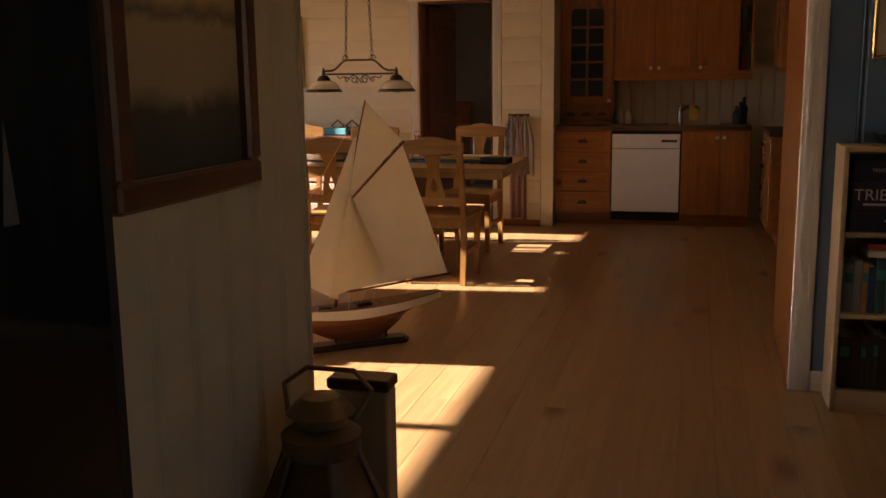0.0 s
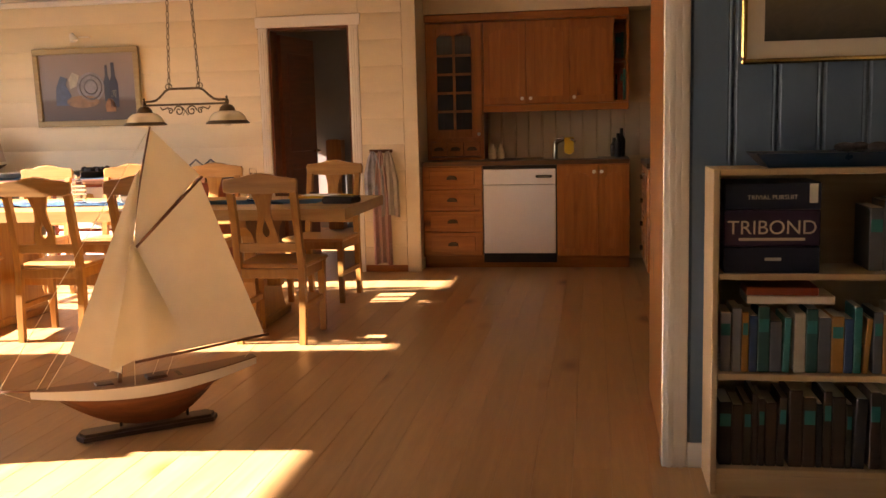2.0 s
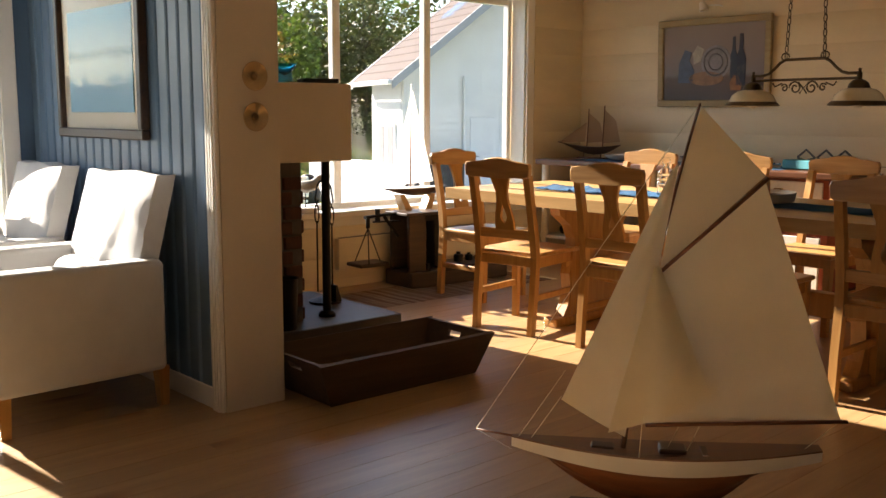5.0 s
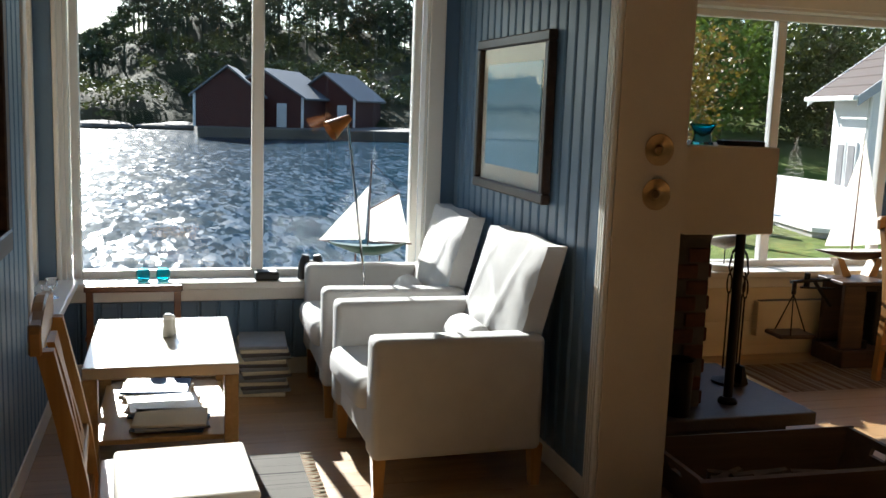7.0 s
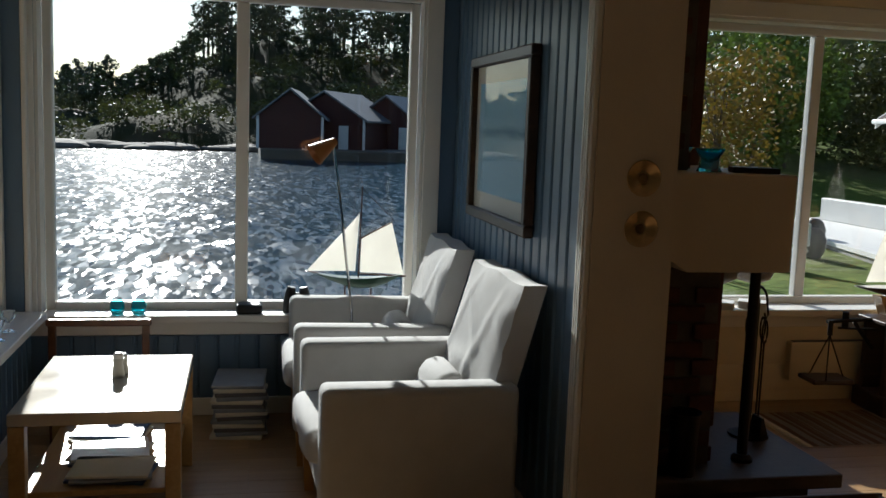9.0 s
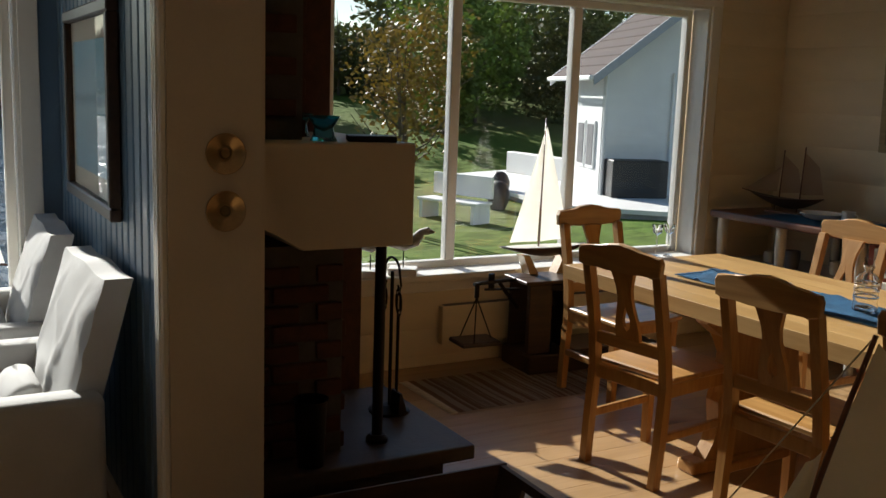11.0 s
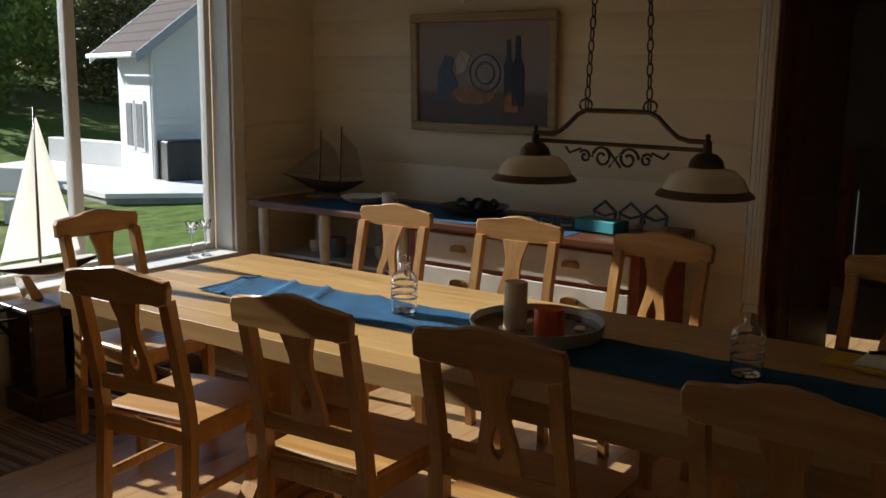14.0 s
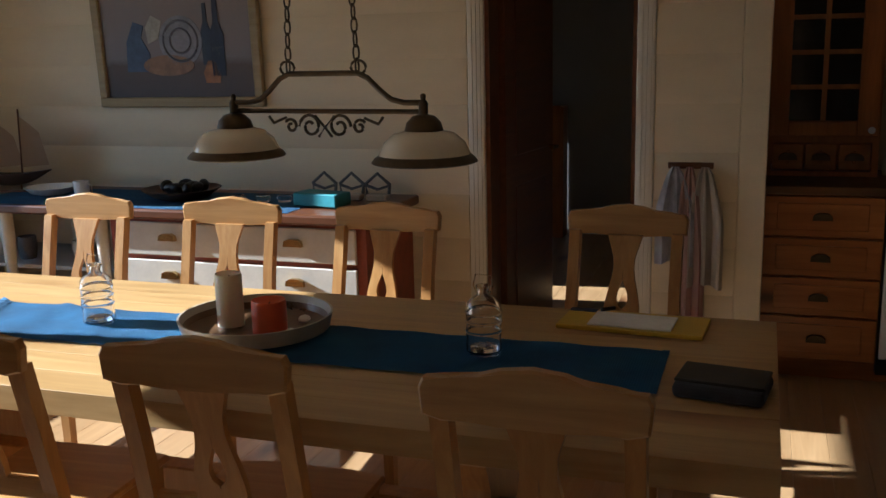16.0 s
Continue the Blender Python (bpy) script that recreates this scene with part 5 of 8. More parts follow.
def sail(bm, pts, belly=0.03, n=10, thick=0.0016):
    """A four-cornered sail with a belly; pts go round from the foot."""
    a, b_, c, d = [Vector(p) for p in pts]
    g = []
    for i in range(n + 1):
        row = []
        for j in range(n + 1):
            u, v_ = i / n, j / n
            p = (a * (1 - u) + b_ * u) * (1 - v_) + (d * (1 - u) + c * u) * v_
            row.append(bm.verts.new(p + Vector((0, belly * math.sin(math.pi * u) * math.sin(math.pi * (0.12 + 0.76 * v_)), 0))))
        g.append(row)
    for p, q in zip(g, g[1:]):
        for j in range(n):
            bm.faces.new((p[j], q[j], q[j + 1], p[j + 1])).smooth = True
    bmesh.ops.solidify(bm, geom=bm.faces[:], thickness=thick)


yt = thing("model_yacht", pose(-0.675, 4.91, 0, 0, 0, 38), "large model gaff cutter with cream sails on a dark plinth", "model boat")
bm = bmesh.new()
prism(bm, [(-0.285, -0.055, 0), (0.235, -0.055, 0), (0.265, 0, 0), (0.235, 0.055, 0), (-0.285, 0.055, 0), (-0.305, 0.0, 0)], (0, 0, 0.03))
bmesh.ops.bevel(bm, geom=[e for e in bm.edges if e.verts[0].co.z > 0.02 and e.verts[1].co.z > 0.02], offset=0.012, segments=2, affect="EDGES")
part("plinth", bm, M["dark"], yt)
bm = bmesh.new()
tube(bm, [(-0.13, 0, 0.03), (-0.13, 0, 0.135)], 0.006, 8)
part("support_rod", bm, M["iron"], yt)
bm = bmesh.new()
tube(bm, [(0.14, 0, 0.03), (0.14, 0, 0.06)], 0.006, 8)
part("support_rod", bm, M["iron"], yt)
ZD = 0.215
def yacht_half(lower):
    bm = bmesh.new()
    n, k = 26, 7
    rows = []
    for i in range(n + 1):
        u = i / n
        x = -0.46 + 0.90 * u
        w = 0.085 * max(0.015, math.sin(math.pi * (0.02 + 0.90 * u)) ** 0.8)
        zt = ZD + 0.012 * (1 - u) - 0.02 * math.sin(math.pi * u) + 0.028 * u * u
        zw = zt - 0.028 - 0.022 * math.sin(math.pi * u) * (u < 0.98)
        kd = 0.125 * max(0, math.sin(math.pi * min(1, max(0, (u - 0.10) / 0.72)))) ** 0.9 + (0.03 * max(0, math.sin(math.pi * min(1, max(0, (u - 0.42) / 0.42)))) if u > 0.42 else 0)
        prof = [(w, zt), (w * 0.98, zw)] if not lower else [(w * 0.98, zw), (w * 0.86, zw - 0.3 * kd), (w * 0.45, zw - 0.62 * kd), (w * 0.14, zw - 0.85 * kd), (0.004, zw - kd - 0.001)]
        rows.append([[bm.verts.new((x, s * a, z)) for a, z in prof] for s in (-1, 1)])
    for ra, rb in zip(rows, rows[1:]):
        for s in (0, 1):
            for j in range(len(ra[0]) - 1):
                bm.faces.new((ra[s][j], rb[s][j], rb[s][j + 1], ra[s][j + 1])).smooth = True
    return bm


part("lower_hull", yacht_half(True), M["mahog"], yt, "varnished brown lower hull")
part("painted_hull", yacht_half(False), M["sailw"], yt, "white painted topsides")
bm = bmesh.new()
n = 26
ra = []
for i in range(n + 1):
    u = i / n
    w = 0.084 * max(0.015, math.sin(math.pi * (0.02 + 0.90 * u)) ** 0.8)
    zt = ZD + 0.012 * (1 - u) - 0.02 * math.sin(math.pi * u) + 0.028 * u * u
    ra.append([bm.verts.new((-0.46 + 0.90 * u, s * w, zt + dz)) for s in (-1, 1) for dz in (0.004, -0.004)])
for a, c in zip(ra, ra[1:]):
    bm.faces.new((a[0], c[0], c[2], a[2])), bm.faces.new((a[1], a[3], c[3], c[1])), bm.faces.new((a[0], a[1], c[1], c[0])), bm.faces.new((a[2], c[2], c[3], a[3]))
deck = part("deck", bm, M["mahog"], yt)
for x0, x1, w, h in ((-0.22, -0.15, 0.025, 0.016), (-0.02, 0.06, 0.035, 0.022), (0.10, 0.24, 0.045, 0.014), (-0.33, -0.29, 0.02, 0.012)):
    part("hatch", bx(x0, -w, ZD - 0.018, x1, w, ZD - 0.012 + h, 0.004), M["dark"], deck)
P = lambda x, z, y=0.0: (x, y, z)
MF, MT = (-0.125, ZD - 0.02), (0.06, 1.238)
def on_mast(k):
    return MF[0] + (MT[0] - MF[0]) * (0.55 * k + 0.45 * k * k), MF[1] + (MT[1] - MF[1]) * k


bm = bmesh.new()
tube(bm, [P(*on_mast(k / 10)) for k in range(11)], [0.0085 - 0.005 * k / 10 for k in range(11)], 8)
part("mast", bm, M["mahog"], yt)
tx, tz = on_mast(0.515)
bm = bmesh.new()
tube(bm, [P(tx - 0.004, tz, -0.012), P(0.255, 1.03, -0.012)], 0.006, 8)
part("gaff", bm, M["mahog"], yt)
bm = bmesh.new()
tube(bm, [P(-0.06, 0.285), P(0.51, 0.33)], 0.006, 8)
part("boom", bm, M["mahog"], yt)
bm = bmesh.new()
tube(bm, [P(-0.36, ZD + 0.0), P(-0.57, ZD + 0.028)], [0.005, 0.003], 7)
part("bowsprit", bm, M["mahog"], yt)
bm = bmesh.new()
lx, lz = on_mast(0.09)
sail(bm, [P(lx + 0.06, 0.292), P(0.49, 0.334), P(0.25, 1.015), P(tx + 0.012, tz + 0.005)], 0.035)
part("mainsail", bm, M["sail"], yt)
bm = bmesh.new()
sail(bm, [P(tx + 0.016, tz + 0.02), P(0.248, 1.035), P(MT[0] + 0.004, MT[1] - 0.01), P(*on_mast(0.75))], 0.015)
part("topsail", bm, M["sail"], yt)
jx, jz = on_mast(0.84)
bm = bmesh.new()
sail(bm, [P(-0.31, 0.36, -0.03), P(-0.12, 0.255, -0.03), P(jx - 0.01, jz, -0.01), P(jx - 0.03, jz - 0.02, -0.012)], -0.03)
part("jib", bm, M["sail"], yt)
bm = bmesh.new()
sx, sz = on_mast(0.56)
sail(bm, [P(-0.17, 0.27, -0.045), P(0.125, 0.385, -0.055), P(sx + 0.004, sz, -0.03), P(sx - 0.01, sz - 0.01, -0.03)], -0.035)
part("staysail", bm, M["sail"], yt)
bm = bmesh.new()
for a, c in ((P(-0.31, 0.37, -0.03), P(-0.40, ZD + 0.01)), (P(-0.30, 0.45, -0.03), P(-0.44, ZD + 0.01)), (P(-0.57, ZD + 0.028), P(-0.46, ZD - 0.03)), (P(MT[0], MT[1]), P(-0.57, ZD + 0.03)),
             (P(0.50, 0.34), P(0.38, ZD + 0.01)), (P(0.1, 0.30), P(0.06, ZD - 0.01)), (P(0.04, 0.295), P(0.0, ZD - 0.01)), (P(sx, sz), P(-0.12, ZD - 0.01, 0.08)), (P(sx, sz), P(-0.08, ZD - 0.01, -0.08))):
    tube(bm, [a, c], 0.0012, 4)
part("rigging", bm, M["sail"], yt)


def small_ship(name, m, length, masts, hullmat, sailmat, label, gaffs=True, lift=0.0):
    """A model boat on two feet: bow at -x, hull bottom at z = 0.05 * length."""
    t = thing(name, m, label, "model boat")
    h = 0.10 * length
    bm = bmesh.new()
    hull(bm, length * 0.78, length * 0.16, h, 0.35, 0.6, z0=h + 0.05 * length + lift)
    part("hull", bm, hullmat, t)
    part("stand", bx(-0.2 * length, -0.05 * length, 0, 0.2 * length, 0.05 * length, 0.02 * length, 0.003), M["mahog"], t)
    for x in (-0.12, 0.12):
        bm = bmesh.new()
        tube(bm, [(x * length, 0, 0.015 * length), (x * length, 0, 0.08 * length + lift)], 0.008 * length, 6)
        part("foot", bm, M["mahog"], t)
    zd = h + 0.05 * length + lift
    for x, hh in masts:
        bm = bmesh.new()
        tube(bm, [(x * length, 0, zd - 0.02 * length), ((x + 0.02) * length, 0, hh * length + lift)], 0.007 * length, 6)
        part("mast", bm, M["mahog"], t)
        bm = bmesh.new()
        w = 0.24
        if not gaffs:
            sail(bm, [((x + 0.015) * length, 0, zd + 0.05 * length), ((x + 0.42) * length, 0, zd + 0.035 * length), ((x + 0.30) * length, 0, zd + 0.52 * length), ((x + 0.02) * length, 0, zd + 0.36 * length)], 0.02 * length, 6)
            part("mainsail", bm, sailmat, t)
            for nm, p0, p1 in (("gaff", (x + 0.02, 0.37), (x + 0.31, 0.535)), ("boom", (x + 0.01, 0.035), (x + 0.44, 0.02)), ("topping_lift", (x + 0.02, hh - 0.17), (x + 0.31, 0.55))):
                bm = bmesh.new()
                tube(bm, [(p0[0] * length, 0, zd + p0[1] * length), (p1[0] * length, 0, zd + p1[1] * length)], (0.003 if nm == "topping_lift" else 0.008) * length, 6)
                part(nm, bm, M["mahog"], t)
            continue
        sail(bm, [((x + 0.01) * length, 0, zd + 0.05 * length), ((x + w) * length, 0, zd + 0.07 * length), ((x + w * 0.75) * length, 0, hh * 0.72 * length), ((x + 0.02) * length, 0, hh * 0.92 * length)], 0.02 * length, 6)
        part("sail", bm, sailmat, t)
    bm = bmesh.new()
    x, hh = masts[0]
    sail(bm, [(-0.48 * length, 0, zd + 0.05 * length), ((x - 0.03) * length, 0, zd + 0.06 * length), ((x - 0.0) * length, 0, hh * 0.75 * length + lift), ((x - 0.02) * length, 0, hh * 0.72 * length + lift)], 0.02 * length, 6)
    part("foresail", bm, sailmat, t)
    bm = bmesh.new()
    tube(bm, [(-0.36 * length, 0, zd + 0.03 * length), (-0.5 * length, 0, zd + 0.055 * length)], 0.006 * length, 5)
    part("bowsprit", bm, M["mahog"], t)
    return t


small_ship("model_schooner", pose(-4.05, 8.72, SZ + 0.001, 0, 0, 12), 0.64, [(-0.08, 0.63), (0.14, 0.67)], M["dark"], sailcloth("tan sailcloth", (0.50, 0.37, 0.25)), "two-masted model schooner with tan sails on the sideboard")
small_ship("model_ketch", pose(WX + 0.02, 3.945, W1[2] + 0.009, 0, 0, 84), 0.55, [(0.0, 1.0)], mat("dark green hull paint", (0.02, 0.06, 0.035), 0.35), M["sailw"], "white-sailed model boat with green hull on the sill", gaffs=False, lift=0.10)

# ---- fireplace corner ----
fp = thing("fireplace", pose(0, 0, 0), "open brick fireplace with a white hood and stone hearth", "fireplace")
bm = bmesh.new()
prism(bm, [(-3.75, 4.714, 1.35), (-3.75, 5.46, 1.35), (-3.75, 5.46, 0.97), (-3.75, 5.02, 0.97), (-3.75, 4.92, 1.04), (-3.75, 4.714, 1.13)], (0.80, 0, 0))
bmesh.ops.bevel(bm, geom=bm.edges[:], offset=0.006, segments=1, affect="EDGES")
part("hood", bm, M["pillar"], fp, "plain off-white plastered hood")
hearth = part("hearth", bx(-3.75, 4.714, 0.10, -2.90, 5.74, 0.16, 0.008, 2), mat("brown hearth stone", (0.085, 0.066, 0.055), 0.55, 0.25, 6, 60, 0.4), fp, "brown stone hearth slab")
part("hearth_base", bx(-3.72, 4.714, 0, -2.98, 5.64, 0.098), M["mortar"], fp)
part("chimney_core", bx(-3.75, 4.714, 1.351, -3.12, 5.08, CEIL - 0.003), M["mortar"], fp)
part("jamb_core", bx(-3.75, 4.714, 0.161, -3.07, 5.23, 0.968), M["mortar"], fp)
part("side_cheek", bx(-4.05, 5.451, 0.0, -3.76, 5.62, 0.968), M["brick"], fp)
part("firebox_back", bx(-4.05, 4.714, 0.0, -3.76, 5.45, CEIL - 0.003), M["brick"], fp, "dark sooty brick back")
bm = bmesh.new()
tube(bm, [(-3.10, 5.40, 0.16), (-3.10, 5.40, 0.972)], 0.022, 10)
lathe(bm, [(0.045, 0.16), (0.045, 0.175), (0.03, 0.19)], 14, (-3.10, 5.40, 0))
part("post", bm, M["iron"], fp)
fb = solid("ash_bucket", bmesh.new(), M["iron"], "black iron ash bucket on the hearth", "bucket")
bm = bmesh.new()
lathe(bm, [(0.05, 0), (0.06, 0.25), (0.065, 0.255), (0.055, 0.25), (0.046, 0.01), (0.001, 0.01)], 20)
fb.data = mesh_of("ash_bucket", bm, M["iron"])
fb.matrix_basis = pose(-2.975, 5.07, 0.161)

ft = thing("fire_tools", pose(-3.40, 5.60, 0.161), "wrought iron fire tools hanging on a stand", "fire tools")
bm = bmesh.new()
tube(bm, [(0, 0, 0), (0, 0, 0.62)], 0.008, 8)
tube(bm, [(0.07 * math.cos(a), 0.0, 0.62 + 0.06 * math.sin(a)) for a in [k / 14 * math.pi for k in range(15)]], 0.006, 6)
for s in (-1, 1):
    tube(bm, [(s * 0.07, 0, 0.62), (s * 0.085, 0, 0.57), (s * 0.07, 0, 0.545), (s * 0.055, 0, 0.57)], 0.005, 6)
part("stand", bm, M["iron"], ft)
bm = bmesh.new()
lathe(bm, [(0.09, 0), (0.09, 0.012), (0.03, 0.03)], 18)
part("foot", bm, M["iron"], ft)
for s, kind in ((-1, "poker"), (1, "shovel"), (0, "tongs")):
    bm = bmesh.new()
    x, y = s * 0.07, 0.03 if s == 0 else 0.0
    tube(bm, [(x, y, 0.05), (x, y, 0.44)], 0.005, 6)
    tube(bm, [(x + 0.02 * math.cos(a), y, 0.49 + 0.05 * math.sin(a)) for a in [k / 14 * math.tau for k in range(14)]], 0.0045, 6, closed=True)
    if kind == "shovel":
        hexa(bm, [(x - 0.045, y - 0.01, 0.02), (x + 0.045, y - 0.01, 0.02), (x + 0.045, y + 0.03, 0.02), (x - 0.045, y + 0.03, 0.02), (x - 0.04, y - 0.005, 0.11), (x + 0.04, y - 0.005, 0.11), (x + 0.04, y + 0.005, 0.11), (x - 0.04, y + 0.005, 0.11)])
    part(kind, bm, M["iron"], ft)
for i, (x, y, col) in enumerate(((-3.35, 5.15, (0.02, 0.22, 0.30)), (-3.06, 5.14, (0.02, 0.16, 0.26)))):
    bm = bmesh.new()
    lathe(bm, [(0.05, 0), (0.04, 0.02), (0.035, 0.05), (0.06, 0.09), (0.055, 0.09), (0.03, 0.05), (0.001, 0.03)], 20)
    solid("glass_bowl", bm, clear("blue art glass", (0.1, 0.55, 0.75), 1.45, 0.05), "blue glass bowl on the fireplace hood", "bowl", pose(x, y, 1.351), "blue glass on the hood")
solid("notebook_black", bx(-0.09, -0.06, 0, 0.09, 0.06, 0.022, 0.003), M["black"], "flat black book on the fireplace hood", "book", pose(-3.04, 5.32, 1.3515, 0, 0, 70))
for z in (1.350, 1.190):
    pl_ = thing("brass_plate", pose(PX + 0.0125, 4.595, z, 90, 0, 90), "small round brass plate hung on the pillar", "plate", "brass plates on the pillar")
    bm = bmesh.new()
    lathe(bm, [(0.001, 0.004), (0.022, 0.004), (0.026, 0.008), (0.048, 0.010), (0.056, 0.016), (0.058, 0.014), (0.05, 0.004), (0.03, 0.001), (0.001, 0.001)], 32, caps=False)
    part("dish", bm, mat("tarnished brass", (0.46, 0.34, 0.19), 0.30, 0.2, 10, 120, 0.1, 0.8), pl_)
    bm = bmesh.new()
    lathe(bm, [(0.001, 0.012), (0.012, 0.012), (0.016, 0.006)], 20)
    part("boss", bm, M["oldbrass"], pl_)

# wooden trough of logs
M["trough"] = wood("old brown trough wood", (0.075, 0.042, 0.023), (0.15, 0.088, 0.048), 0, 0.6, 1.0)
tr = thing("log_trough", pose(-2.41, 5.21, 0, 0, 0, 89), "dark old wooden dough trough holding kindling", "trough")
bm = bmesh.new()
L0, L1, W0, W1_, H_ = 0.41, 0.49, 0.19, 0.235, 0.19
def slab(bm, a, b_, c, d, t):
    nrm = (Vector(b_) - Vector(a)).cross(Vector(d) - Vector(a)).normalized() * t
    prism(bm, [a, b_, c, d], nrm)
slab(bm, (-L0, -W0, 0), (L0, -W0, 0), (L1, -W1_, H_), (-L1, -W1_, H_), -0.022)
part("long_side", bm, M["trough"], tr)
bm = bmesh.new()
slab(bm, (L0, W0, 0), (-L0, W0, 0), (-L1, W1_, H_), (L1, W1_, H_), -0.022)
part("long_side", bm, M["trough"], tr)
for s in (-1, 1):                                 # ends with a hand hole
    bm = bmesh.new()
    at = lambda k, y: (s * (L0 + (L1 - L0) * k - 0.01), y * (W0 + (W1_ - W0) * k - 0.02), H_ * k)
    for k0, k1, spans in ((0, 0.7, ((-1, 1),)), (0.7, 0.85, ((-1, -0.22), (0.22, 1))), (0.85, 1.0, ((-1, 1),))):
        for a, c in spans:
            p = [at(k0, a), at(k0, c), at(k1, c), at(k1, a)]
            prism(bm, p, (s * -0.02, 0, 0))
    part("end", bm, M["trough"], tr)
part("bottom", bx(-L0 + 0.005, -W0 + 0.005, 0.0, L0 - 0.005, W0 - 0.005, 0.018), M["trough"], tr)
rng = random.Random(12)
for i in range(12):
    x, y, a = rng.uniform(-0.24, 0.24), rng.uniform(-0.09, 0.09), rng.uniform(-0.5, 0.5)
    lz = 0.045 + 0.03 * (i // 5)
    bm = bmesh.new()
    d = Vector((math.cos(a), math.sin(a), rng.uniform(-0.04, 0.04))) * rng.uniform(0.08, 0.13)
    c = Vector((x, y, lz))
    tube(bm, [c - d, c, c + d], [0.024, 0.027, 0.023], 7)
    ob = solid("log", bm, M["bark"], "short split log lying in the trough", "log", tr.matrix_basis.copy(), "logs in the trough")

# old weighing machine, with a model sloop standing on it
ws = thing("weighing_machine", pose(-4.18, 6.92, 0, 0, 0, 86) @ Matrix.Diagonal((1, 1, 0.84, 1)), "old iron and wood weighing machine with a hanging pan", "scale")
part("base", bx(-0.14, -0.16, 0.0, 0.75, 0.16, 0.13, 0.008), M["dark"], ws, "worn wooden platform base")
part("platform", bx(0.16, -0.15, 0.131, 0.74, 0.15, 0.15, 0.004), M["dark"], ws)
for y in (-0.10, 0.10):
    part("side_board", bx(-0.13, y - 0.018, 0.131, 0.02, y + 0.018, 0.60, 0.006), M["dark"], ws)
bm = bmesh.new()
for z0, z1 in ((0.18, 0.34), (0.34, 0.50)):       # pierced iron bracket
    for s in (-1, 1):
        tube(bm, [(0.04, -0.06 * s, z0), (0.10, 0.0, (z0 + z1) / 2), (0.04, 0.06 * s, z1)], 0.016, 6)
box(bm, 0.03, -0.11, 0.131, 0.06, 0.11, 0.19), box(bm, 0.10, -0.10, 0.15, 0.15, 0.10, 0.60, 0.01), box(bm, 0.0, -0.12, 0.55, 0.16, 0.12, 0.60, 0.008)
part("bracket", bm, M["iron"], ws)
bm = bmesh.new()
tube(bm, [(-0.42, 0, 0.60), (-0.20, 0, 0.615), (0.12, 0, 0.61)], 0.013, 8)
tube(bm, [(-0.42, -0.04, 0.62), (-0.42, -0.04, 0.52)], 0.014, 8), tube(bm, [(-0.30, 0.02, 0.66), (-0.30, 0.02, 0.56)], 0.018, 8)
tube(bm, [(-0.35, 0, 0.56), (-0.12, 0, 0.55)], 0.008, 6), tube(bm, [(-0.26, 0, 0.6), (-0.14, 0, 0.42)], 0.012, 6)
part("beam", bm, M["iron"], ws)
bm = bmesh.new()
for a in range(3):
    q = a * math.tau / 3
    tube(bm, [(-0.42, -0.04, 0.52), (-0.42 + 0.10 * math.cos(q), -0.04 + 0.10 * math.sin(q), 0.24)], 0.004, 5)
part("chains", bm, M["iron"], ws)
part("pan", bx(-0.54, -0.13, 0.215, -0.30, 0.05, 0.245, 0.008), M["dark"], ws)
part("top_board", bx(-0.16, -0.13, 0.601, 0.17, 0.13, 0.625, 0.004), M["dark"], ws)
for i, (dx, r, h) in enumerate(((0.42, 0.035, 0.07), (0.52, 0.028, 0.055), (0.60, 0.022, 0.04))):
    wq = ws.matrix_basis @ Vector((dx, 0.02, 0.1505))
    bm = bmesh.new()
    lathe(bm, [(r, 0), (r, h * 0.7), (r * 0.4, h * 0.8), (r * 0.5, h), (0.001, h)], 16)
    solid("iron_weight", bm, M["iron"], "iron weight standing on the scale platform", "weight", Matrix.Translation(wq) @ Matrix.Diagonal((1, 1, 1, 1)), "scale weights")
sl = thing("model_sloop", pose(-4.28, 7.01, 0.5255, 0, 0, 88), "model sloop with white sails on the weighing machine", "model boat")
for x in (-0.09, 0.09):
    bm = bmesh.new()
    prism(bm, [(x - 0.03, -0.05, 0), (x + 0.03, -0.05, 0), (x + 0.05 * (1 if x > 0 else -1) + 0.02, -0.04, 0.11), (x + 0.05 * (1 if x > 0 else -1) - 0.02, -0.04, 0.11)], (0, 0.08, 0))
    part("cradle", bm, M["table"], sl)
bm = bmesh.new()
hull(bm, 0.58, 0.12, 0.055, 0.25, 0.6, z0=0.15)
part("hull", bm, M["dark"], sl)
bm = bmesh.new()
hull(bm, 0.585, 0.123, 0.010, 0.25, 0.6, z0=0.158)
part("rail", bm, M["sailw"], sl)
bm = bmesh.new()
tube(bm, [(-0.04, 0, 0.14), (-0.03, 0, 0.885)], [0.006, 0.003], 6)
part("mast", bm, M["mahog"], sl)
bm = bmesh.new()
sail(bm, [(-0.03, 0, 0.185), (0.17, 0, 0.195), (-0.018, 0, 0.84), (-0.028, 0, 0.82)], 0.015, 8)
part("mainsail", bm, M["sailw"], sl)
bm = bmesh.new()
sail(bm, [(-0.235, 0, 0.185), (-0.05, 0, 0.185), (-0.035, 0, 0.80), (-0.04, 0, 0.78)], 0.015, 8)
part("jib", bm, M["sailw"], sl)
rd = thing("radiator", pose(WX + 0.021, 7.2, 0.24), "flat cream electric panel heater under the window", "radiator")
part("panel", bx(0, -0.80, -0.11, 0.05, 0.62, 0.11, 0.006, 2), M["cream"], rd)
part("grille", bx(0.006, -0.78, 0.111, 0.044, 0.60, 0.114), M["slate"], rd)


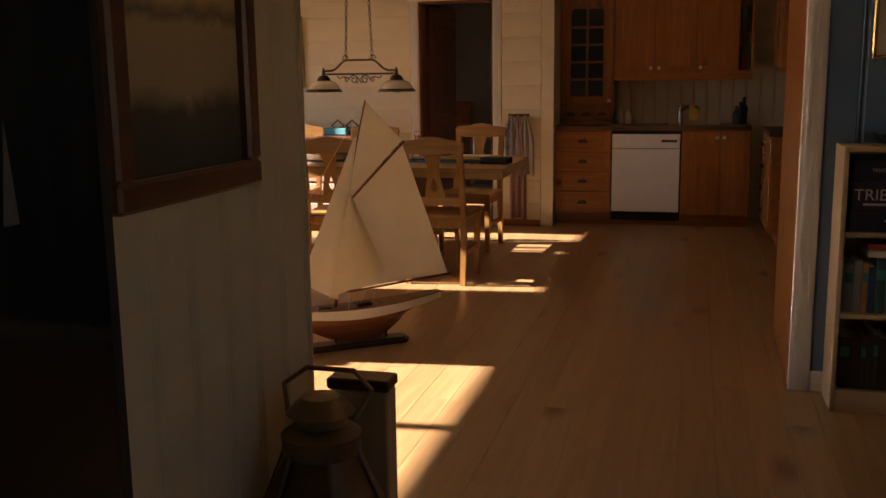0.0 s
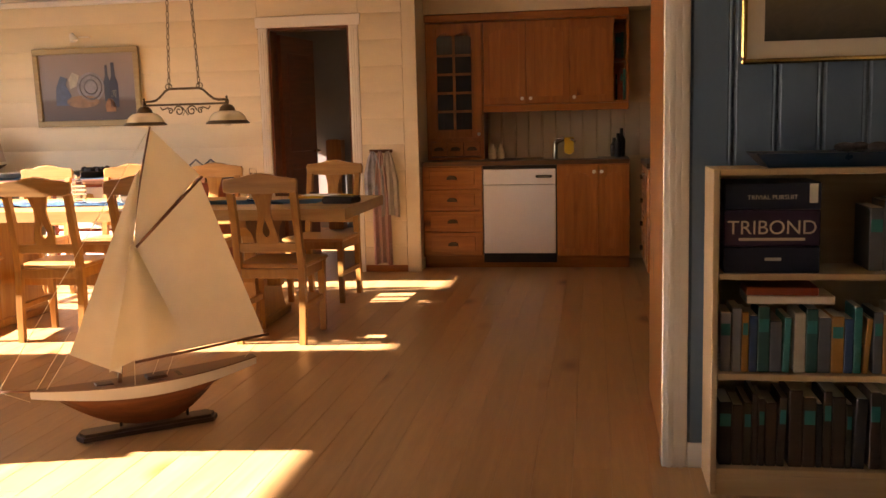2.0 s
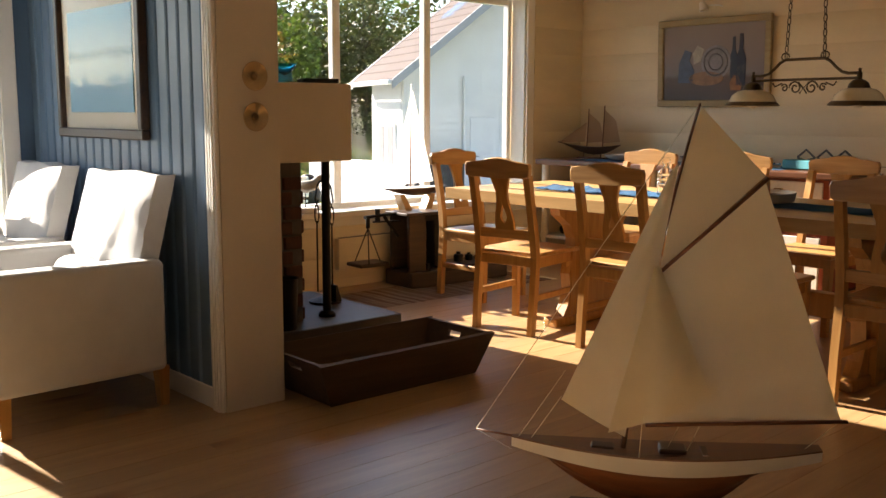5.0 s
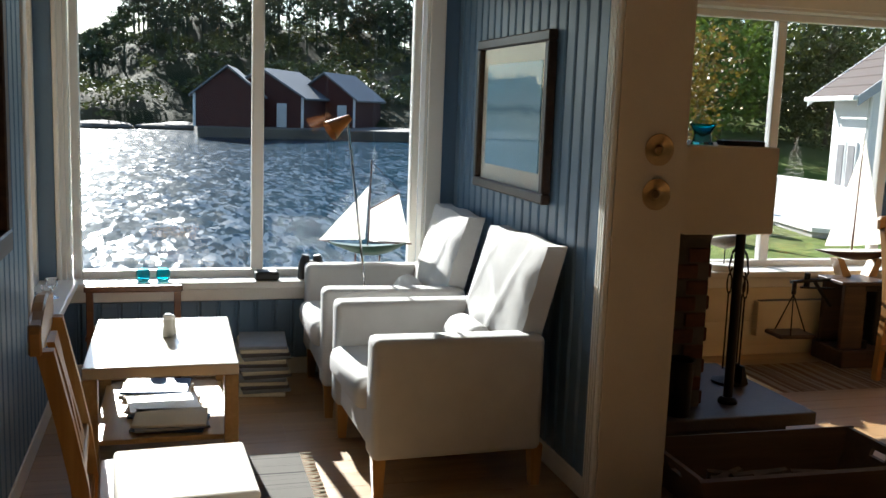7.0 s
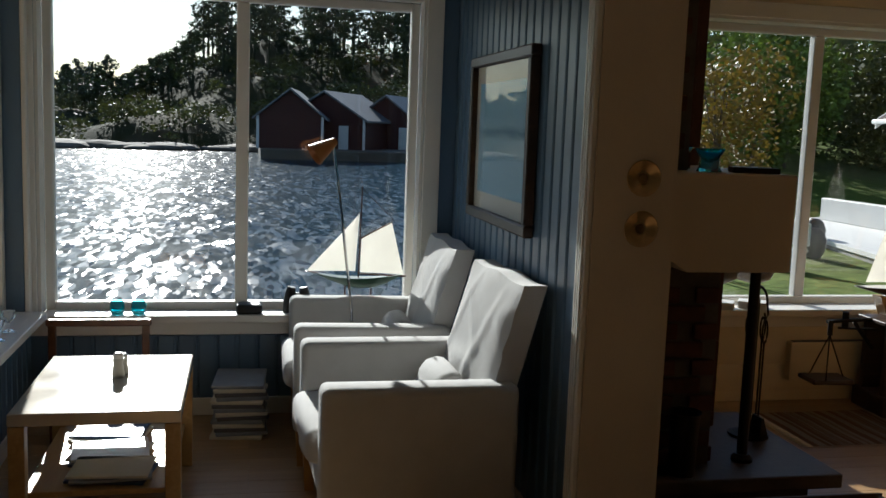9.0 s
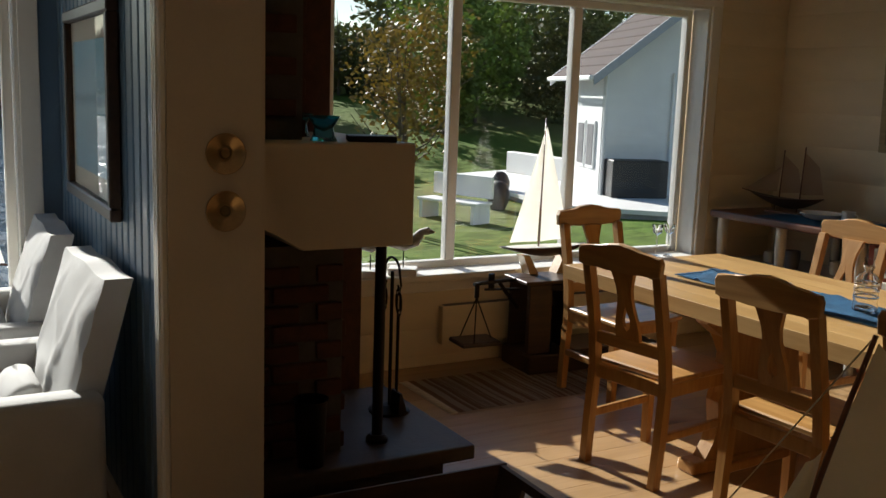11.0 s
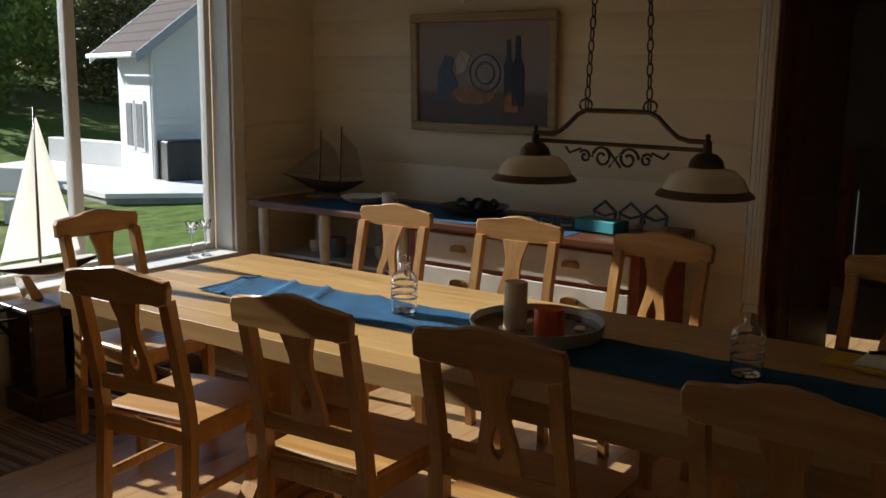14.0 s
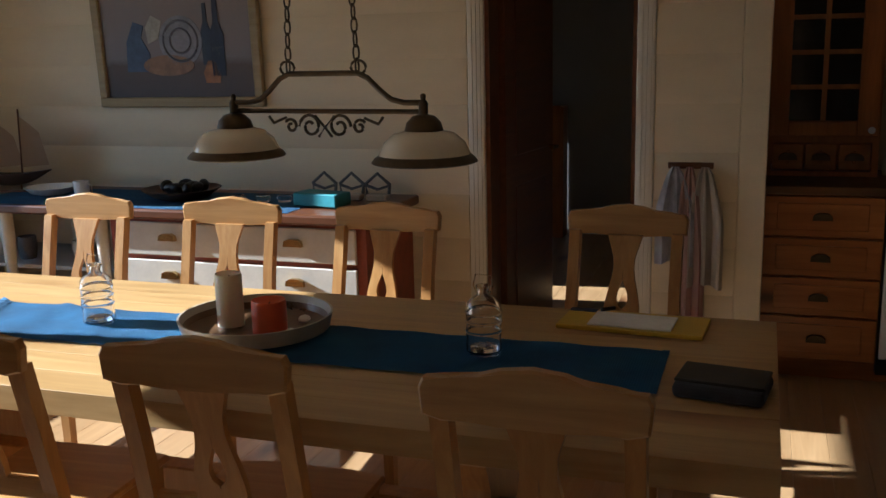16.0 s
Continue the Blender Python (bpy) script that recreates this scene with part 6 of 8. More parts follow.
def striped(name, cols, along):
    m, n, l, b = shader(name)
    v = coords(n, l, (1, 1, 1), False)
    sp = n.new("ShaderNodeSeparateXYZ")
    l.new(v, sp.inputs[0])
    cb = n.new("ShaderNodeCombineXYZ")
    l.new(sp.outputs[along], cb.inputs[0])
    t = noise_tex(n, l, cb.outputs[0], 26.0, 3.0, 0.8)
    r = ramp(n, [(0.25 + 0.5 * i / (len(cols) - 1), c) for i, c in enumerate(cols)])
    r.color_ramp.interpolation = "CONSTANT"
    l.new(t, r.inputs[0])
    l.new(r.outputs[0], b.inputs["Base Color"])
    b.inputs["Roughness"].default_value = 0.95
    bumped(n, l, b, noise_tex(n, l, v, 160.0), 0.6, 0.004)
    return m


def rug(m, w, h, material, label):
    t = thing("rag_rug", m, label, "rug")
    part("weave", drape(-w / 2, w / 2, -h / 2, h / 2, 0.004, 30, 16, lambda x, y: 0.0015 * math.sin(17 * x + 5 * y)), material, t)
    for s in (-1, 1):
        bm = bmesh.new()
        for k in range(34):
            x = -w / 2 + w * (k + 0.5) / 34
            tube(bm, [(x, s * h / 2, 0.004), (x + 0.01 * math.sin(k * 2.1), s * (h / 2 + 0.05), 0.003)], 0.003, 4)
        part("fringe", bm, M["paper"], t)
    return t


rag = striped("striped rag weave", [(0.07, 0.05, 0.05), (0.22, 0.12, 0.07), (0.40, 0.33, 0.25), (0.16, 0.07, 0.05), (0.30, 0.26, 0.22)], 1)
rug(pose(-3.92, 6.95, 0.0, 0, 0, 0), 0.55, 1.7, rag, "striped rag rug lying before the window")
rug(pose(-2.80, 3.03, 0.0, 0, 0, 0), 0.84, 0.80, striped("grey rag weave", [(0.10, 0.10, 0.10), (0.30, 0.29, 0.27), (0.16, 0.15, 0.15), (0.42, 0.40, 0.36)], 0), "grey striped rag rug under the coffee table")
for i, (y, z, s) in enumerate(((6.18, W2[2], 1.0), (5.98, W2[2], 0.85))):
    g = thing("gull_figure", pose(WX + 0.0, y, z + 0.0085, 0, 0, 58) @ Matrix.Scale(1.3, 4), "carved wooden gull on a white block on the sill", "figure", "gulls on the window sill")
    part("block", bx(-0.06, -0.045, 0, 0.06, 0.045, 0.03, 0.003), M["white"], g)
    bm = bmesh.new()
    tube(bm, [(0, 0, 0.03), (0, 0, 0.11 * s)], 0.003, 6)
    part("leg", bm, M["iron"], g)
    bm = bmesh.new()
    tube(bm, [(-0.11 * s, 0, 0.125), (-0.06 * s, 0, 0.135), (0.0, 0, 0.135), (0.05 * s, 0, 0.15), (0.075 * s, 0, 0.185), (0.10 * s, 0, 0.19), (0.13 * s, 0, 0.186)], [0.003, 0.02, 0.034, 0.028, 0.016, 0.017, 0.003], 10)
    part("body", bm, mat("grey and white gull paint", (0.35, 0.32, 0.28), 0.6, 0.5, 18), g)
for i, y in enumerate((8.0, 8.1)):
    bm = bmesh.new()
    lathe(bm, [(0.03, 0), (0.03, 0.006), (0.005, 0.015), (0.005, 0.14), (0.03, 0.16), (0.036, 0.21), (0.032, 0.21), (0.004, 0.155)], 18)
    solid("glass_candlestick", bm, M["clear"], "tall clear glass candlestick on the window sill", "candlestick", pose(WX + 0.01, y, W2[2] + 0.0085), "glass candlesticks")

# ---- towels beside the door ----
tw = thing("towel_rack", pose(-0.60, NY - 0.001, 0.965), "small wooden peg rail with kitchen towels", "towel rail")
part("rail", bx(-0.10, -0.02, 0.0, 0.10, 0, 0.055, 0.005), M["mahog"], tw)
for x in (-0.06, 0.0, 0.06):
    bm = bmesh.new()
    tube(bm, [(x, -0.02, 0.03), (x, -0.045, 0.035)], 0.007, 7)
    part("peg", bm, M["mahog"], tw)
def towel(x, w, z0, z1, material, label, ph):
    bm = bmesh.new()
    n, k = 14, 16
    g = []
    for i in range(n + 1):
        row = []
        for j in range(k + 1):
            v_ = j / k
            spread = w * (0.18 + 0.82 * min(1, v_ * 2.2) ** 0.7)
            u = i / n - 0.5
            row.append(bm.verts.new((u * spread, -0.05 - 0.018 * math.sin(u * 17 + ph) * (0.4 + v_) - 0.012 * (1 - v_), z1 + (z0 - z1) * v_ - 0.05 * abs(u) * v_)))
        g.append(row)
    for a, c in zip(g, g[1:]):
        for j in range(k):
            bm.faces.new((a[j], a[j + 1], c[j + 1], c[j])).smooth = True
    bmesh.ops.solidify(bm, geom=bm.faces[:], thickness=0.003)
    solid("kitchen_towel", bm, material, label, "towel", pose(-0.60 + x, NY - 0.008, 0.965), "towels on the rail")


towel(-0.06, 0.17, -0.38, 0.04, cloth("blue printed towelling", (0.52, 0.53, 0.60), 200, 0.5), "white and blue printed towel hanging", 0.4)
towel(0.0, 0.15, -0.88, 0.04, striped("pink stripe", [(0.62, 0.34, 0.32), (0.64, 0.42, 0.38), (0.56, 0.26, 0.25), (0.66, 0.50, 0.46)], 0), "long pink striped towel hanging", 2.0)
towel(0.065, 0.17, -0.48, 0.04, cloth("white towelling", (0.66, 0.60, 0.54), 300, 0.1), "white towel hanging by its loop", 1.1)

# ---- kitchen ----
def cabinet_door(parent, x0, x1, z0, z1, y, arch=True, knob=None):
    d = part("door", bx(x0, y - 0.019, z0, x1, y - 0.001, z1, 0.003), M["pine"], parent)
    bm = bmesh.new()
    a, c, b_, t_ = x0 + 0.055, x1 - 0.055, z0 + 0.06, z1 - 0.06
    pts = [(a, b_), (c, b_), (c, t_ - (0.05 if arch else 0))]
    if arch:
        for k in range(1, 10):
            q = k / 10
            pts.append((c + (a - c) * q, t_ - 0.05 + 0.05 * math.sin(math.pi * q) ** 0.7))
    pts.append((a, t_ - (0.05 if arch else 0)))
    prism(bm, [(x, y - 0.026, z) for x, z in pts], (0, 0.007, 0))
    part("raised_panel", bm, M["pine"], d)
    if knob:
        bm = bmesh.new()
        tube(bm, [(knob[0], y - 0.019, knob[1]), (knob[0], y - 0.03, knob[1]), (knob[0], y - 0.042, knob[1])], [0.006, 0.008, 0.016], 12)
        part("knob", bm, M["appliance"], d, "white porcelain knob")
    return d


def drawer(parent, x0, x1, z0, z1, y, pull=True):
    d = part("drawer", bx(x0, y - 0.019, z0, x1, y - 0.001, z1, 0.003), M["pineh"], parent)
    part("raised_panel", bx(x0 + 0.06, y - 0.024, z0 + 0.03, x1 - 0.06, y - 0.0195, z1 - 0.03, 0.004), M["pineh"], d)
    if pull:
        xm, zm = (x0 + x1) / 2, (z0 + z1) / 2
        bm = bmesh.new()
        prism(bm, [(xm - 0.042, y - 0.0245, zm - 0.014), (xm + 0.042, y - 0.0245, zm - 0.014), (xm + 0.038, y - 0.0245, zm + 0.006), (xm + 0.02, y - 0.0245, zm + 0.018), (xm - 0.02, y - 0.0245, zm + 0.018), (xm - 0.038, y - 0.0245, zm + 0.006)], (0, -0.02, 0))
        part("cup_handle", bm, M["bronze"], d, "dark metal cup handle")


KX0, KX1 = -0.295, 1.417
k1 = thing("drawer_unit", pose(0, 0, 0), "knotty pine kitchen unit with four drawers", "cabinet", "kitchen base units")
part("body", bx(KX0, KF, 0.10, 0.212, KB - 0.002, 0.862), M["pineh"], k1)
for z0, z1 in ((0.11, 0.305), (0.315, 0.485), (0.495, 0.665), (0.675, 0.855)):
    drawer(k1, KX0 + 0.004, 0.208, z0, z1, KF)
k2 = thing("sink_unit", pose(0, 0, 0), "knotty pine sink cupboard with two arched doors", "cabinet", "kitchen base units")
part("body", bx(0.828, KF, 0.10, KX1, KB - 0.002, 0.862), M["pineh"], k2)
cabinet_door(k2, 0.832, 1.158, 0.11, 0.855, KF, True, (1.13, 0.80))
cabinet_door(k2, 1.164, KX1 - 0.004, 0.11, 0.855, KF, True, (1.19, 0.80))
dw = thing("dishwasher", pose(0, 0, 0), "white built-in dishwasher with a black top edge", "dishwasher")
part("body", bx(0.216, KF + 0.004, 0.05, 0.824, KB - 0.004, 0.858), M["black"], dw)
part("door", bx(0.222, KF - 0.022, 0.13, 0.818, KF + 0.003, 0.70, 0.006, 2), M["appliance"], dw)
part("control_panel", bx(0.222, KF - 0.024, 0.703, 0.818, KF + 0.003, 0.83, 0.006, 2), M["appliance"], dw)
part("handle", bx(0.655, KF - 0.032, 0.757, 0.79, KF - 0.0245, 0.780, 0.005), M["black"], dw)
part("badge", bx(0.675, KF - 0.0335, 0.764, 0.77, KF - 0.0325, 0.774), M["chrome"], dw)
solid("plinth", bx(KX0, KF + 0.06, 0, KX1, KF + 0.078, 0.098), M["pineh"], "pine plinth under the kitchen units", "plinth", kind="structure")
wt = thing("worktop", pose(0, 0, 0), "dark wooden kitchen worktop", "worktop")
part("slab", bx(KX0 + 0.001, KF - 0.03, 0.863, KX1, KB - 0.003, 0.90, 0.005, 2), wood("oiled brown worktop", (0.10, 0.05, 0.022), (0.19, 0.10, 0.045), 0, 0.35), wt)
part("sink", bx(0.70, KF + 0.10, 0.9005, 1.16, KB - 0.10, 0.905, 0.002), M["chrome"], wt)
tp = thing("kitchen_tap", pose(0.80, KB - 0.13, 0.9055), "chrome mixer tap with a yellow cloth over it", "tap")
bm = bmesh.new()
tube(bm, [(0, 0, 0), (0, 0, 0.13)], [0.024, 0.02], 14)
part("body", bm, M["chrome"], tp)
bm = bmesh.new()
tube(bm, [(0, 0, 0.11), (0.06, -0.05, 0.145), (0.15, -0.10, 0.15), (0.17, -0.11, 0.13)], 0.012, 10)
part("spout", bm, M["chrome"], tp)
bm = bmesh.new()
tube(bm, [(0, 0, 0.13), (0.02, 0.0, 0.155), (0.09, -0.02, 0.165)], [0.016, 0.012, 0.006], 10)
part("lever", bm, M["chrome"], tp)
bm = bmesh.new()
for i in range(7):
    a, c = i / 7, (i + 1) / 7
    hexa(bm, [(0.08 + 0.08 * a, -0.075, 0.02 + 0.04 * abs(a - 0.5)), (0.08 + 0.08 * c, -0.08, 0.02 + 0.04 * abs(c - 0.5)), (0.08 + 0.08 * c, -0.10, 0.02 + 0.04 * abs(c - 0.5)), (0.08 + 0.08 * a, -0.095, 0.02 + 0.04 * abs(a - 0.5)),
              (0.08 + 0.08 * a, -0.075, 0.166), (0.08 + 0.08 * c, -0.08, 0.166), (0.08 + 0.08 * c, -0.10, 0.168), (0.08 + 0.08 * a, -0.095, 0.168)])
part("dishcloth", bm, cloth("yellow dishcloth", (0.66, 0.42, 0.04), 300), tp, "yellow dishcloth")
for i, x in enumerate((0.26, 0.33)):
    bm = bmesh.new()
    lathe(bm, [(0.03, 0), (0.036, 0.03), (0.03, 0.08), (0.014, 0.11), (0.012, 0.13), (0.001, 0.135)], 16)
    solid("oil_bottle", bm, M["lampglass"], "small cream bottle on the worktop", "bottle", pose(x, KB - 0.2, 0.901), "bottles by the dishwasher")
for i, (x, h, mm) in enumerate(((1.30, 0.16, M["slate"]), (1.36, 0.24, M["black"]), (1.33, 0.20, M["black"]))):
    bm = bmesh.new()
    lathe(bm, [(0.03, 0), (0.034, h * 0.6), (0.014, h * 0.75), (0.013, h)], 14)
    solid("dark_bottle", bm, mm, "dark bottle standing on the worktop", "bottle", pose(x, KB - 0.15 - 0.07 * i, 0.901), "bottles by the sink")
k3 = thing("corner_unit", pose(1.53, 9.16, 0, 0, 0, -90), "knotty pine kitchen unit turning the corner", "cabinet", "kitchen base units")
part("body", bx(0.0, 0.0, 0.10, 0.9, 0.60, 0.862), M["pineh"], k3)
for z0, z1 in ((0.11, 0.305), (0.315, 0.485), (0.495, 0.665), (0.675, 0.855)):
    drawer(k3, 0.004, 0.446, z0, z1, 0.0)
cabinet_door(k3, 0.452, 0.896, 0.11, 0.855, 0.0, True, (0.49, 0.80))
part("top", bx(-0.02, -0.03, 0.863, 0.92, 0.61, 0.90, 0.004), M["dark"], k3)
part("plinth", bx(0.0, 0.06, 0.0, 0.9, 0.59, 0.098), M["pineh"], k3)
k4 = thing("corner_wall_cabinet", pose(1.62, 9.48, 1.36, 0, 0, -90), "pine wall cupboard beyond the end shelf", "cabinet")
part("body", bx(0.0, 0.0, 0.0, 0.75, 0.32, 0.70), M["pineh"], k4)
for a in (0.004, 0.379):
    cabinet_door(k4, a, a + 0.367, 0.005, 0.695, 0.0, True, (a + 0.05, 0.05))
part("rear_panel", bx(0.0, 0.321, 0.0, 0.75, 1.66, 0.70), M["pineh"], k4)
UF = KF + 0.30
# Opaque near-black panes: the shaded inside is put into their colour.
M["paneshade"] = mat("opaque pane in dim interior colour", (0.022, 0.019, 0.016), 0.08, 0.15, 4, 40, 0.0)
u0 = thing("glazed_cabinet", pose(0, 0, 0), "tall pine wall cabinet with a small-paned glass door", "cabinet")
bm = bmesh.new()
box(bm, KX0, KB - 0.02, 0.902, 0.20, KB - 0.002, 2.06), box(bm, KX0, UF, 0.902, KX0 + 0.03, KB - 0.02, 2.06), box(bm, 0.17, UF, 0.902, 0.20, KB - 0.02, 2.06)
box(bm, KX0 + 0.03, UF, 2.03, 0.17, KB - 0.02, 2.06), box(bm, KX0 + 0.03, UF, 1.06, 0.17, KB - 0.02, 1.09), box(bm, KX0 + 0.03, UF, 0.902, 0.17, KB - 0.02, 0.925)
part("body", bm, M["pine"], u0)
bm = bmesh.new()
x0, x1, z0, z1, yy = KX0 + 0.01, 0.19, 1.09, 2.05, UF
box(bm, x0, yy - 0.02, z0, x0 + 0.09, yy - 0.001, z1, 0.003), box(bm, x1 - 0.09, yy - 0.02, z0, x1, yy - 0.001, z1, 0.003), box(bm, x0 + 0.09, yy - 0.02, z0, x1 - 0.09, yy - 0.001, z0 + 0.07, 0.003)
xa, xb = x0 + 0.09, x1 - 0.09
for k in range(12):
    q0, q1 = k / 12, (k + 1) / 12
    f = lambda q: z1 - 0.12 + 0.045 * abs(math.sin(math.pi * 2 * q)) ** 0.8
    hexa(bm, [(xa + (xb - xa) * q0, yy - 0.02, f(q0)), (xa + (xb - xa) * q1, yy - 0.02, f(q1)), (xa + (xb - xa) * q1, yy - 0.001, f(q1)), (xa + (xb - xa) * q0, yy - 0.001, f(q0)),
              (xa + (xb - xa) * q0, yy - 0.02, z1), (xa + (xb - xa) * q1, yy - 0.02, z1), (xa + (xb - xa) * q1, yy - 0.001, z1), (xa + (xb - xa) * q0, yy - 0.001, z1)])
dr_ = part("door", bm, M["pine"], u0)
part("glazing_bar", bx((xa + xb) / 2 - 0.011, yy - 0.018, z0 + 0.07, (xa + xb) / 2 + 0.011, yy - 0.003, z1 - 0.1), M["pine"], dr_)
for k in range(1, 5):
    zz = z0 + 0.07 + k * 0.157
    part("glazing_bar", bx(xa, yy - 0.016, zz - 0.009, xb, yy - 0.004, zz + 0.009), M["pine"], dr_)
for k in range(5):
    for j in range(2):
        xm0, xm1 = (xa, (xa + xb) / 2 - 0.011) if j == 0 else ((xa + xb) / 2 + 0.011, xb)
        part("pane", bx(xm0, yy - 0.010, z0 + 0.072 + k * 0.157, xm1, yy - 0.007, z0 + 0.214 + k * 0.157 + (0.02 if k == 4 else 0)), M["paneshade"], dr_)
bm = bmesh.new()
tube(bm, [(x1 - 0.03, yy - 0.02, z0 + 0.03), (x1 - 0.03, yy - 0.042, z0 + 0.03)], [0.008, 0.016], 12)
part("knob", bm, M["appliance"], dr_, "white porcelain knob")
for k in range(3):
    drawer(u0, KX0 + 0.035 + k * 0.144, KX0 + 0.172 + k * 0.144, 0.935, 1.055, UF)
for k in range(3):
    part("shelf", bx(KX0 + 0.032, UF + 0.03, 1.32 + k * 0.24, 0.168, KB - 0.022, 1.335 + k * 0.24), M["pineh"], u0)
uu = thing("wall_cabinets", pose(0, 0, 0), "row of knotty pine wall cupboards with arched doors", "cabinet")
part("body", bx(0.203, UF, 1.36, 1.30, KB - 0.002, 2.06), M["pineh"], uu)
part("pelmet", bx(0.203, UF - 0.016, 1.30, KX1, UF + 0.02, 1.358, 0.003), M["pineh"], uu)
for i in range(3):
    a = 0.207 + i * 0.364
    cabinet_door(uu, a, a + 0.358, 1.365, 2.055, UF, True, (a + (0.325 if i == 0 else 0.033), 1.41))
os_ = thing("end_shelf", pose(0, 0, 0), "open pine end shelf with books", "shelf")
bm = bmesh.new()
box(bm, 1.303, KB - 0.02, 1.36, KX1, KB - 0.003, 2.06), box(bm, KX1 - 0.02, UF, 1.36, KX1, KB - 0.02, 2.06)
for z in (1.36, 1.70, 2.04):
    box(bm, 1.303, UF + 0.01, z, KX1 - 0.02, KB - 0.02, z + 0.02)
part("carcase", bm, M["pine"], os_)
solid("cornice_kitchen", bx(KX0, UF - 0.05, 2.062, KX1, KB - 0.002, 2.13, 0.01), M["pineh"], "pine cornice over the wall cupboards", "cornice", kind="structure")
solid("bulkhead_kitchen", bx(-0.299, KF + 0.24, 2.131, 3.299, KB - 0.001, CEIL - 0.001), M["cream"], "cream panel above the kitchen cupboards", "wall", kind="structure")
rng = random.Random(31)
def book_row(prefix, x0, x1, y, z, hmin, hmax, dmin, cols, label, group, lean=0.04, face=-1):
    x = x0
    i = 0
    while x < x1 - 0.02:
        w, h, d = rng.uniform(0.016, 0.042), rng.uniform(hmin, hmax), rng.uniform(dmin, dmin + 0.05)
        c = cols[rng.randrange(len(cols))]
        bk_ = thing("book", pose(x + w / 2, y, z + 0.0005 + 0.001, 0, rng.uniform(0, lean) * 57 if i % 7 == 6 else 0, 0), label, "book", group)
        bm_ = bx(-w / 2, 0, 0, w / 2, d, h, 0.0025)
        part("cover", bm_, c, bk_)
        part("page_block", bx(-w / 2 + 0.003, 0.006, h, w / 2 - 0.003, d - 0.004, h + 0.0015), M["paper"], bk_)
        if i % 2 == 0:
            part("spine_label", bx(-w / 2 + 0.003, -0.0012, h * 0.62, w / 2 - 0.003, -0.0002, h * 0.82), BOOKC[(i * 5 + 3) % len(BOOKC)], bk_)
        x += w + 0.002 + (0.012 if i % 7 == 6 else 0)
        i += 1


BOOKC = [mat("book cover " + str(i), c, 0.5, 0.12, 12, 90, 0.1) for i, c in enumerate(((0.02, 0.02, 0.025), (0.05, 0.03, 0.02), (0.30, 0.06, 0.02), (0.02, 0.20, 0.19), (0.55, 0.50, 0.40), (0.03, 0.07, 0.16), (0.10, 0.11, 0.13), (0.45, 0.22, 0.05), (0.25, 0.28, 0.32), (0.02, 0.09, 0.08)))]
OLD = BOOKC[:2] + [mat("old brown leather", (0.05, 0.028, 0.015), 0.55, 0.25), mat("old olive cloth", (0.05, 0.04, 0.02), 0.7, 0.25), mat("old black cloth", (0.02, 0.017, 0.015), 0.7, 0.2)]
book_row("k", 1.31, KX1 - 0.025, UF + 0.04, 1.381, 0.20, 0.27, 0.15, BOOKC, "slim cookery book on the pine end shelf", "cookery books")
book_row("k", 1.31, KX1 - 0.025, UF + 0.04, 1.721, 0.20, 0.27, 0.15, BOOKC, "slim cookery book on the pine end shelf", "cookery books")

# ---- bookcase by the right-hand wall ----
bc = thing("bookcase", pose(0, 0, 0), "low birch veneer bookcase full of books and games", "bookcase")
B0, B1, BF, BB = 1.50, 2.30, 4.40, 4.637
for x0, x1 in ((B0, B0 + 0.02), (B1 - 0.02, B1)):
    part("side", bx(x0, BF, 0, x1, BB, 1.06, 0.002), M["birch"], bc)
M["birchh"] = wood("pale birch shelf", (0.50, 0.36, 0.20), (0.62, 0.47, 0.28), 0, 0.4, 0.7)
for z in (0.07, 0.385, 0.71, 1.04):
    part("shelf", bx(B0 + 0.0205, BF + 0.002, z, B1 - 0.0205, BB - 0.01, z + 0.02, 0.002), M["birchh"], bc)
part("plinth", bx(B0 + 0.0205, BF + 0.004, 0, B1 - 0.0205, BF + 0.02, 0.069), M["birchh"], bc)
part("back", bx(B0 + 0.0205, BB - 0.009, 0.0, B1 - 0.0205, BB - 0.001, 1.058), M["birchh"], bc)
book_row("b", B0 + 0.03, B1 - 0.03, BF + 0.03, 0.0905, 0.20, 0.255, 0.15, OLD, "old dark bound book on the bottom shelf", "old books on the bottom shelf")
book_row("b", B0 + 0.03, B1 - 0.03, BF + 0.025, 0.4055, 0.165, 0.215, 0.12, BOOKC, "paperback standing on the middle shelf", "paperbacks on the middle shelf", 0.08)
book_row("b", B0 + 0.48, B1 - 0.03, BF + 0.05, 0.7305, 0.18, 0.25, 0.14, BOOKC, "book leaning on the upper shelf", "books on the upper shelf", 0.08)


def text(name, body, size, m, material, parent):
    cu = bpy.data.curves.new(name, "FONT")
    cu.body, cu.size, cu.extrude, cu.align_x, cu.align_y = body, size, 0.0004, "CENTER", "CENTER"
    tmp = bpy.data.objects.new(name, cu)
    me_ = tmp.to_mesh().copy()
    tmp.to_mesh_clear()
    bpy.data.objects.remove(tmp)
    me_.materials.append(material)
    ob = new(name, me_)
    ob.parent, ob.matrix_basis = parent, m
    return ob


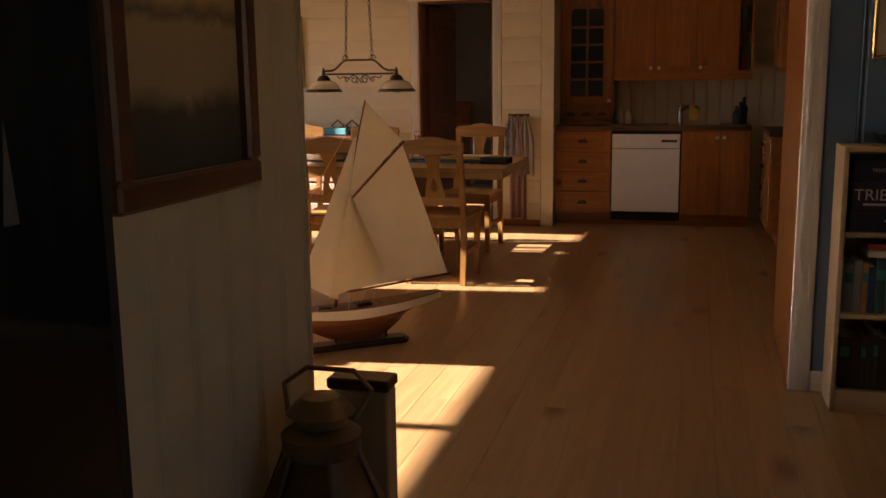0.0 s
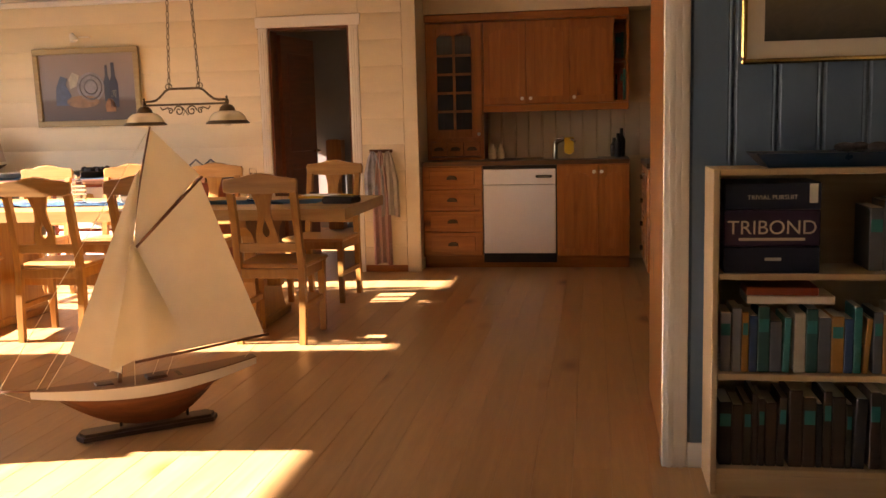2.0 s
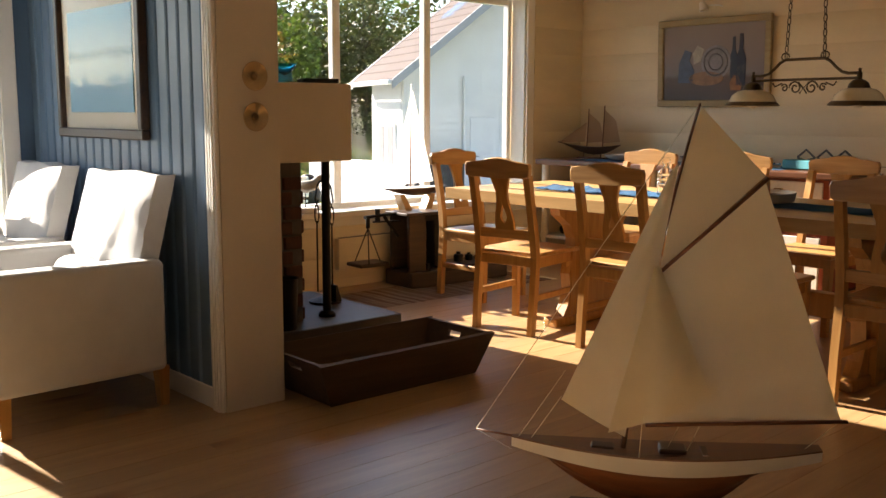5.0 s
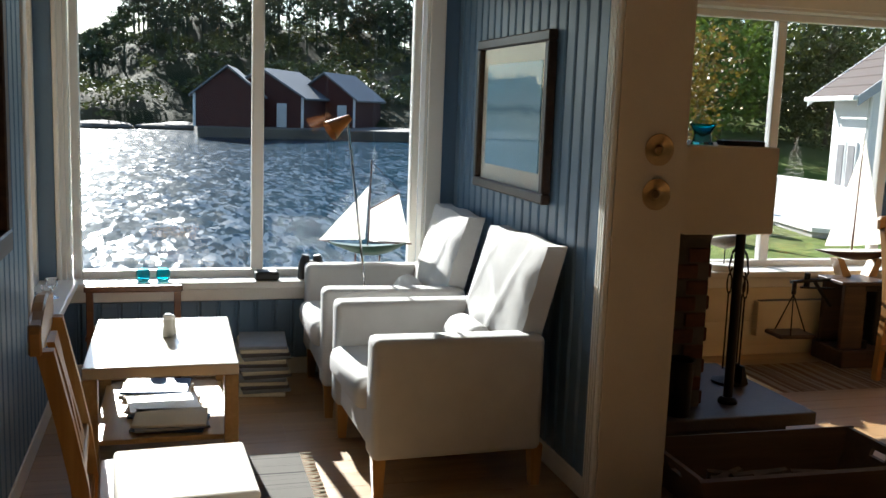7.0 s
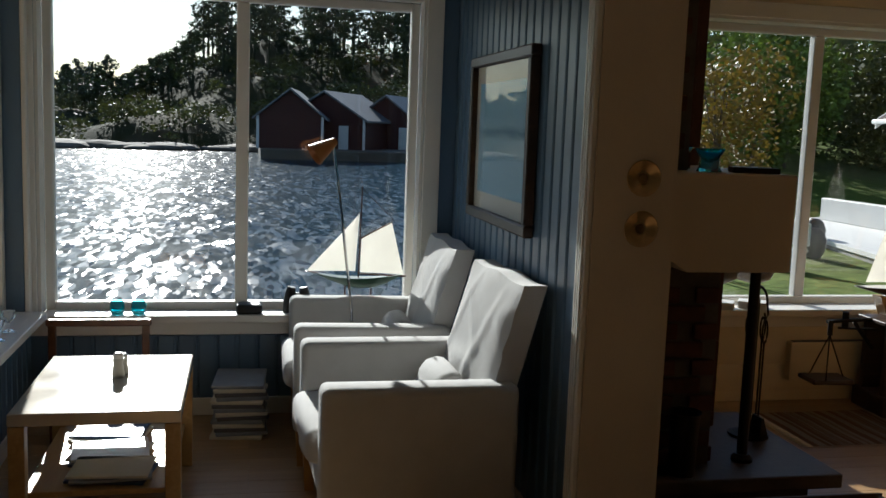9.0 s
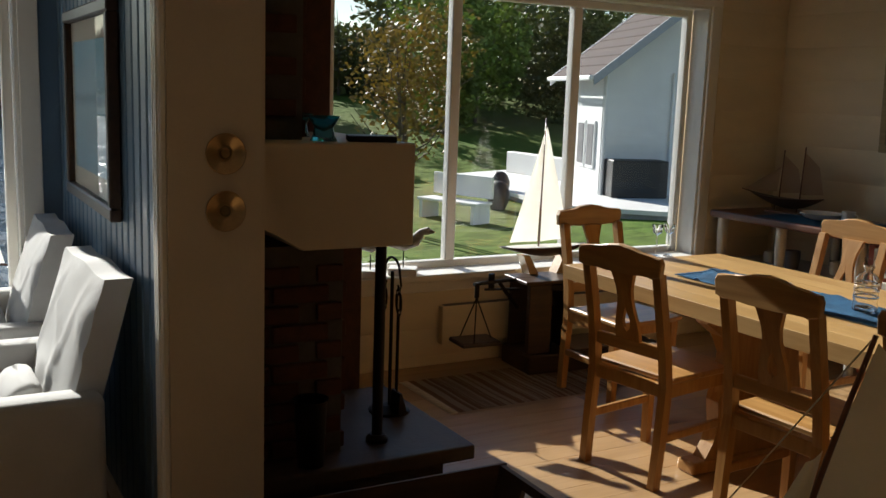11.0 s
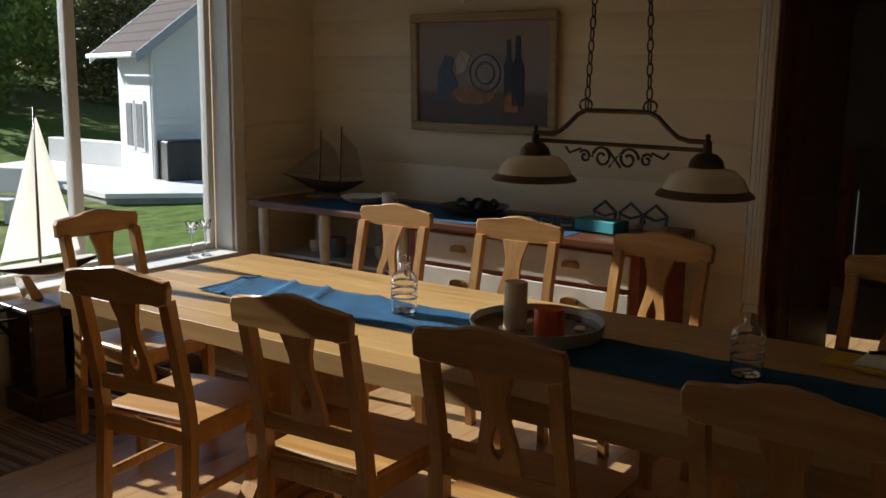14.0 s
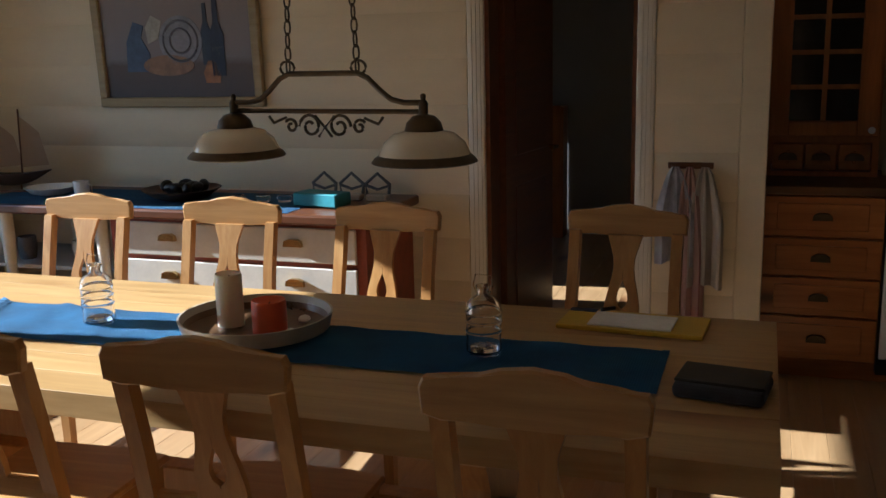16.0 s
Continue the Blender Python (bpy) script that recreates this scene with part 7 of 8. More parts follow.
navy, plum = mat("dark navy game box", (0.012, 0.014, 0.03), 0.35, 0.1), mat("dark plum game box", (0.03, 0.012, 0.035), 0.35, 0.1)
cream_ink = mat("cream print", (0.62, 0.55, 0.42), 0.5)
for i, (z0, h, mm, words, size, lab) in enumerate(((0.7305, 0.085, navy, "", 0, "dark boxed board game at the bottom of the stack"), (0.816, 0.115, plum, "TRIBOND", 0.062, "plum boxed board game lettered TRIBOND"), (0.9315, 0.085, navy, "TRIVIAL PURSUIT", 0.020, "dark boxed board game lettered TRIVIAL PURSUIT"))):
    g = thing("board_game", pose(B0 + 0.18, BF + 0.012, z0), lab, "board game", "stacked board games")
    part("box", bx(-0.145, 0, 0, 0.145, 0.22, h - 0.001, 0.003), mm, g)
    if words:
        text("lettering", words, size, pose(0, -0.0012, h * (0.5 if i == 1 else 0.45), 90), cream_ink, g)
    else:
        part("print_bar", bx(-0.02, -0.001, 0.04, 0.03, -0.0002, 0.05), cream_ink, g)
    if i == 1:
        part("ribbon", bx(-0.10, -0.001, 0.018, 0.10, -0.0002, 0.027), cream_ink, g)
    if i == 2:
        part("sticker", bx(0.11, -0.001, 0.02, 0.135, -0.0002, 0.08), M["paper"], g)
for i, (z, w, d, mm) in enumerate(((0.628, 0.27, 0.15, M["paper"]), (0.656, 0.22, 0.14, BOOKC[2]))):
    solid("lying_book", bx(B0 + 0.11, BF + 0.03, z, B0 + 0.11 + w, BF + 0.03 + d, z + 0.026, 0.003), mm, "book lying flat on the paperbacks", "book", group="lying books")
try_ = thing("blue_tray", pose(1.93, 4.52, 1.0605), "shallow dark blue tray on the bookcase", "tray")
bm = bmesh.new()
hexa(bm, [(-0.26, -0.09, 0), (0.26, -0.09, 0), (0.26, 0.09, 0), (-0.26, 0.09, 0), (-0.30, -0.11, 0.045), (0.30, -0.11, 0.045), (0.30, 0.11, 0.045), (-0.30, 0.11, 0.045)])
part("tray", bm, mat("dark blue lacquer", (0.012, 0.035, 0.07), 0.3, 0.1), try_)
for i in range(5):
    bm = bmesh.new()
    bmesh.ops.create_icosphere(bm, subdivisions=2, radius=0.022, matrix=Matrix.Diagonal((1.5, 1, 0.7, 1)))
    solid("pebble", bm, M["slate"], "dark pebble in the blue tray", "pebble", pose(1.91 + 0.05 * i, 4.50 + 0.02 * (i % 2), 1.119), "pebbles in the tray")
art2 = paint("coastal boulders", [(0.0, (0.03, 0.03, 0.025)), (0.35, (0.16, 0.14, 0.09)), (0.5, (0.05, 0.05, 0.045)), (0.7, (0.22, 0.20, 0.14)), (1.0, (0.10, 0.13, 0.15))], 7.0, 3.0)
framed("print_boulders", pose(2.03, RY - 0.014, 1.70), 0.84, 0.62, 0.018, M["brass"], 0.055, art2, "framed print of shore boulders with an ivory mount", "picture", 0.025)

# ---- sitting nook ----
def armchair(m, label):
    c = thing("armchair", m, label, "armchair", "grey armchairs")
    for s in (-1, 1):
        bm = bx(s * 0.335 - 0.065, -0.38, 0.16, s * 0.335 + 0.065, 0.30, 0.625, 0.028, 3)
        for v_ in bm.verts:
            v_.co.x += 0.006 * math.sin(v_.co.y * 9) * s
            v_.co.z -= 0.02 * max(0, v_.co.y) * (v_.co.z > 0.5)
        for f in bm.faces:
            f.smooth = True
        part("arm", bm, M["armchair"], c)
        for y in (-0.34, 0.30):
            bm = bmesh.new()
            hexa(bm, [(s * 0.34 - 0.018, y - 0.018, 0), (s * 0.34 + 0.018, y - 0.018, 0), (s * 0.34 + 0.018, y + 0.018, 0), (s * 0.34 - 0.018, y + 0.018, 0),
                      (s * 0.33 - 0.026, y - 0.026, 0.165), (s * 0.33 + 0.026, y - 0.026, 0.165), (s * 0.33 + 0.026, y + 0.026, 0.165), (s * 0.33 - 0.026, y + 0.026, 0.165)])
            part("leg", bm, M["chair"], c, "tapered pale wooden leg")
    part("seat_base", bx(-0.275, -0.36, 0.17, 0.275, 0.28, 0.315, 0.01, 2), M["armchair"], c)
    bm = bx(-0.268, -0.42, 0.316, 0.268, 0.22, 0.445, 0.045, 4)
    for f in bm.faces:
        f.smooth = True
    part("seat_cushion", bm, M["armchair"], c)
    bm = bmesh.new()                              # leaning back with a gently domed, creased face
    n, k = 30, 32
    front, back = [], []
    for i in range(n + 1):
        u = i / n * 2 - 1
        rf, rb = [], []
        for j in range(k + 1):
            v_ = j / k
            z = 0.42 + v_ * 0.530 + 0.006 * math.cos(u * 5) * v_
            w = 0.335 - 0.015 * v_
            lean_ = 0.17 + 0.15 * v_
            bulge = 0.022 * (1 - u ** 6) * (1 - (2 * v_ - 1) ** 4)
            crease = (0.012 * max(0, math.sin(u * 3.7 + v_ * 5 + 1.6 * math.sin(v_ * 9 + u * 2))) ** 5 + 0.008 * max(0, math.sin(u * 6.1 - v_ * 4 + 2)) ** 9) * min(1, 4 * v_) * (1 - v_) ** 0.5
            rf.append(bm.verts.new((u * w, lean_ - bulge - crease, z)))
            rb.append(bm.verts.new((u * w, lean_ + 0.085, z)))
        front.append(rf), back.append(rb)
    for a, c2 in zip(front, front[1:]):
        for j in range(k):
            bm.faces.new((a[j], c2[j], c2[j + 1], a[j + 1])).smooth = True
    for a, c2 in zip(back, back[1:]):
        for j in range(k):
            bm.faces.new((a[j], a[j + 1], c2[j + 1], c2[j])).smooth = True
    for i in range(n):
        bm.faces.new((front[i][k], front[i + 1][k], back[i + 1][k], back[i][k])).smooth = True
        bm.faces.new((front[i][0], back[i][0], back[i + 1][0], front[i + 1][0]))
    for e in (0, n):
        for j in range(k):
            bm.faces.new((front[e][j], front[e][j + 1], back[e][j + 1], back[e][j])).smooth = True
    part("backrest", bm, M["armchair"], c)
    bm = bx(-0.16, 0.02, 0.446, 0.16, 0.13, 0.60, 0.05, 4)
    for v_ in bm.verts:
        v_.co.y += 0.35 * (v_.co.z - 0.45)
    for f in bm.faces:
        f.smooth = True
    part("small_cushion", bm, M["armchair"], c)
    return c


ac = armchair(pose(-3.06, 3.99, 0, 0, 0, 2), "pale grey armchair in a loose cover, sunlit from the window")
copy_thing(ac, pose(-4.0, 3.97, 0, 0, 0, -1))

ctb = thing("coffee_table", pose(-3.35, 2.88, 0), "birch coffee table with a shelf of magazines, top glaring in sun", "table")
top = part("tabletop", bx(-0.405, -0.283, 0.435, 0.405, 0.283, 0.48, 0.004), mat("pale lacquered top", (0.62, 0.55, 0.44), 0.16, 0.06, 4, 60, 0.02, coat=0.5), ctb)
for sx in (-1, 1):
    for sy in (-1, 1):
        part("leg", bx(sx * 0.377 - 0.027, sy * 0.255 - 0.027, 0, sx * 0.377 + 0.027, sy * 0.255 + 0.027, 0.434, 0.003), M["table"], ctb)
part("shelf", bx(-0.372, -0.25, 0.17, 0.372, 0.25, 0.19, 0.003), M["table"], ctb)
for i in range(9):
    w, h = 0.21, 0.28
    x, y = -3.35 + (-0.22, 0.02, 0.22)[i % 3] + 0.01 * (i % 2), 2.88 + 0.03 * ((i * 7) % 3 - 1)
    solid("magazine", bx(-w / 2, -h / 2, 0, w / 2, h / 2, 0.010, 0.002), (M["paper"], BOOKC[8], BOOKC[5], M["appliance"])[i % 4], "glossy magazine on the coffee table shelf", "magazine", pose(x, y, 0.191 + 0.0105 * (i // 3), 0, 0, (i * 37) % 24 - 12), "magazines")
for i, (dx, h) in enumerate(((0.0, 0.075), (0.05, 0.06))):
    sh_ = thing("salt_shaker", pose(-3.40 - dx, 2.90 + 0.01 * i, 0.4805), "small frosted glass shaker on the coffee table", "shaker", "shakers on the coffee table")
    bm = bmesh.new()
    lathe(bm, [(0.022, 0), (0.024, 0.01), (0.018, h * 0.7), (0.021, h)], 18)
    part("jar", bm, mat("frosted glass", (0.55, 0.55, 0.5), 0.3, 0.05), sh_)
    bm = bmesh.new()
    lathe(bm, [(0.019, h), (0.019, h + 0.015), (0.012, h + 0.022)], 18)
    part("lid", bm, M["appliance"], sh_)
nc = copy_thing(first, pose(-1.87, 2.71, 0, 0, 0, 3))
tagged(nc, "pine chair with a white pad by the coffee table", "chair")
nc["group"] = ""
bm = bx(-0.19, 0.06, 0.0, 0.19, 0.42, 0.03, 0.012, 3)
solid("seat_pad", bm, M["sailw"], "flat white seat pad on the pine chair", "cushion", Matrix.Translation((-1.87, 2.71, 0.456)) @ pose(0, 0, 0, 0, 0, 3))
rk = thing("low_bench", pose(-4.16, 2.74, 0), "low dark brown wooden stool frame under the window", "stool")
for y in (-0.20, 0.20):
    for x in (-0.13, 0.10):
        part("leg", bx(x, y - 0.016, 0, x + 0.03, y + 0.016, 0.30 if x < 0 else 0.56, 0.003), M["mahog"], rk)
part("rail", bx(0.095, -0.225, 0.545, 0.135, 0.225, 0.575, 0.006), M["mahog"], rk)
part("seat", bx(-0.14, -0.225, 0.301, 0.099, 0.225, 0.325, 0.004), M["mahog"], rk)
sea_art = paint("blue seascape print", [(0.0, (0.16, 0.38, 0.54)), (0.3, (0.22, 0.46, 0.62)), (0.48, (0.30, 0.54, 0.66)), (0.56, (0.08, 0.24, 0.40)), (0.62, (0.26, 0.52, 0.68)), (1.0, (0.15, 0.46, 0.68))], 4.0, 1.0)
bpic, iw, ih = framed("seascape_print", pose(-3.49, BY - 0.014, 1.443), 0.955, 0.715, 0.045, M["dark"], 0.075, sea_art, "framed blue seascape print on the blue wall", "picture", 0.04)
pg = part("picture_glass", bx(-0.43, -0.0225, -0.31, 0.43, -0.020, 0.31), glass("picture glass", (1, 1, 1), 0.35, 0.015), bpic)
old_art = paint("dark harbour scene", [(0.0, (0.03, 0.03, 0.035)), (0.4, (0.09, 0.085, 0.08)), (0.6, (0.16, 0.15, 0.14)), (1.0, (0.12, 0.13, 0.15))], 5.0, 2.0)
framed("harbour_painting", pose(-2.13, SY + 0.014, 1.43, 0, 0, 180), 0.97, 0.92, 0.07, M["dark"], 0, old_art, "large dark framed harbour painting on the blue wall", "painting", 0.06)
for i, y in enumerate((2.77, 2.87)):
    bm = bmesh.new()
    lathe(bm, [(0.028, 0), (0.036, 0.02), (0.036, 0.045), (0.03, 0.065), (0.027, 0.065), (0.032, 0.045), (0.03, 0.02), (0.001, 0.012)], 18)
    solid("votive_glass", bm, clear("turquoise glass", (0.10, 0.62, 0.72), 1.45, 0.1), "turquoise glass votive on the window sill", "candle holder", pose(WX + 0.02, y, W1[2] + 0.0085), "votives on the sill")
bm = bx(-0.05, -0.065, 0, 0.05, 0.065, 0.05, 0.016, 3)
solid("radio", bm, M["black"], "small black radio on the window sill", "radio", pose(WX + 0.015, 3.40, W1[2] + 0.0085))
bn = thing("binoculars", pose(WX + 0.0, 3.64, W1[2] + 0.0085, 0, 0, 80), "black binoculars standing on the window sill", "binoculars")
for s in (-1, 1):
    bm = bmesh.new()
    tube(bm, [(s * 0.04, 0, 0), (s * 0.04, 0, 0.06), (s * 0.035, 0, 0.10), (s * 0.03, 0, 0.13)], [0.033, 0.031, 0.026, 0.02], 16)
    part("barrel", bm, M["black"], bn)
part("bridge", bx(-0.03, -0.015, 0.05, 0.03, 0.015, 0.10, 0.006), M["black"], bn)
rl = thing("reading_lamp", pose(-4.27, 3.90, 0), "thin reading lamp with an orange brown metal cone shade", "lamp")
bm = bmesh.new()
lathe(bm, [(0.12, 0), (0.12, 0.012), (0.03, 0.025)], 24)
part("base", bm, M["iron"], rl)
bm = bmesh.new()
tube(bm, [(0, 0, 0.02), (0, 0, 0.55), (0.01, -0.06, 1.02), (0.02, -0.11, 1.38)], 0.007, 8)
part("stem", bm, M["chrome"], rl)
bm = bmesh.new()
ca, cb_ = Vector((0.02, -0.10, 1.40)), Vector((0.05, -0.22, 1.32))
dd = (cb_ - ca).normalized()
tube(bm, [ca, ca + dd * 0.03, ca + dd * 0.13], [0.018, 0.026, 0.055], 20, caps=False)
tube(bm, [ca + dd * 0.129, ca + dd * 0.03], [0.052, 0.023], 20, caps=False)
part("shade", bm, mat("orange brown enamel", (0.34, 0.12, 0.02), 0.35, 0.1), rl)
for i in range(14):
    solid("newspaper", bx(-0.16, -0.12, 0, 0.16, 0.12, 0.018, 0.005, 2), (M["paper"], BOOKC[8], M["slate"])[i % 3], "folded newspaper in a floor pile", "newspaper", pose(-4.18, 3.36, 0.012 * 0 + 0.0005 + 0.0187 * i, 0, 0, (i * 53) % 14 - 7), "pile of newspapers")
for i, (x, r) in enumerate(((-3.6, 0.03), (-3.75, 0.026), (-3.92, 0.03))):
    bm = bmesh.new()
    lathe(bm, [(r, 0), (r * 0.3, 0.01), (r * 0.25, 0.04), (r * 0.9, 0.065), (r, 0.09), (r * 0.9, 0.09), (r * 0.2, 0.045)], 18)
    solid("glass_goblet", bm, M["clear"], "little clear glass goblet on the sill", "glass", pose(x, SY + 0.03, W3[2] + 0.0085), "goblets on the sill")
for i, x in enumerate((-3.50, -3.56)):
    solid("dark_dice", bx(-0.014, -0.014, 0, 0.014, 0.014, 0.026, 0.003), M["black"], "small dark block on the sill", "ornament", pose(x, SY + 0.06, W3[2] + 0.0085), "dark blocks on the sill")

# ---- entrance ----
hallart = paint("misty lake at dusk", [(0.0, (0.06, 0.058, 0.045)), (0.22, (0.10, 0.09, 0.07)), (0.3, (0.48, 0.38, 0.24)), (0.52, (0.56, 0.42, 0.25)), (0.56, (0.24, 0.20, 0.14)), (0.62, (0.66, 0.46, 0.25)), (1.0, (0.46, 0.34, 0.20))], 3.0, 1.0)
framed("lake_painting", pose(SX + 0.016, 1.855, 1.41, 0, 0, 90), 0.45, 0.52, 0.045, M["mahog"], 0, hallart, "misty lake painting in a brown frame on the cream wall", "painting", 0.035)
cabn = thing("display_cabinet", pose(SX + 0.014, 0.88, 0), "tall black glass-fronted cabinet of model sails", "cabinet")
part("carcase", bx(0.0, -0.55, 0, 0.16, 0.55, 2.0, 0.004), M["black"], cabn)
part("glass_front", bx(0.161, -0.52, 0.06, 0.166, 0.52, 1.96), mat("black polished glass", (0.004, 0.004, 0.006), 0.06, 0.1, 3, 50, 0.0, coat=0.5), cabn)
# Flat grey shapes laid on the front for sails showing in the glass.
for i, (y, z, h) in enumerate(((0.42, 0.72, 0.12), (0.22, 0.95, 0.14), (0.36, 1.2, 0.10), (0.12, 0.66, 0.10))):
    bm = bmesh.new()
    prism(bm, [(0.167, y, z), (0.167, y + h * 0.22, z), (0.167, y + h * 0.12, z + h)], (0.001, 0, 0))
    part("engraved_sail", bm, M["slate"], cabn)
ln = thing("ship_lantern", pose(SX + 0.148, 2.08, 0.335) @ Matrix.Scale(1.2, 4), "old iron ship lantern with a glass globe and wire guard", "lantern")
bm = bmesh.new()
lathe(bm, [(0.07, 0), (0.075, 0.03), (0.06, 0.045), (0.055, 0.06)], 22)
part("burner", bm, M["oldbrass"], ln)
bm = bmesh.new()
lathe(bm, [(0.062, 0.03), (0.088, 0.05), (0.104, 0.09), (0.108, 0.125), (0.103, 0.125), (0.098, 0.09), (0.083, 0.055), (0.06, 0.035)], 26, caps=False)
part("globe", bm, glass("thin lamp glass", (0.86, 0.80, 0.68)), ln)
bm = bmesh.new()
lathe(bm, [(0.116, 0.118), (0.118, 0.128), (0.085, 0.195), (0.056, 0.258), (0.05, 0.258), (0.08, 0.19), (0.11, 0.125)], 26, caps=False)
part("hood", bm, mat("browned copper hood", (0.22, 0.12, 0.06), 0.42, 0.35, 9, 50, 0.15, 0.5), ln)
bm = bmesh.new()
lathe(bm, [(0.0, 0.092), (0.05, 0.094), (0.055, 0.11), (0.0, 0.112)], 20)
part("reflector", bm, M["white"], ln)
bm = bmesh.new()
lathe(bm, [(0.062, 0.255), (0.064, 0.285), (0.04, 0.30), (0.04, 0.315), (0.055, 0.32), (0.03, 0.345)], 22)
part("cap", bm, M["oldbrass"], ln)
for k in range(6):
    a = k * math.tau / 6
    bm = bmesh.new()
    tube(bm, [(0.075 * math.cos(a), 0.075 * math.sin(a), 0.02), (0.122 * math.cos(a), 0.122 * math.sin(a), 0.12), (0.06 * math.cos(a), 0.06 * math.sin(a), 0.265)], 0.004, 6)
    part("guard_wire", bm, M["oldbrass"], ln)
bm = bmesh.new()
tube(bm, [(0.122 * math.cos(a), 0.122 * math.sin(a), 0.12) for a in [k / 24 * math.tau for k in range(24)]], 0.004, 6, closed=True)
part("guard_ring", bm, M["oldbrass"], ln)
bm = bmesh.new()
tube(bm, [(0.055, 0.0, 0.31), (0.075, 0.03, 0.35), (0.04, 0.045, 0.375), (-0.04, 0.045, 0.375), (-0.075, 0.03, 0.35), (-0.055, 0, 0.31)], 0.0045, 7)
part("handle", bm, M["oldbrass"], ln)
cr = thing("lantern_box", pose(SX + 0.11, 2.14, 0), "grey wooden crate lined in pale wood under the lantern", "crate")
part("crate", bx(-0.09, -0.18, 0, 0.15, 0.14, 0.334, 0.004), M["birch"], cr)
part("lid", bx(0.0, 0.075, 0.335, 0.125, 0.135, 0.715, 0.004), M["birch"], cr)
part("lid_edge", bx(-0.004, 0.071, 0.716, 0.129, 0.139, 0.74, 0.004), M["mahog"], cr)

# ---- boards of floor and walls ----
rng = random.Random(5)
BW = 0.134
n_boards = 0
lengths = {}
def board_mesh(length):
    if length not in lengths:
        bm = bmesh.new()
        c = 0.0009
        a, b_ = BW / 2 - 0.00025, length / 2 - 0.0003
        prof = [(-a, -0.0215), (a, -0.0215), (a, -c), (a - c, 0), (-a + c, 0), (-a, -c)]
        prism(bm, [(x, -b_, z) for x, z in prof], (0, 2 * b_, 0))
        lengths[length] = mesh_of("floor_board", bm, M["floor"])
    return lengths[length]


nx = int((3.3 - WX) / BW) + 1
for i in range(nx):
    x = WX + BW * (i + 0.5)
    if x > 3.28:
        break
    y = -2.2
    cuts = [rng.choice((2.2, 2.6, 3.0)), rng.choice((3.4, 3.8)), 3.4]
    while y < 12.39:
        lg = cuts.pop(0) if cuts else 3.4
        lg = round(min(lg, 12.4 - y), 1)
        if lg < 0.15:
            break
        if not (y + lg < 1.0 and x < SX):
            piece("floor_board", board_mesh(lg), fl, pose(x, y + lg / 2, rng.uniform(-0.0004, 0.0)))
            n_boards += 1
        y += lg


def wall_boards(wall, axis, a0, a1, face, side, width, material, z0=0.0, z1=CEIL, skip=()):
    """Upright tongued boards with a groove between them, on one face of a wall."""
    count = max(1, round((a1 - a0) / width))
    w = (a1 - a0) / count
    cache = {}
    for k in range(count):
        c = a0 + (k + 0.5) * w
        spans = [(z0, z1)]
        for s0, s1, h0, h1 in skip:
            if c + w / 2 > s0 and c - w / 2 < s1:
                spans = [(z0, h0), (h1, z1)]
        for za, zb in spans:
            if zb - za < 0.02:
                continue
            key = (round(za, 3), round(zb, 3))
            if key not in cache:
                bm = bmesh.new()
                h = w / 2 - 0.0015
                prof = [(-h, 0), (-h, 0.004), (-h + 0.008, 0.012), (-h + 0.012, 0.012), (-h + 0.016, 0.009), (-h + 0.02, 0.012), (h - 0.008, 0.012), (h, 0.004), (h, 0)]
                prism(bm, [(u, d, za + 0.001) for u, d in prof], (0, 0, zb - za - 0.002))
                cache[key] = mesh_of("wall_board", bm, material)
            if axis == "x":
                m = pose(c, face, 0) if side > 0 else pose(c, face, 0, 0, 0, 180)
            else:
                m = pose(face, c, 0, 0, 0, -90 if side > 0 else 90)
            piece("wall_board", cache[key], wall, m)


obs = bpy.data.objects
wall_boards(obs["wall_blue"], "x", WX + 0.002, PX - 0.076, BY, -1, 0.10, M["blue"])
wall_boards(obs["wall_right"], "x", RX + 0.076, 3.29, RY, -1, 0.145, M["blue"])
wall_boards(obs["wall_south"], "x", WX + 0.002, SX - 0.12, SY, 1, 0.10, M["blue"], skip=((W3[0] - 0.08, W3[1] + 0.08, W3[2] - 0.11, W3[3] + 0.08),))
wall_boards(obs["wall_west_nook"], "y", SY + 0.002, BY - 0.002, WX, 1, 0.10, M["blue"], skip=((W1[0] - 0.044, W1[1] + 0.09, W1[2] - 0.105, W1[3] + 0.09),))
wall_boards(obs["wall_hall"], "y", -2.18, SY - 0.005, SX, 1, 0.12, M["cream"])
wall_boards(obs["wall_kitchen"], "x", 0.21, 3.29, KB, -1, 0.12, M["pillar"], 0.905, 1.36)


def lying_boards(wall, axis, a0, a1, face, side, pitch, material, z0=0.0, z1=CEIL):
    """Broad, softly rounded boards that lie on one another, as on a log wall."""
    count = round((z1 - z0) / pitch)
    p_ = (z1 - z0) / count
    bm = bmesh.new()
    lg = (a1 - a0) / 2 - 0.0005
    prof = [(0, 0)] + [(0.010 + 0.0125 * math.sin(math.pi * k / 12) ** 0.8, p_ * k / 12) for k in range(13)] + [(0, p_)]
    prism(bm, [(-lg, d, z) for d, z in prof], (2 * lg, 0, 0))
    for f in bm.faces:
        f.smooth = len(f.verts) == 4
    me_ = mesh_of("wall_board", bm, material)
    for k in range(count):
        c = (a0 + a1) / 2
        m = (pose(c, face, z0 + k * p_, 0, 0, 0 if side > 0 else 180)) if axis == "x" else pose(face, c, z0 + k * p_, 0, 0, -90 if side > 0 else 90)
        piece("wall_board", me_, wall, m)


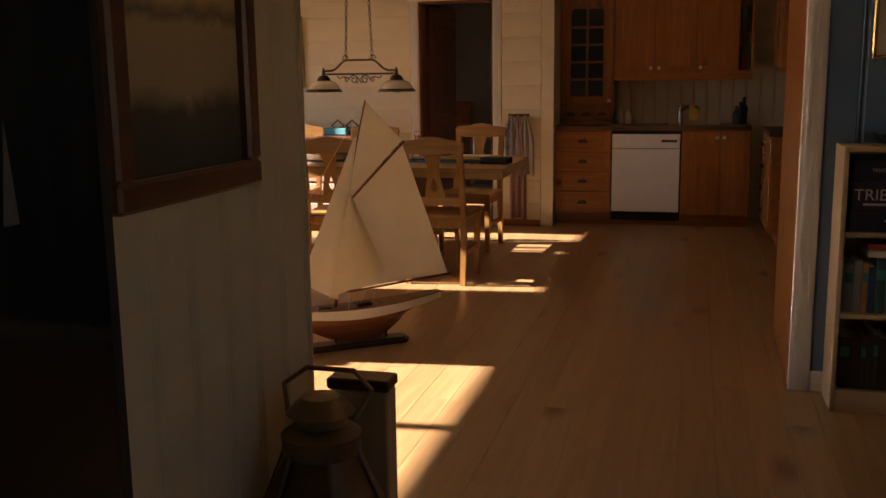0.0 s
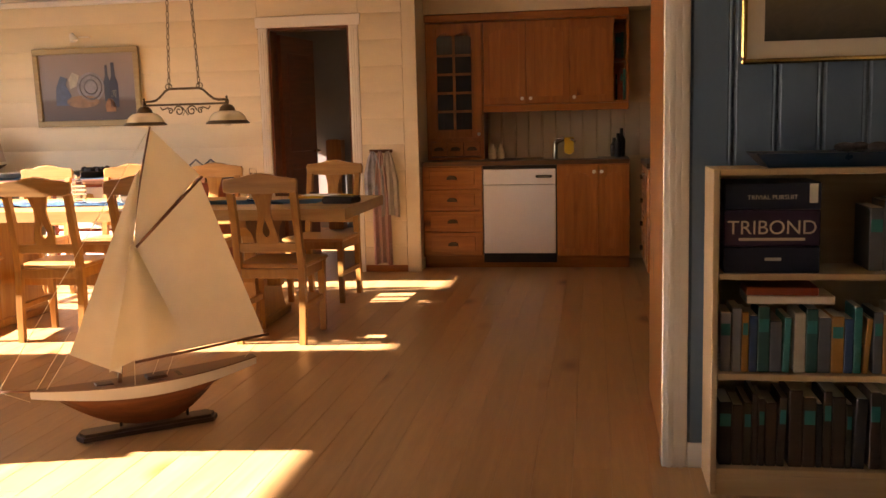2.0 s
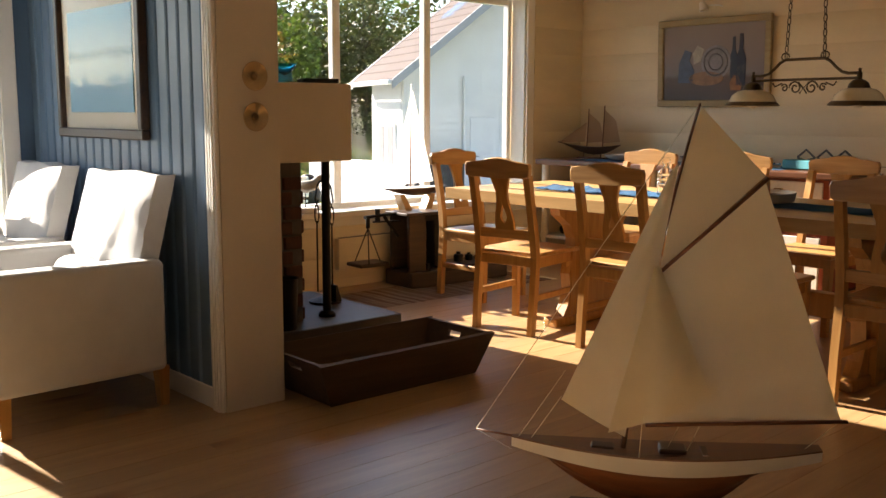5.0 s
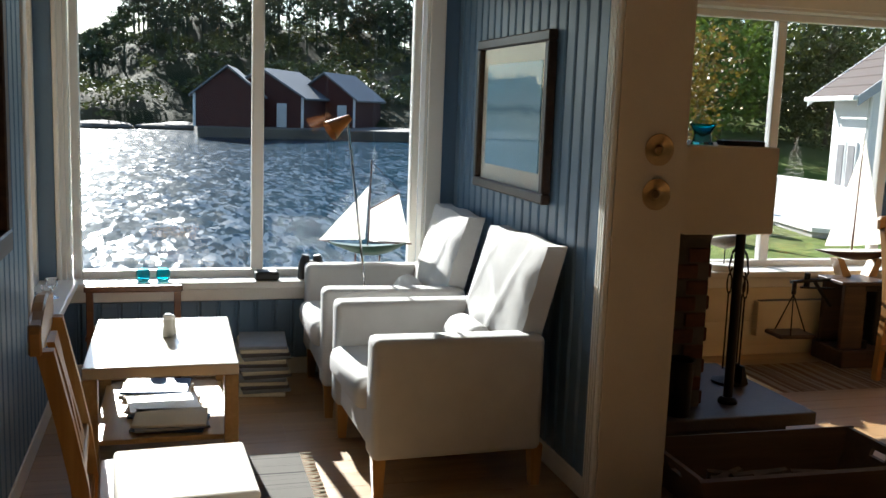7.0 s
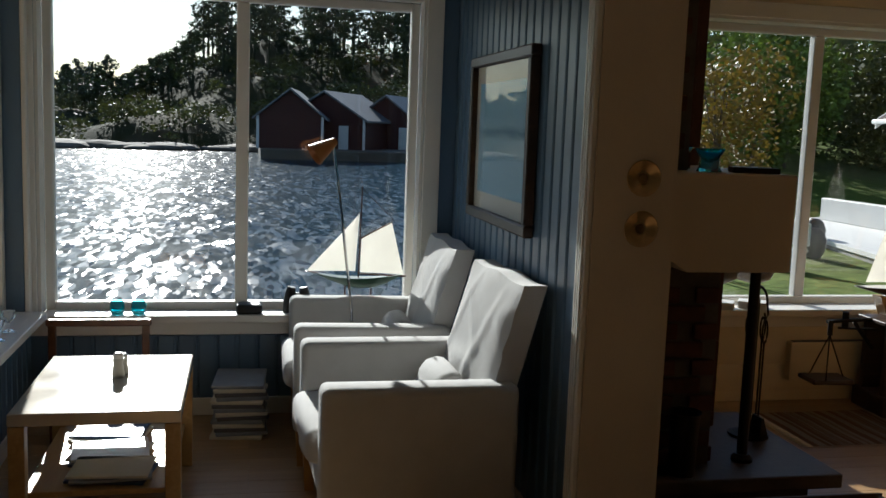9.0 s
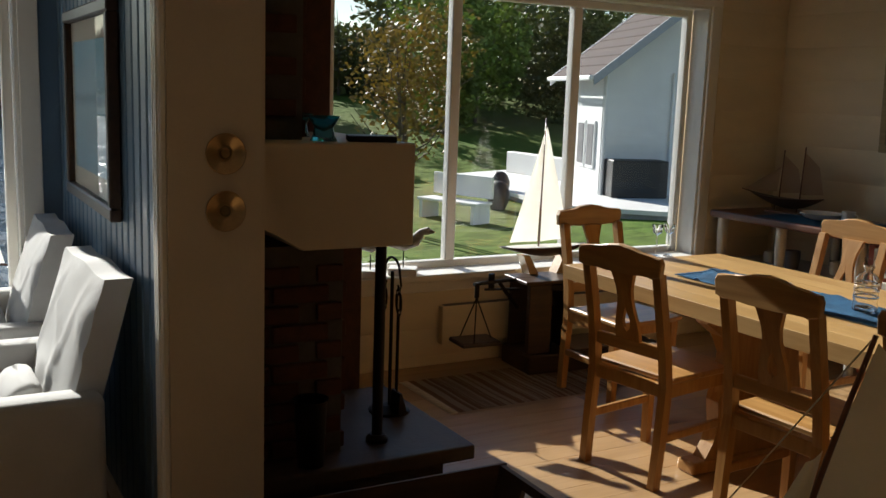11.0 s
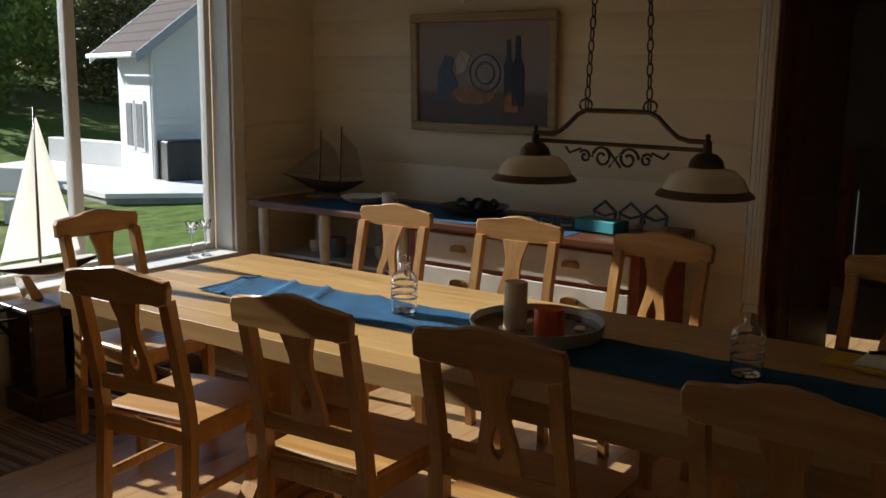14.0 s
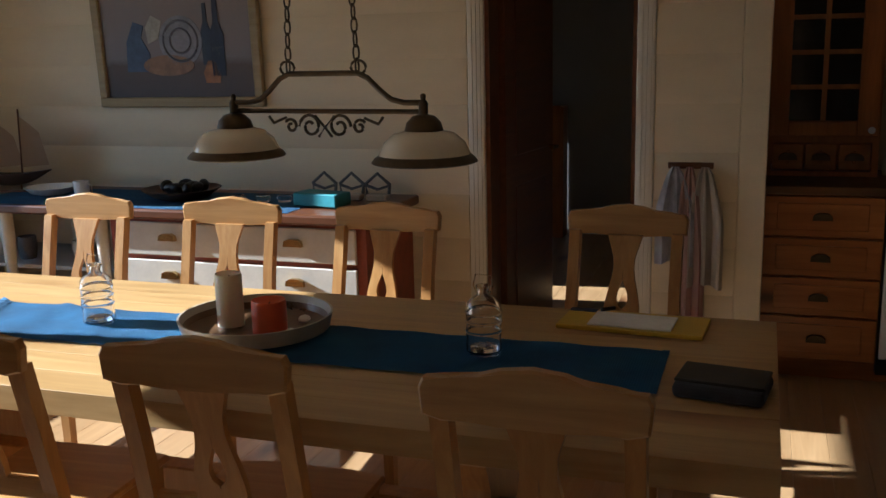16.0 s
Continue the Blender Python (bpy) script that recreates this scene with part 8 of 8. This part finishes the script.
wn_ = obs["wall_north"]
lying_boards(wn_, "x", WX, -1.612, NY, -1, 0.205, M["cream"])
lying_boards(wn_, "x", -0.758, -0.402, NY, -1, 0.205, M["cream"])
lying_boards(wn_, "x", -1.61, -0.76, NY, -1, 0.20, M["cream"], 2.125, CEIL)
ww = obs["wall_west"]
lying_boards(ww, "y", BN + 0.012, W2[0] - 0.087, WX, 1, 0.205, M["cream"])
lying_boards(ww, "y", W2[1] + 0.087, NY - 0.019, WX, 1, 0.205, M["cream"])
lying_boards(ww, "y", W2[0] - 0.086, W2[1] + 0.086, WX, 1, 0.197, M["cream"], 0.0, W2[2] - 0.102)
lying_boards(ww, "y", W2[0] - 0.086, W2[1] + 0.086, WX, 1, 0.18, M["cream"], W2[3] + 0.087, CEIL)

# bricks of the chimney and the fireplace jamb
def bricks(parent, x, y0, y1, z0, z1, facing):
    me_ = mesh_of("brick", bx(-0.108, -0.012, -0.031, 0.108, 0.012, 0.031, 0.004), M["brick"])
    half = mesh_of("brick", bx(-0.05, -0.012, -0.031, 0.05, 0.012, 0.031, 0.004), M["brick"])
    z, row = z0 + 0.036, 0
    while z < z1 - 0.03:
        u = y0 + (0.11 if row % 2 == 0 else 0.055)
        while u < y1:
            use_half = u - 0.11 < y0 - 0.03 or u + 0.11 > y1 + 0.03
            m = pose(x, u, z, 0, 0, 90) if facing == "x" else pose(u, x, z)
            if not (use_half and (u - 0.05 < y0 - 0.02 or u + 0.05 > y1 + 0.02)):
                piece("brick", half if use_half else me_, parent, m)
            u += 0.228 if not use_half else 0.169
        z += 0.0735
        row += 1


core, jamb = [o for o in fp.children if o.name.startswith("chimney_core")][0], [o for o in fp.children if o.name.startswith("jamb_core")][0]
bricks(core, -3.113, 4.72, 5.08, 1.355, CEIL, "x")
bricks(core, 5.087, -3.75, -3.12, 1.355, CEIL, "y")
bricks(jamb, -3.063, 4.72, 5.23, 0.165, 0.965, "x")
bricks(jamb, 5.237, -3.75, -3.07, 0.165, 0.965, "y")
